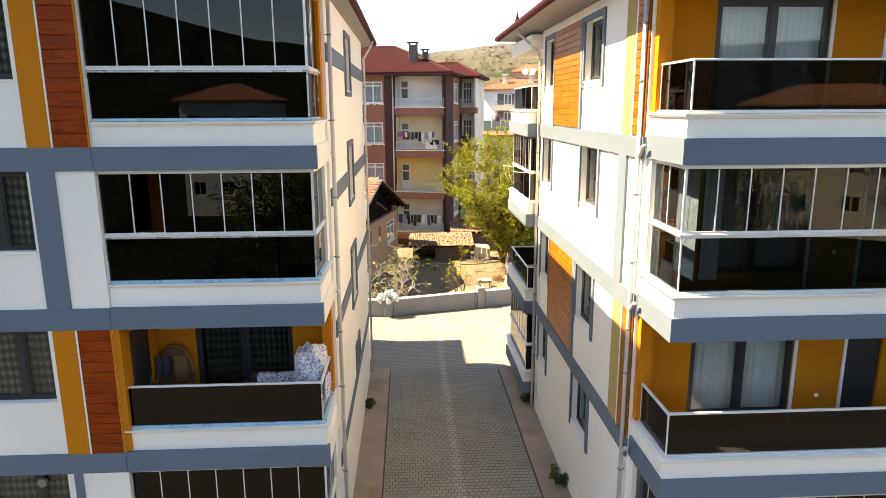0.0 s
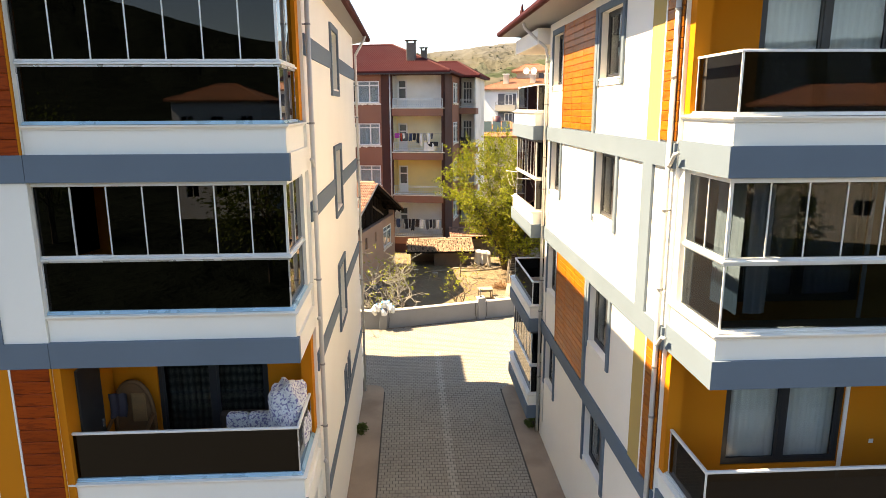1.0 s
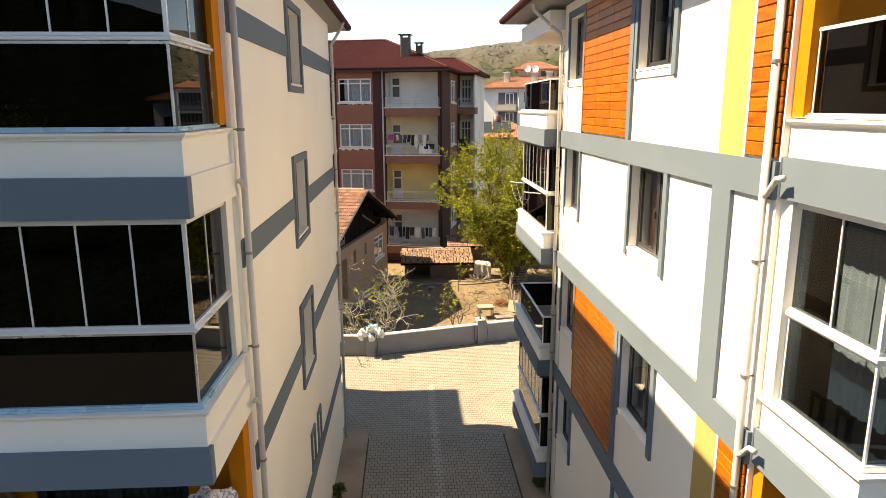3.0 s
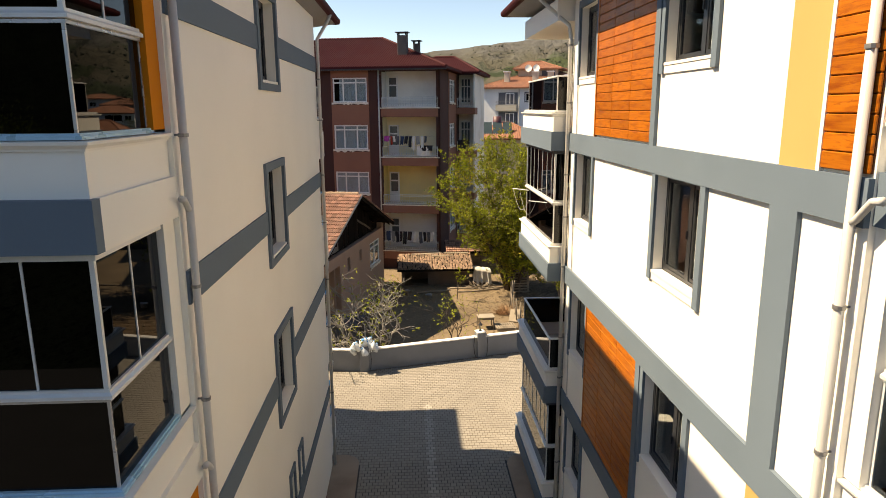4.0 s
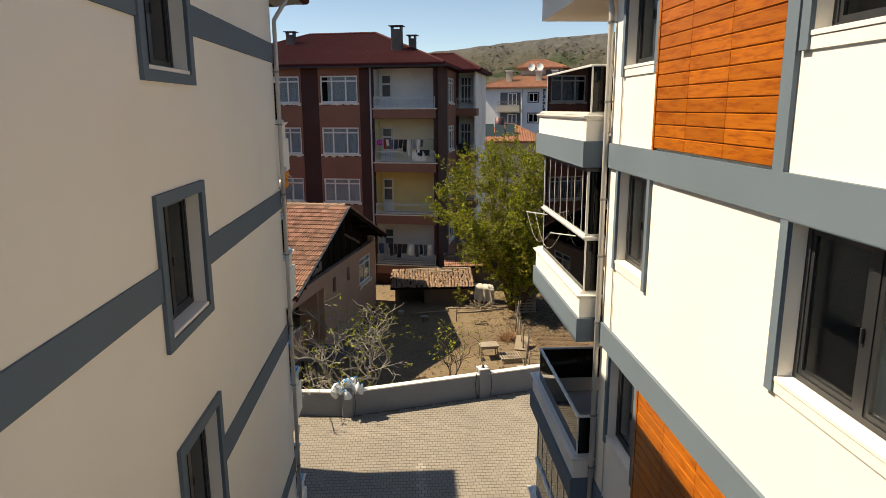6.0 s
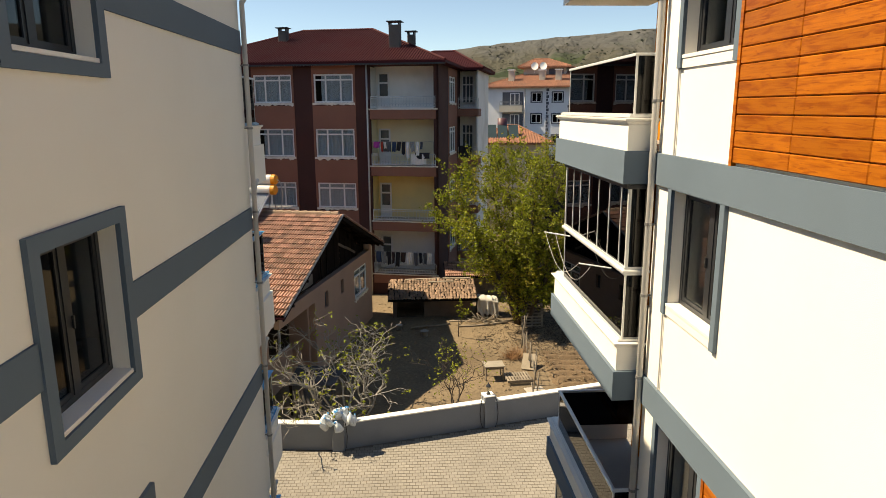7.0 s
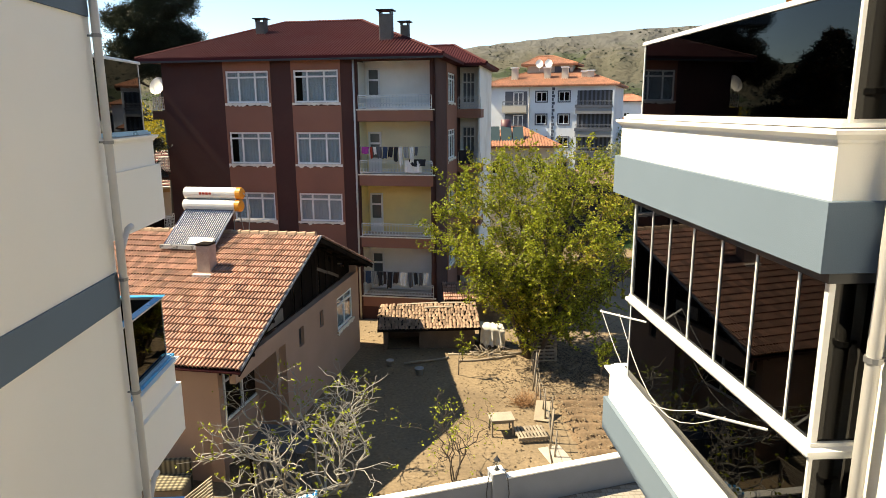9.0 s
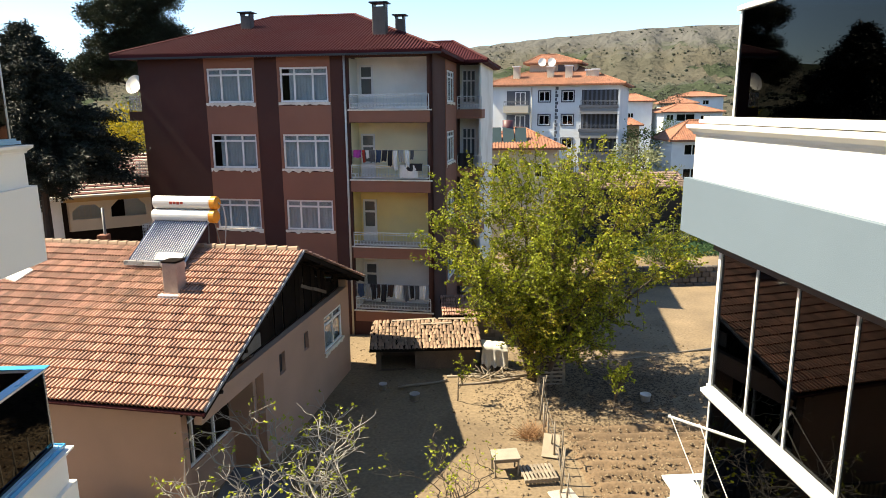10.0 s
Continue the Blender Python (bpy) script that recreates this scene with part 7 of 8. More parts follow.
part("side_wall", boxes(af, (-3.2, -0.35, -6, 0.0, -1, 4.9)), RENDER_WHITE, ah)
part("corner_post", boxes(af, (-0.34, -0.06, -0.1, 0.1, -1, 4.68)), OLD_WOOD, ah)
part("end_wall", boxes(af, (5.31, 7.2, -2.0, -0.4, -1, 5.0)), RENDER_CREAM, ah)
rf_a = part("roof", prism(bmesh.new(), [af @ Vector(p) for p in ((-3.6, 0.75, 5.02), (7.6, 0.75, 5.02), (7.6, -5, 7.3), (-3.6, -5, 7.3))], (0, 0, 0.12)), RENDER_CREAM, ah, "cream roof with dark red tile courses")
STRIPE = mat("dark_red_tile_course", (0.15, 0.06, 0.05), 0.9, 0.2, 1.0, 0.15, 10, 0.3)
for i in range(12):
    d = 0.6 - i * 0.46
    z = 5.14 + (0.75 - d) * 0.3965
    part("tile_course", prism(bmesh.new(), [af @ Vector(p) for p in ((-3.6, d, z), (7.6, d, z), (7.6, d - 0.23, z + 0.091), (-3.6, d - 0.23, z + 0.091))], (0, 0, 0.05)), STRIPE, rf_a)
CAR_PAINT = mat("white_car_paint", (0.60, 0.63, 0.66), 0.25, 0.03, 3, 0.02, 60, 0.0, spec=0.6)
CAR_GLASS = mat("car_window_glass", (0.05, 0.09, 0.11), 0.06, 0.05, 2, 0.02, 60, 0.0, spec=0.8)
RUBBER = mat("tyre_rubber", (0.02, 0.02, 0.02), 0.8)


def parked_car(at, turn):
    """A small saloon: lower body, cabin, windows, lamps and wheels."""
    ob = thing("car", at, "small pale parked car near the arched house", "car", rz=turn)
    f = WORLD[ob].copy()
    side = [(-2.05, 0.28), (2.05, 0.28), (2.1, 0.6), (1.95, 0.82), (0.95, 0.93), (-1.35, 0.95), (-2.05, 0.88), (-2.1, 0.5)]
    bm_ = prism(bmesh.new(), [f @ Vector((x, -0.82, z)) for x, z in side], f.to_3x3() @ Vector((0, 1.64, 0)))
    bmesh.ops.bevel(bm_, geom=bm_.edges[:], offset=0.07, segments=2, affect="EDGES", clamp_overlap=True)
    body = part("body", bm_, CAR_PAINT, ob, smooth=True)
    top = [(0.95, 0.92), (0.35, 1.36), (-0.95, 1.4), (-1.5, 0.94)]
    bm_ = prism(bmesh.new(), [f @ Vector((x, -0.70, z)) for x, z in top], f.to_3x3() @ Vector((0, 1.40, 0)))
    bmesh.ops.bevel(bm_, geom=bm_.edges[:], offset=0.06, segments=2, affect="EDGES", clamp_overlap=True)
    cabin = part("cabin", bm_, CAR_PAINT, ob, smooth=True)
    part("windscreen", prism(bmesh.new(), [f @ Vector(p) for p in ((0.93, -0.6, 0.975), (0.93, 0.6, 0.975), (0.44, 0.56, 1.335), (0.44, -0.56, 1.335))], f.to_3x3() @ Vector((0.03, 0, 0.03))), CAR_GLASS, cabin)
    part("rear_window", prism(bmesh.new(), [f @ Vector(p) for p in ((-1.47, -0.6, 0.99), (-1.47, 0.6, 0.99), (-1.04, 0.56, 1.35), (-1.04, -0.56, 1.35))], f.to_3x3() @ Vector((-0.03, 0, 0.03))), CAR_GLASS, cabin)
    for y in (-0.712, 0.70):
        for x0, x1 in ((-1.2, -0.4), (-0.32, 0.55)):
            part("side_window", boxes(f, (x0, x1 - (0.25 if x1 > 0 else 0), y, y + 0.012, 1.0, 1.3)), CAR_GLASS, cabin)
    for x in (-1.3, 1.3):
        for y in (-0.80, 0.62):
            w = part("wheel", tube(bmesh.new(), [f @ Vector((x, y, 0.3)), f @ Vector((x, y + 0.18, 0.3))], 0.3, 16), RUBBER, ob)
            part("rim", tube(bmesh.new(), [f @ Vector((x, y - 0.005, 0.3)), f @ Vector((x, y + 0.185, 0.3))], 0.18, 12), SILVER, w)
    for y in (-0.7, 0.45):
        part("headlight", boxes(f, (2.0, 2.1, y, y + 0.25, 0.62, 0.76), bevel=0.02), GLASS_PALE, body)
    return ob


parked_car((-19.6, 71.5, GZ - 0.28), -118)
BRICK = mat("red_brick", (0.20, 0.085, 0.06), 0.9, 0.15, 3, 0.1, 40, 0.3, random_vary=0.25)
bp = thing("brick_pillar", (-17.35, 62.1, -0.7), "short red brick pillar at the foot of a pole", "pillar")
for j in range(14):
    for i in range(2):
        x = -17.65 + i * 0.3
        part("brick", boxes(IDENT, (x + 0.005, x + 0.295, 61.6, 62.2, -0.7 + j * 0.26, -0.7 + j * 0.26 + 0.245), bevel=0.008), BRICK, bp)
solo("utility_pole", tube(bmesh.new(), [(-17.3, 62, -0.7), (-17.3, 62, 4.6)], [0.11, 0.08], 8), STEEL, "slim grey pole beside the arched house", "pole", smooth=True)

# ---- garden shed, lean-to and yard clutter ----
SHED_WALL = mat("mud_brick", (0.12, 0.085, 0.06), 0.95, 0.2, 2, 0.15, 25, 0.7, stain=0.4, stain_colour=(0.09, 0.06, 0.045))
PLANK = mat("grey_weathered_plank", (0.24, 0.2, 0.152), 0.9, 0.2, 3, 0.15, 40, 0.5, random_vary=0.25)
shed = thing("shed", (2.6, 47.6, GZ), "low garden shed with old barrel tiles and dark walls", "shed")
part("front_wall", wall_mesh(face((0, 46.9, 0), (1, 0), (0, -1)), 0.25, 4.5, GZ - 0.2, 0.6, 0.2, [(0.45, 1.9, GZ, 0.42)]), SHED_WALL, shed)
part("back_wall", boxes(IDENT, (0.25, 4.5, 48.6, 48.8, GZ - 0.2, 0.93)), SHED_WALL, shed)
for x in (0.25, 4.3):
    part("side_wall", prism(bmesh.new(), [(x, 47.1, GZ - 0.2), (x, 48.6, GZ - 0.2), (x, 48.6, 0.9), (x, 47.1, 0.63)], (0.2, 0, 0)), SHED_WALL, shed)
deck = part("roof_deck", prism(bmesh.new(), [(0.0, 46.45, 0.55), (4.75, 46.45, 0.55), (4.75, 48.95, 1.02), (0.0, 48.95, 1.02)], (0, 0, 0.06)), OLD_WOOD, shed)
bm = bmesh.new()
k = 7
barrel = []
for y, rr, zz in ((0, 0.082, 0.016), (0.36, 0.068, 0.0)):
    barrel.append([bm.verts.new((rr * math.cos(math.pi * i / (k - 1)), y, zz + rr * 0.75 * math.sin(math.pi * i / (k - 1)))) for i in range(k)])
for i in range(k - 1):
    bm.faces.new((barrel[0][i], barrel[0][i + 1], barrel[1][i + 1], barrel[1][i]))
barrel_data = to_mesh("barrel_tile", bm, mat("old_clay_tile_single", (0.25, 0.165, 0.112), 0.9, 0.2, 1.2, 0.12, 40, 0.35, random_vary=0.4, stain=0.4, stain_colour=(0.208, 0.136, 0.088)))
slope = math.atan2(0.47, 2.5)
sinv = WORLD[shed].inverted()
for j in range(9):
    for i in range(30):
        m = sinv @ Matrix.Translation((0.10 + i * 0.157 + rng.gauss(0, 0.015), 46.4 + j * 0.275 * math.cos(slope), 0.63 + j * 0.275 * math.sin(slope) + rng.uniform(0, 0.03))) @ Matrix.Rotation(slope, 4, "X") @ Matrix.Rotation(rng.gauss(0, 0.07), 4, "Z")
        piece("barrel_tile", barrel_data, deck, m)
for x0, x1, y, z in ((0.9, 2.9, 48.7, 1.13), (2.2, 3.6, 48.3, 1.08), (3.0, 4.6, 48.8, 1.15)):
    solo("plank", boxes(Matrix.Translation((x0, y, z)) @ Matrix.Rotation(rng.uniform(-0.1, 0.1), 4, "Z"), (0, x1 - x0, 0, 0.18, 0, 0.035), bevel=0.004), PLANK, "weathered plank lying on the shed roof", "plank", "roof planks")

lean = thing("outhouse", (5.6, 51, GZ), "small outhouse with orange tiles behind the shed", "shed")
BLOCK = mat("grey_brown_block", (0.20, 0.165, 0.13), 0.95, 0.2, 3, 0.15, 25, 0.6, random_vary=0.2)
ow = part("wall", boxes(IDENT, (3.92, 7.28, 50.23, 51.6, GZ - 0.3, 1.0)), SHED_WALL, lean)
for j in range(6):
    for i in range(8):
        x = 3.9 + i * 0.42 + (0.2 if j % 2 else 0)
        part("block", boxes(IDENT, (x, min(x + 0.405, 7.3), 50.2, 50.26, GZ + j * 0.21, GZ + j * 0.21 + 0.195), bevel=0.008), BLOCK, ow)
ldeck = part("roof_deck", prism(bmesh.new(), [(3.2, 49.6, 0.95), (7.5, 49.6, 0.95), (7.5, 51.7, 1.36), (3.2, 51.7, 1.36)], (0, 0, 0.06)), OLD_WOOD, lean)
linv = WORLD[lean].inverted()
lm = math.atan2(0.7, 3.6)
joined("tiles", [linv @ Matrix.Translation((3.22 + i * TW, 49.58 + j * TL * math.cos(lm), 1.03 + j * TL * math.sin(lm))) @ Matrix.Rotation(lm, 4, "X") @ Matrix.Rotation(rng.gauss(0, 0.03), 4, "Z") for i in range(18) for j in range(6)], tile_verts, tile_polys, TILE, ldeck, "orange clay tiles")
part("post", boxes(IDENT, (3.55, 3.68, 49.75, 49.88, GZ - 0.1, 0.95)), PLANK, lean)

# torn white sheet hung over a heap beside the shed
bm = bmesh.new()
n = 26
g2 = []
for i in range(n + 1):
    u = i / n
    row = []
    for j in range(17):
        w = j / 16
        x = 4.72 + 1.15 * u + 0.05 * noise.noise((u * 4, w * 3, 2))
        if w < 0.35:
            y, z = 47.6 - 0.9 * (w / 0.35) + 0.05 * noise.noise((u * 5, w * 5, 8)), 0.62 - 0.18 * u + 0.10 * noise.noise((u * 5, w * 6, 1))
        else:
            k = (w - 0.35) / 0.65
            fold = 0.09 * math.sin(u * 21 + 1.5 * noise.noise((u * 3, 0, 5))) * k
            y, z = 46.68 - 0.14 * k + fold, 0.60 - 0.18 * u - k * (0.80 + 0.22 * noise.noise((u * 6, 3, 3)))
        row.append(bm.verts.new((x, y, max(z, GZ + 0.03))))
    g2.append(row)
for i in range(n):
    for j in range(16):
        bm.faces.new((g2[i][j], g2[i + 1][j], g2[i + 1][j + 1], g2[i][j + 1]))
solo("tarpaulin", bm, mat("white_sheet", (0.60, 0.57, 0.51), 0.8, 0.12, 2, 0.08, 20, 0.3), "torn white plastic sheet hung over a heap", "sheet", smooth=True)
solo("heap", prism(bmesh.new(), [(4.78, 46.85, GZ), (5.8, 46.85, GZ), (5.8, 47.7, GZ), (4.78, 47.7, GZ)], (0, 0, 0.75)), SHED_WALL, "dark heap of old boards under a sheet", "heap")


def standing_pallet(at, w, h, turn, name="pallet", flat=False, lift=0.0, label=""):
    ob = thing(name, at, label, "pallet", "wooden pallets", rz=turn)
    base = WORLD[ob].copy()
    f = base if flat else base @ Matrix.Rotation(radians(83), 4, "X")
    nb = 9
    for i in range(nb):
        x = -w / 2 + i * w / nb
        y = i * h / nb
        part("board", boxes(f, (x, x + w / nb * 0.66, 0, h, 0.10 + lift, 0.122 + lift) if flat else (-w / 2, w / 2, y, y + h / nb * 0.55, 0.10, 0.122), bevel=0.003), PLANK, ob)
    for y in (0.02, h / 2 - 0.05, h - 0.12):
        x = (y / h - 0.5) * w
        part("bearer", boxes(f, (-w / 2, w / 2 - 0.02, y, y + 0.1, 0.0 + lift, 0.098 + lift) if flat else (x, x + 0.1, 0, h, 0.0, 0.098), bevel=0.003), PLANK, ob)
    return ob


standing_pallet((7.35, 45.0, GZ), 1.15, 1.45, 0, label="grey wooden pallet standing against the tree")
standing_pallet((5.55, 37.75, GZ), 1.05, 0.85, 5, flat=True, lift=0.12, label="bleached wooden pallet lying on the soil")
tbl = thing("table", (4.55, 38.55, GZ), "small rough wooden garden table", "table", rz=4)
tf = WORLD[tbl].copy()
part("tabletop", boxes(tf, (-0.42, 0.42, -0.32, 0.32, 0.60, 0.64), bevel=0.006), mat("sun_bleached_wood", (0.304, 0.264, 0.208), 0.85, 0.15, 3, 0.1, 40, 0.4), tbl)
for x in (-0.38, 0.33):
    for y in (-0.28, 0.23):
        part("leg", boxes(tf, (x, x + 0.05, y, y + 0.05, 0, 0.6)), PLANK, tbl)
part("apron", boxes(tf, (-0.36, 0.36, -0.285, -0.26, 0.5, 0.6)), PLANK, tbl)
solo("board", boxes(pose(6.1, 39.3, GZ, 0, 0, -18) @ Matrix.Rotation(radians(32), 4, "X"), (-0.27, 0.27, 0, 0.85, 0.03, 0.07), bevel=0.006), mat("bleached_plywood", (0.288, 0.24, 0.176), 0.85, 0.15, 3, 0.1, 40, 0.3), "bleached wooden board leaning in the garden", "board")
bm = bmesh.new()
for i in range(240):
    a, e = rng.uniform(0, math.tau), rng.uniform(0.05, 1.1)
    p = Vector((5.75 + rng.gauss(0, 0.18), 40.75 + rng.gauss(0, 0.15), GZ + 0.02))
    d = Vector((math.cos(a) * math.cos(e), math.sin(a) * math.cos(e), math.sin(e)))
    tube(bm, [p, p + d * rng.uniform(0.35, 0.75)], [0.008, 0.003], 3, cap=False)
tagged(solo("brushwood", bm, mat("dry_brown_twigs", (0.25, 0.135, 0.065), 0.9, 0.2, 4, 0.1, 30, 0.2, random_vary=0.3, island=True), "heap of dry brown brushwood", "brushwood"), kind="stuff")

solo("stepping_slab", boxes(pose(6.15, 36.7, GZ, 0, 0, 12), (-0.4, 0.35, -0.75, 0.75, 0.02, 0.09), bevel=0.02), mat("grey_garden_slab", (0.36, 0.32, 0.27), 0.9, 0.15, 2, 0.1, 30, 0.4), "pale concrete slab sunk in the garden path", "slab")
for k in range(30):
    a = rng.uniform(0, math.tau)
    p = Vector((rng.gauss(5.4, 0.7), rng.gauss(46.0, 0.3), GZ + 0.05))
    q = p + Vector((math.cos(a) * 0.6, math.sin(a) * 0.35, rng.uniform(0.0, 0.35)))
    solo("branch", tube(bmesh.new(), bend(p, q, rng, 0.05, 3), [0.03, 0.025, 0.02, 0.012], 5), PLANK, "dry branch in the heap beside the shed", "branch", "brushwood heap", smooth=True)
# rough stick fence between garden and tilled bed
fence = thing("fence", (6.4, 40.5, GZ), "rickety fence of crooked sticks and wire", "fence")
for i in range(17):
    y = 36.2 + i * 0.52
    x = 5.95 + (y - 36.2) * 0.10 + rng.gauss(0, 0.08)
    h = rng.uniform(0.75, 1.45)
    lean_ = (rng.gauss(0, 0.1), rng.gauss(0, 0.1))
    part("post", tube(bmesh.new(), [(x, y, GZ - 0.05), (x + lean_[0] * 0.6, y + lean_[1] * 0.6, GZ + h * 0.55), (x + lean_[0], y + lean_[1], GZ + h)], [0.035, 0.03, 0.02], 6), PLANK, fence, smooth=True)
for z in (0.35, 0.75):
    part("wire", tube(bmesh.new(), [(5.95 + (y - 36.2) * 0.10, y, GZ + z + 0.05 * math.sin(y * 3)) for y in [36.2 + i * 0.5 for i in range(17)]], 0.006, 4), STEEL, fence)
for i, (p, q) in enumerate((((3.2, 46.0), (6.6, 45.9)), ((3.6, 45.2), (6.2, 45.6)), ((9.0, 47.2), (15.5, 48.3)), ((4.2, 46.3), (5.4, 45.7)), ((1.2, 45.0), (3.2, 45.6)))):
    solo("log", tube(bmesh.new(), bend((p[0], p[1], GZ + 0.05), (q[0], q[1], GZ + 0.06), rng, 0.02, 6), 0.05, 7), PLANK, "long grey stick lying on the soil", "log", "fallen sticks", smooth=True)


def bucket(at, r, h, colour, label):
    bm_ = bmesh.new()
    c = Vector(at)
    outer = [[bm_.verts.new(c + Vector((rr * math.cos(i * math.tau / 16), rr * math.sin(i * math.tau / 16), z))) for i in range(16)] for rr, z in ((r * 0.8, 0), (r, h), (r * 1.06, h), (r * 1.06, h - 0.02), (r * 0.95, h - 0.01), (r * 0.76, 0.02))]
    for a, b in zip(outer, outer[1:]):
        for i in range(16):
            bm_.faces.new((a[i], a[(i + 1) % 16], b[(i + 1) % 16], b[i]))
    bm_.faces.new(outer[0][::-1])
    bm_.faces.new(outer[-1])
    return solo("bucket", bm_, mat("bucket_plastic", colour, 0.5), label, "bucket", "garden buckets", smooth=True)


bucket((1.85, 43.9, GZ), 0.19, 0.28, (0.35, 0.34, 0.32), "grey plastic bucket on the soil")
bucket((0.6, 45.0, GZ), 0.16, 0.24, (0.4, 0.38, 0.36), "pale plastic bucket on the soil")
bucket((10.6, 43.2, GZ), 0.2, 0.3, (0.6, 0.6, 0.6), "white plastic bucket in the tilled bed")

# lantern and cables on the pillars, bottles on the other pillar
lan = thing("lantern", (3.73, wall_line(3.73), 1.12), "small black lantern on the wall pillar", "lamp")
lc = Vector((3.73, wall_line(3.73), 1.12))
part("base", tube(bmesh.new(), [lc, lc + Vector((0, 0, 0.03)), lc + Vector((0, 0, 0.10))], [0.075, 0.06, 0.02], 10), DARK_FRAME, lan, smooth=True)
part("glass", tube(bmesh.new(), [lc + Vector((0, 0, 0.10)), lc + Vector((0, 0, 0.27))], [0.04, 0.065], 6), GLASS_PALE, lan)
part("cap", tube(bmesh.new(), [lc + Vector((0, 0, 0.27)), lc + Vector((0, 0, 0.29)), lc + Vector((0, 0, 0.36)), lc + Vector((0, 0, 0.42))], [0.095, 0.09, 0.03, 0.006], 6), DARK_FRAME, lan)
for x, side in ((3.73, -1), (3.73, 1), (-1.15, 1)):
    c = Vector((x + side * 0.2, wall_line(x) - 0.20, 0))
    solo("cable", tube(bmesh.new(), [c + Vector((0, 0.05, 1.13)), c + Vector((side * 0.06, -0.03, 0.95)), c + Vector((side * 0.10, -0.04, 0.55)), c + Vector((side * 0.07, -0.03, 0.2)), c + Vector((side * 0.01, -0.02, 0.02))], 0.014, 6), DARK_FRAME, "black cable hanging down the pillar", "cable", "pillar cables", smooth=True)
BOTTLE = mat("crumpled_clear_plastic", (0.70, 0.76, 0.80), 0.15, 0.1, 6, 0.1, 30, 0.3, spec=0.8)
CAPB = mat("blue_plastic", (0.05, 0.30, 0.62), 0.35)
pc = Vector((-1.15, 32.35, 1.12))
for i in range(19):
    a = i * 2.4
    rr = 0.12 + 0.26 * (i % 3) / 2
    b0 = pc + Vector((rr * math.cos(a), rr * math.sin(a) * 0.8, 0.16 * (i % 3) * 0.9))
    if rr > 0.2:
        b0.z = pc.z - 0.36 + 0.2 * (i % 2)
        b0 += Vector((0.10 * math.cos(a), -0.12, 0))
    d = Vector((math.cos(a * 1.7) * 0.5, math.sin(a * 1.7) * 0.5 - 0.15, 0.75)).normalized()
    bt = thing("water_bottle", tuple(b0), "empty clear plastic water bottle in a bundle", "bottle", "bundle of bottles")
    part("body", tube(bmesh.new(), [b0, b0 + d * 0.02, b0 + d * 0.24, b0 + d * 0.32, b0 + d * 0.36], [0.06, 0.1, 0.1, 0.035, 0.03], 10), BOTTLE, bt, smooth=True)
    part("cap", tube(bmesh.new(), [b0 + d * 0.355, b0 + d * 0.39], 0.032, 8), CAPB, bt, "blue cap")

# ---- solar water heater on the house ----
heater = thing("solar_water_heater", hs(-4.45, 0.1, RIDGE_Z), "solar water heater with two white tanks and glass tubes", "solar heater")
CREAM_TANK = mat("white_enamel_tank", (0.74, 0.72, 0.66), 0.35, 0.04, 3, 0.02, 60, 0.0)
ORANGE_CAP = mat("orange_end_cap", (0.72, 0.28, 0.02), 0.45)
for z, v in ((7.42, 0.62), (6.98, 0.50)):
    tk = part("tank", tube(bmesh.new(), [hs(-5.6, v, z), hs(-5.55, v, z), hs(-3.5, v, z), hs(-3.45, v, z)], [0.15, 0.22, 0.22, 0.20], 18), CREAM_TANK, heater, smooth=False)
    part("end_cap", tube(bmesh.new(), [hs(-3.46, v, z), hs(-3.28, v, z), hs(-3.22, v, z)], [0.225, 0.225, 0.15], 18), ORANGE_CAP, tk, "orange end cap")
    if z > 7:
        for k in range(4):
            part("label_bar", boxes(face(hs(-4.9 + k * 0.13, v - 0.226, 0), HU, (-HV[0], -HV[1])), (0, 0.1, -0.01, 0.004, z - 0.04 + 0.01 * (k % 2), z + 0.05)), mat("red_print", (0.55, 0.06, 0.03), 0.5), tk)
part("tube_backing", prism(bmesh.new(), [hs(-5.5, 0.42, 6.80), hs(-3.5, 0.42, 6.80), hs(-3.5, -1.25, 5.72), hs(-5.5, -1.25, 5.72)], (0, 0, 0.02)), mat("mirror_sheet", (0.60, 0.64, 0.70), 0.45, metal=0.1), heater)
TUBE = mat("dark_glass_tube", (0.045, 0.07, 0.14), 0.12, 0.05, 3, 0.02, 60, 0.0)
for k in range(24):
    u = -5.44 + k * (1.88 / 23)
    part("glass_tube", tube(bmesh.new(), [hs(u, 0.42, 6.88), hs(u, -1.22, 5.81)], 0.025, 8), TUBE, heater, smooth=True)
part("plate", prism(bmesh.new(), [hs(-4.55, -0.98, 6.01), hs(-3.62, -0.98, 6.01), hs(-3.62, -1.24, 5.84), hs(-4.55, -1.24, 5.84)], (0, -0.02, 0.03)), TRIM, heater, "pale plate over the foot of the tubes")
part("foot_rail", boxes(face(hs(0, -1.3, 0), HU, HV), (-5.55, -3.45, -0.06, 0.06, 5.66, 5.80)), SILVER, heater)
for u in (-5.4, -3.6):
    part("leg", tube(bmesh.new(), [hs(u, 0.75, 7.2), hs(u, 1.3, 5.6)], 0.02, 5), STEEL, heater)
    part("leg", tube(bmesh.new(), [hs(u, -1.25, 5.7), hs(u, 0.7, 5.8)], 0.02, 5), STEEL, heater)
    part("leg", tube(bmesh.new(), [hs(u, 0.55, 7.0), hs(u, 0.45, 5.8)], 0.02, 5), STEEL, heater)
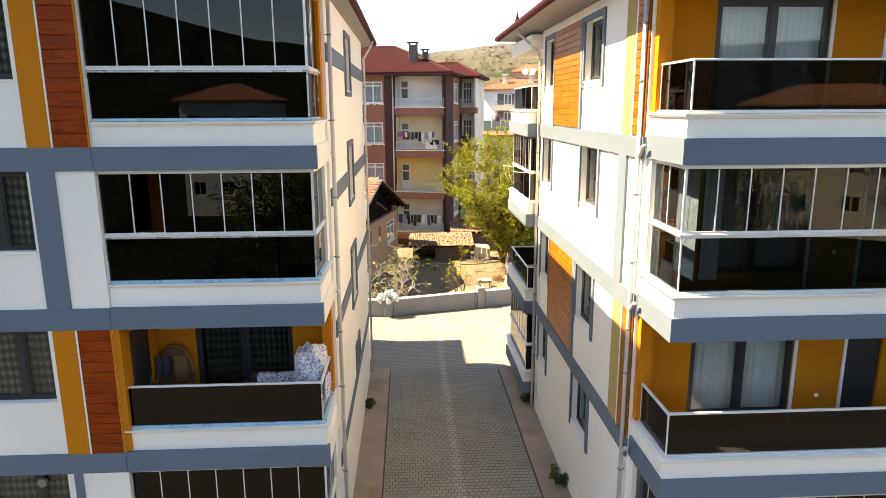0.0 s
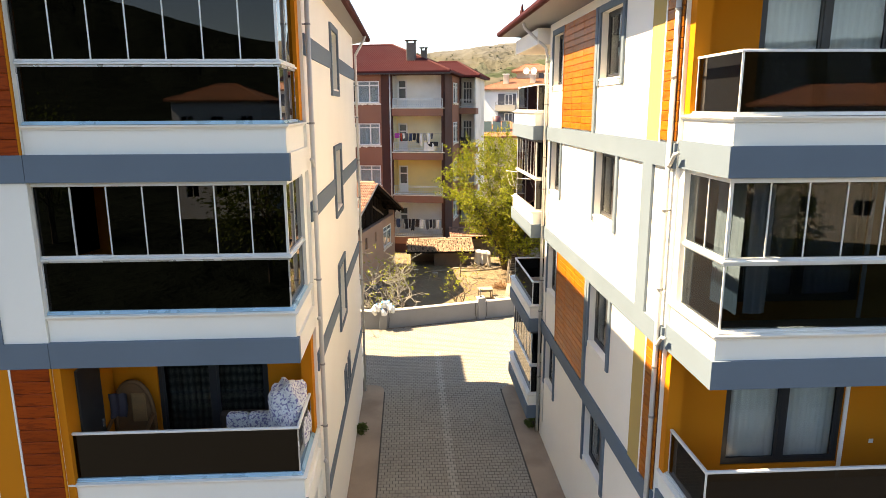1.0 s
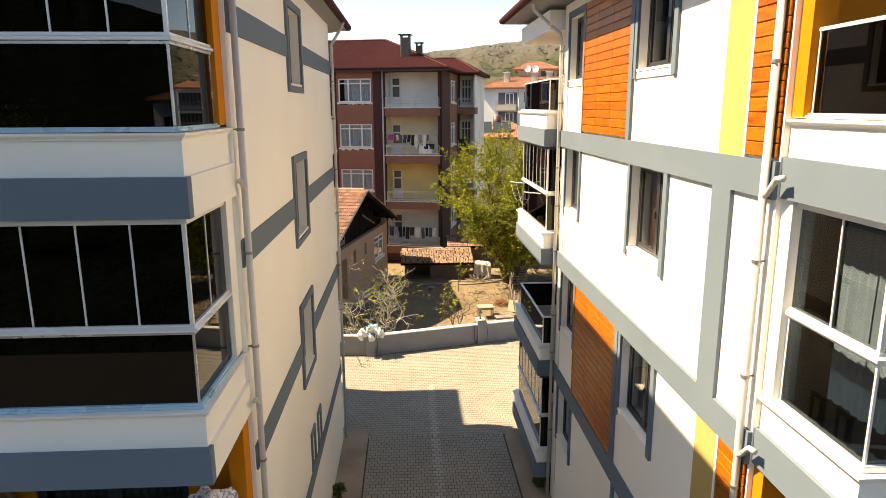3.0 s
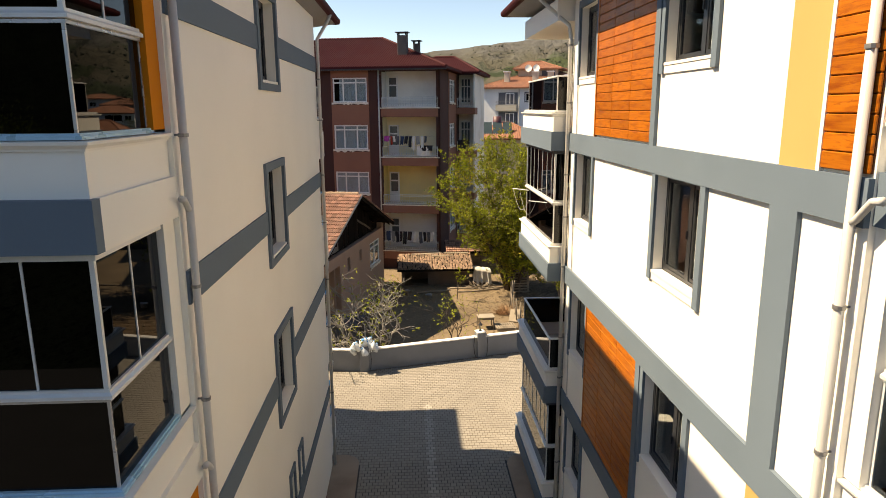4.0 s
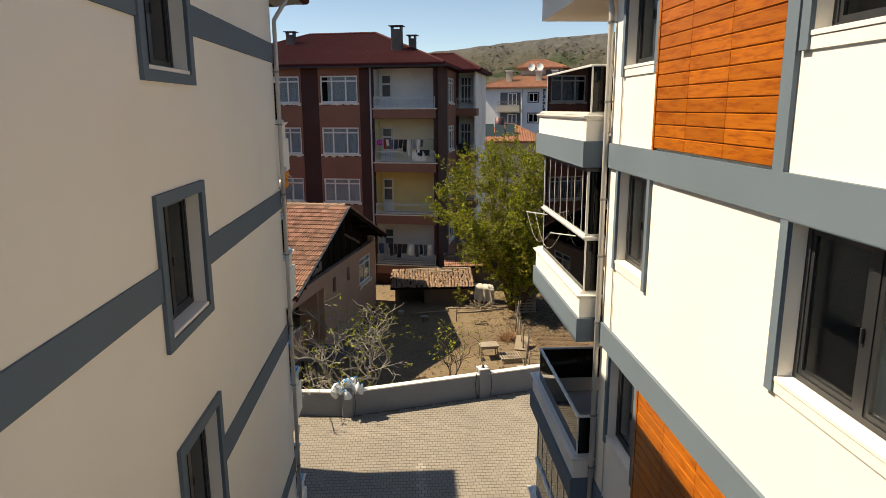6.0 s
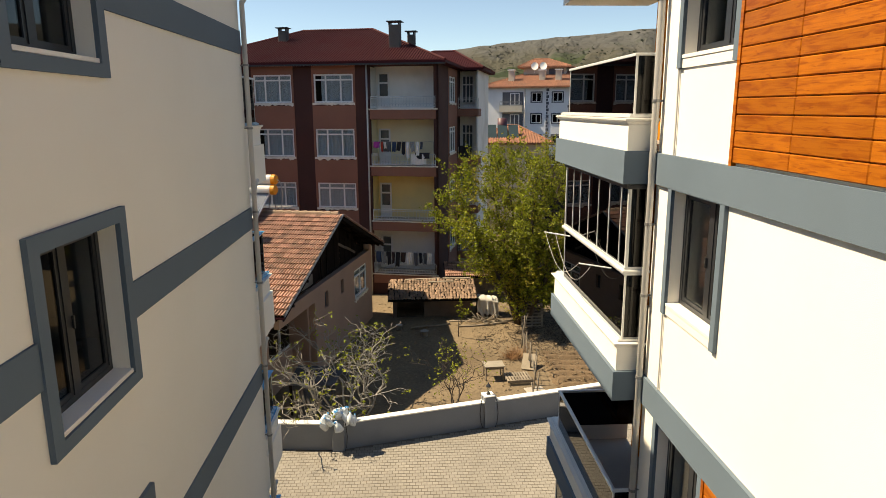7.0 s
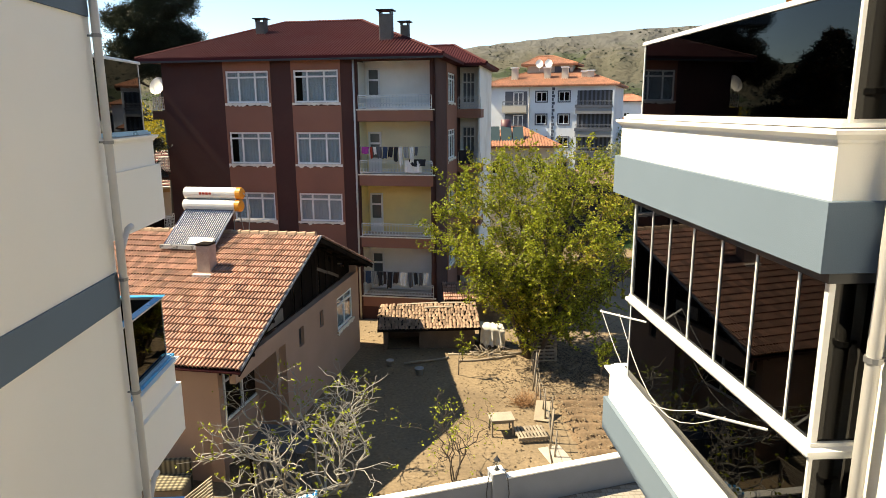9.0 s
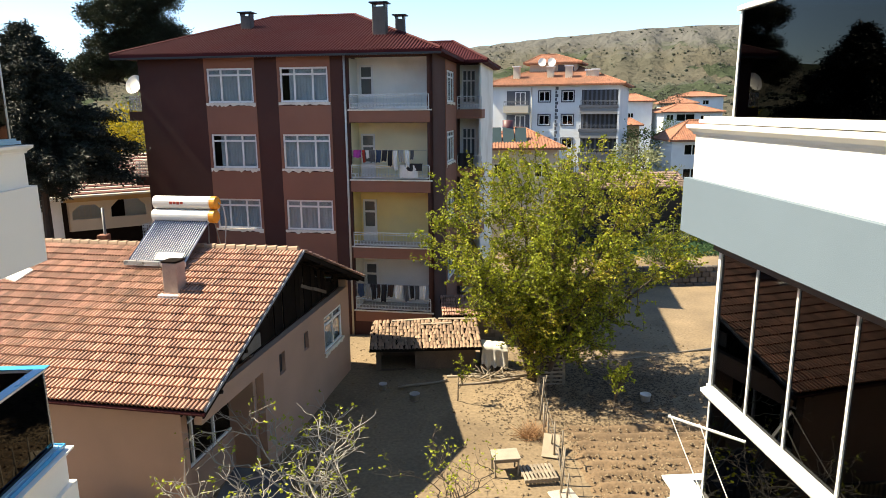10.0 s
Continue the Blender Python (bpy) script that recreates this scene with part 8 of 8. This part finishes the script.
part("hose", tube(bmesh.new(), [hs(-3.3, 0.6, 7.5), hs(-3.05, 0.6, 7.3), hs(-3.0, 0.62, 6.8), hs(-3.15, 0.7, 5.85)], 0.022, 6), PIPE, heater, smooth=True)
solo("roof_panel", prism(bmesh.new(), [hs(-9.35, -1.5, 5.52), hs(-8.6, -1.7, 5.44), hs(-8.75, -2.3, 5.2), hs(-9.5, -2.1, 5.28)], (0, 0, 0.05)), TRIM, "pale sheet patching the tile roof", "sheet")


# corner behind the boundary wall: slatted rack, covered bench, lean-to and a sheet of corrugated iron
rack = thing("slatted_rack", (-4.2, 33.7, GZ), "weathered wooden rack of thin slats leaning on posts", "rack")
rm = pose(-4.25, 33.2, GZ + 0.55, 0, 0, 18) @ Matrix.Rotation(radians(-33), 4, "Y")
for i in range(9):
    part("slat", boxes(rm, (-0.75, 0.8, i * 0.17, i * 0.17 + 0.05, 0.0, 0.03)), PLANK, rack)
for x in (-0.65, 0.62):
    part("bearer", boxes(rm, (x, x + 0.06, -0.05, 1.5, -0.05, -0.001)), PLANK, rack)
for x, y, h in ((0.66, 0.02, 1.05), (0.66, 1.4, 1.05), (-0.6, 0.02, 0.42), (-0.6, 1.4, 0.42)):
    p = rm @ Vector((x, y, 0))
    part("leg", boxes(Matrix.Translation((p.x, p.y, 0)), (-0.035, 0.035, -0.035, 0.035, GZ - 0.05, p.z)), PLANK, rack)
PLAID = mat("plaid_blanket", (0.34, 0.29, 0.19), 0.95, 0.1, 2, 0.1, 40, 0.3)
t = PLAID.node_tree
b = t.nodes["Principled BSDF"]
old = b.inputs["Base Color"].links[0].from_socket
geo = t.nodes.new("ShaderNodeNewGeometry")
last = old
for ax, sc in (("X", 2.2), ("Y", 2.2)):
    wv = t.nodes.new("ShaderNodeTexWave")
    wv.bands_direction = ax
    wv.inputs["Scale"].default_value = sc
    t.links.new(geo.outputs["Position"], wv.inputs["Vector"])
    mx = t.nodes.new("ShaderNodeMix")
    mx.data_type = "RGBA"
    mx.blend_type = "MULTIPLY"
    mx.inputs["Factor"].default_value = 0.7
    t.links.new(last, mx.inputs["A"])
    t.links.new(wv.outputs["Color"], mx.inputs["B"])
    last = mx.outputs["Result"]
t.links.new(last, b.inputs["Base Color"])
bench = thing("bench", (-6.0, 35.6, GZ), "low bench with a plaid blanket against the house", "bench")
part("seat", boxes(IDENT, (-7.2, -5.0, 35.0, 35.75, GZ, GZ + 0.45), bevel=0.03), PLANK, bench)
part("blanket", boxes(IDENT, (-7.25, -4.95, 34.95, 35.8, GZ + 0.452, GZ + 0.52), bevel=0.03), PLAID, bench, "brown plaid blanket")
part("backrest", boxes(IDENT, (-7.2, -5.0, 35.8, 35.95, GZ, GZ + 0.95), bevel=0.03), PLAID, bench)
lt = thing("lean_to", (-2.6, 36.3, GZ), "dark lean-to roof beside the porch", "shelter")
part("roof", prism(bmesh.new(), [(-3.3, 35.6, 0.75), (-1.6, 35.4, 0.75), (-1.35, 36.6, 0.95), (-3.1, 36.9, 0.95)], (0, 0, 0.05)), mat("dusty_sheet_iron", (0.09, 0.09, 0.095), 0.7, 0.2, 2, 0.1, 30, 0.2), lt)
for x, y in ((-3.2, 35.68), (-1.7, 35.5)):
    part("post", tube(bmesh.new(), [(x, y, GZ), (x, y, 0.76)], 0.05, 7), OLD_WOOD, lt)
bm = bmesh.new()
cols = []
m = pose(-1.9, 34.35, GZ + 0.15, 0, 0, 24) @ Matrix.Rotation(radians(48), 4, "X")
for i in range(41):
    x = i / 40 * 1.5 - 0.75
    cols.append([bm.verts.new(m @ Vector((x, y, 0.02 * math.sin(i * math.pi / 2)))) for y in (0.0, 0.75, 1.5)])
for p, q in zip(cols, cols[1:]):
    for k in range(2):
        bm.faces.new((p[k], q[k], q[k + 1], p[k + 1]))
bmesh.ops.solidify(bm, geom=bm.faces[:], thickness=0.004)
solo("corrugated_sheet", bm, mat("galvanised_iron", (0.14, 0.135, 0.13), 0.5, 0.15, 2, 0.1, 40, 0.1, metal=0.5, stain=0.5, stain_colour=(0.22, 0.14, 0.09)), "bent sheet of corrugated iron leaning in the garden", "metal sheet")

# ---- laundry on the old block ----
def cloth(f, a0, a1, z0, z1, d, colour, label, seed, group="laundry"):
    """A hanging piece of washing with folds."""
    r = random.Random(seed)
    bm_ = bmesh.new()
    n, k = 8, 6
    rows = []
    for j in range(k + 1):
        t = j / k
        rows.append([bm_.verts.new(f @ Vector((a0 + (a1 - a0) * (i / n) * (1 - 0.08 * t) + 0.02 * math.sin(seed + t * 3), d + (0.015 + 0.035 * t) * math.sin(i * 1.7 + seed) + 0.01 * r.gauss(0, 1), z1 - (z1 - z0) * t * (1 + 0.05 * math.sin(i * 1.1 + seed))))) for i in range(n + 1)])
    for a, b in zip(rows, rows[1:]):
        for i in range(n):
            bm_.faces.new((a[i], a[i + 1], b[i + 1], b[i]))
    return solo("laundry", bm_, mat("laundry_cloth", colour, 0.9, 0.1, 5, 0.1, 50, 0.2), label, "laundry", group, smooth=True)


COLS = {"purple": (0.36, 0.05, 0.30), "red": (0.42, 0.05, 0.03), "white": (0.72, 0.72, 0.70), "grey": (0.10, 0.105, 0.12), "black": (0.02, 0.02, 0.025), "blue": (0.03, 0.055, 0.11), "pale grey": (0.28, 0.29, 0.29), "brown": (0.05, 0.03, 0.024), "dark green": (0.04, 0.06, 0.05)}
row2 = [("purple", 0.46, 0.42), ("red", 0.16, 0.60), ("white", 0.2, 0.35), ("grey", 0.3, 0.62), ("blue", 0.3, 0.55), ("black", 0.3, 0.6), ("black", 0.26, 0.75), ("white", 0.24, 0.85), ("pale grey", 0.32, 0.6), ("white", 0.26, 0.75), ("grey", 0.2, 0.5)]
row4 = [("blue", 0.38, 0.78), ("pale grey", 0.3, 0.74), ("black", 0.3, 0.7), ("brown", 0.22, 0.76), ("black", 0.34, 0.84), ("brown", 0.36, 0.72), ("white", 0.46, 0.74), ("grey", 0.3, 0.72), ("black", 0.26, 0.7), ("grey", 0.26, 0.66), ("white", 0.34, 0.74)]
for s, row, seed in ((AB_SLABS[1], row2, 3), (AB_SLABS[3], row4, 60)):
    a = LOG0 + 0.2
    zl = s + 1.42
    for i, (c, w, h) in enumerate(row):
        cloth(AB_FRONT, a + w * 0.06, a + w * 0.88, zl - h * (0.85 + 0.25 * ((i * 7) % 5) / 4), zl, 0.22, COLS[c], c + " washing hanging on a balcony line", seed + i)
        a += w * 0.97
    solo("clothes_line", tube(bmesh.new(), [AB_FRONT @ Vector((LOG0 + 0.1, 0.22, zl)), AB_FRONT @ Vector((-2.0, 0.22, zl - 0.02)), AB_FRONT @ Vector((LOG1 - 0.15, 0.22, zl))], 0.01, 5), STEEL, "thin clothes line across a balcony", "clothes line", "clothes lines")
    for a in (LOG0 + 0.1, LOG1 - 0.15):
        solo("line_bracket", tube(bmesh.new(), [AB_FRONT @ Vector((a, -0.05, s + 0.74)), AB_FRONT @ Vector((a, 0.0, zl)), AB_FRONT @ Vector((a, 0.24, zl))], 0.013, 5), STEEL, "iron bracket of a clothes line", "bracket", "clothes lines")
s = AB_SLABS[1]
cloth(AB_FRONT, -1.55, -0.62, s + 0.12, s + 0.74, 0.10, COLS["white"], "white sheet hung over the balcony rail", 91)
cloth(AB_FRONT, -1.3, -0.45, s + 0.45, s + 0.80, 0.13, COLS["black"], "black cloth hung over the balcony rail", 92)
cloth(AB_EAST, 7.15, 7.2, AB_SLABS[1] + 0.05, AB_SLABS[1] + 0.8, 0.9, COLS["black"], "dark cloth on the side balcony", 93)
cloth(face(ab(0, 6.98, 0), AU, (-AV[0], -AV[1])), 0.12, 1.0, AB_SLABS[1] + 0.0, AB_SLABS[1] + 0.82, 0.02, COLS["black"], "dark blanket over the side balcony rail", 94)

# clothes-drying arms on the rear balcony of the right block
dryer = thing("clothes_dryer", (3.9, 23.2, 8.28), "folding drying arms with slack white lines on a balcony", "clothes dryer")
ARMS = (((3.94, 24.28, 8.30), (3.57, 24.66, 8.31)), ((3.94, 21.95, 8.30), (3.56, 22.22, 8.31)))
for p, q in ARMS:
    part("arm", tube(bmesh.new(), [p, q], 0.011, 6), ALU, dryer, "pale aluminium arm")
for k in range(2):
    p, q = (Vector(a[0]).lerp(Vector(a[1]), 0.98 - 0.4 * k) for a in ARMS)
    pts = [p.lerp(q, i / 10) + Vector((0, 0, 0.02 - (0.40 + 0.1 * k) * math.sin(math.pi * i / 10))) for i in range(11)]
    part("line", tube(bmesh.new(), pts, 0.0035, 5), PIPE, dryer, "slack white line", smooth=True)

# ---- things on the open balcony of the left block ----
FLOWER = mat("white_flowered_cloth", (0.74, 0.72, 0.72), 0.9, 0.1, 4, 0.1, 40, 0.2)
t = FLOWER.node_tree
b = t.nodes["Principled BSDF"]
old = b.inputs["Base Color"].links[0].from_socket
geo = t.nodes.new("ShaderNodeNewGeometry")
vor = t.nodes.new("ShaderNodeTexVoronoi")
vor.inputs["Scale"].default_value = 11
nz = t.nodes.new("ShaderNodeTexNoise")
nz.inputs["Scale"].default_value, nz.inputs["Detail"].default_value = 24, 3
t.links.new(geo.outputs["Position"], vor.inputs["Vector"])
t.links.new(geo.outputs["Position"], nz.inputs["Vector"])
r1 = t.nodes.new("ShaderNodeMapRange")
r1.inputs["From Min"].default_value, r1.inputs["From Max"].default_value, r1.inputs["To Min"].default_value, r1.inputs["To Max"].default_value = 0.5, 0.6, 0.0, 0.9
t.links.new(nz.outputs["Fac"], r1.inputs["Value"])
mix = t.nodes.new("ShaderNodeMix")
mix.data_type = "RGBA"
mix.inputs["B"].default_value = (0.16, 0.13, 0.30, 1)
t.links.new(old, mix.inputs["A"])
t.links.new(r1.outputs[0], mix.inputs["Factor"])
t.links.new(mix.outputs["Result"], b.inputs["Base Color"])
DARK_CLOTH = mat("dark_brown_upholstery", (0.06, 0.04, 0.03), 0.9, 0.1, 4, 0.1, 40, 0.2)


def soft(at, size, material, label, cat, name, seed, lump=0.12, power=3.0, group=""):
    """A soft cushion-like body with sagging, uneven faces."""
    bm_ = bmesh.new()
    bmesh.ops.create_icosphere(bm_, subdivisions=4, radius=1.0)
    for v in bm_.verts:
        p = v.co
        m = (abs(p.x) ** power + abs(p.y) ** power + abs(p.z) ** power) ** (1 / power)
        q = p / m
        k = 1 + lump * noise.noise(q * 2.2 + Vector((seed, 0, 0)))
        v.co = Vector((q.x * size[0] * k, q.y * size[1] * k, q.z * size[2] * k)) + Vector(at)
    return solo(name, bm_, material, label, cat, group, smooth=True)


bz = L_LEV[2] - 0.01
sofa = thing("sofa", (-2.75, 13.3, bz), "dark brown sofa on the balcony", "sofa")
part("seat", boxes(IDENT, (-3.5, -1.95, 12.9, 13.6, bz, bz + 0.45), bevel=0.05), DARK_CLOTH, sofa)
part("backrest", boxes(IDENT, (-3.5, -1.95, 13.6, 13.8, bz, bz + 0.95), bevel=0.05), DARK_CLOTH, sofa)
for x in (-3.1, -2.68):
    soft((x, 13.45, bz + 0.80), (0.22, 0.09, 0.24), FLOWER, "white flowered square cushion on the sofa", "cushion", "cushion", x, 0.05, 5.0, "sofa cushions")
soft((-2.12, 13.25, bz + 1.05), (0.34, 0.36, 0.62), FLOWER, "flowered bedding folded high on the sofa", "bedding", "bedding", 5, 0.28, 3.0)
soft((-1.98, 12.95, bz + 0.86), (0.24, 0.25, 0.42), FLOWER, "flowered bedding hanging over the sofa arm", "bedding", "bedding", 9, 0.25, 3.0)
WICKER = mat("brown_wicker", (0.16, 0.075, 0.03), 0.6, 0.15, 6, 0.15, 60, 0.4)
chair = thing("armchair", (-5.1, 13.45, bz), "tall dark rattan armchair with a high rounded back", "chair")
RATTAN_PALE = mat("tan_rattan_panel", (0.22, 0.12, 0.05), 0.6, 0.15, 6, 0.15, 60, 0.4)
part("seat", boxes(IDENT, (-5.42, -4.78, 13.15, 13.68, bz + 0.40, bz + 0.52), bevel=0.04), WICKER, chair)
for x in (-5.42, -4.84):
    for y in (13.17, 13.6):
        part("leg", tube(bmesh.new(), [(x + 0.03, y, bz), (x + 0.03, y, bz + 0.42)], 0.03, 7), WICKER, chair, smooth=True)
arch = [(-5.1 - 0.36 * math.cos(math.pi * i / 16), bz + 0.5 + 1.1 * max(0.0, math.sin(math.pi * i / 16)) ** 0.55) for i in range(17)]
part("back_frame", tube(bmesh.new(), [(x, 13.7, z) for x, z in arch], 0.045, 8), WICKER, chair, smooth=True)
part("backrest", prism(bmesh.new(), [(x, 13.69, z) for x, z in arch], (0, 0.03, 0)), WICKER, chair)
part("back_panel", boxes(IDENT, (-5.13, -4.86, 13.655, 13.69, bz + 0.8, bz + 1.38), bevel=0.03), RATTAN_PALE, chair, "tan rattan panel")
for x in (-5.46, -4.74):
    part("armrest", tube(bmesh.new(), [(x, 13.66, bz + 0.95), (x, 13.35, bz + 0.82), (x, 13.18, bz + 0.72), (x + 0.02, 13.16, bz + 0.42)], 0.035, 7), WICKER, chair, smooth=True)
cloth(face((0, 13.6, 0), (1, 0), (0, -1)), -5.5, -5.15, bz + 0.95, bz + 1.42, 0.03, (0.05, 0.045, 0.06), "dark throw over the armchair", 44, "")
# small round lamp on the ground floor of the left block, weeds at the wall's foot
bm = tube(bmesh.new(), [LFRONT @ Vector((-7.35, -0.11, 3.2)), LFRONT @ Vector((-7.35, -0.05, 3.2))], [0.1, 0.085], 16)
solo("round_plate", bm, STEEL, "round metal vent plate in a window", "vent", smooth=False)
for x, y, s in ((4.18, 16.6, 0.26), (4.2, 21.9, 0.2), (-1.5, 21.8, 0.15)):
    shrub("weed", (x, y, s + 0.03), (s, s, s), LEAF_GREEN, "green weed growing at the foot of the wall", 480, 0.09, int(x * 10 + y), "weed", 0.0, group="weeds")

# ---- pavers of lane and yard, last ----
PW, PL = 0.165, 0.16
bm = bmesh.new()
g = 0.011
lo = [bm.verts.new((x, y, 0.0)) for x, y in ((g / 2, g / 2), (PW - g / 2, g / 2), (PW - g / 2, PL - g / 2), (g / 2, PL - g / 2))]
ch = g / 2 + 0.004
hi = [bm.verts.new((x, y, 0.03)) for x, y in ((ch, ch), (PW - ch, ch), (PW - ch, PL - ch), (ch, PL - ch))]
bm.faces.new(hi)
for i in range(4):
    bm.faces.new((lo[i], lo[(i + 1) % 4], hi[(i + 1) % 4], hi[i]))
paver_data = to_mesh("paver", bm, PAVER_ONE, keep_normals=True)
pv = np.array([v.co[:] for v in paver_data.vertices])
pp = [tuple(p.vertices) for p in paver_data.polygons]
pave_inv = WORLD[pavement].inverted()
plain, pale, singles = [], [], 0
for j in range(int((34.6 - 9.0) / PL)):
    y = 9.0 + j * PL
    x0, x1 = (-0.83, 3.53) if y < 24.95 else (-9.0, 12.5)
    off = PW / 2 if j % 2 else 0.0
    x = x0 - off
    while x < x1 - 0.03:
        left, right = max(x, x0), min(x + PW, x1)
        x += PW
        if right - left < 0.05:
            continue
        if y + PL > min(wall_line(left), wall_line(right)) - 0.1:
            continue
        m = pave_inv @ Matrix.Translation((left, y, -0.026 + 0.0015 * rng.uniform(-1, 1) + 0.003 * noise.noise((left * 0.4, y * 0.4, 0)))) @ Matrix.Rotation(rng.gauss(0, 0.003), 4, "X") @ Matrix.Rotation(rng.gauss(0, 0.003), 4, "Y")
        if right - left < PW - 0.01:
            plain.append(m @ Matrix.Diagonal(((right - left) / PW, 1, 1, 1)))
            continue
        if abs(left + PW / 2 - 1.32) < 0.13 and y < 29.0:
            pale.append(m)
        elif 24.9 < y < 28.0 and -0.8 < left < 3.4 and singles < 300:
            piece("paver", paver_data, pavement, m)
            singles += 1
        else:
            plain.append(m)
joined("pavers", plain, pv, pp, PAVER, pavement, "grey concrete pavers in running bond")
joined("pale_pavers", pale, pv, pp, PAVER_PALE, pavement, "pale concrete pavers in a narrow strip")
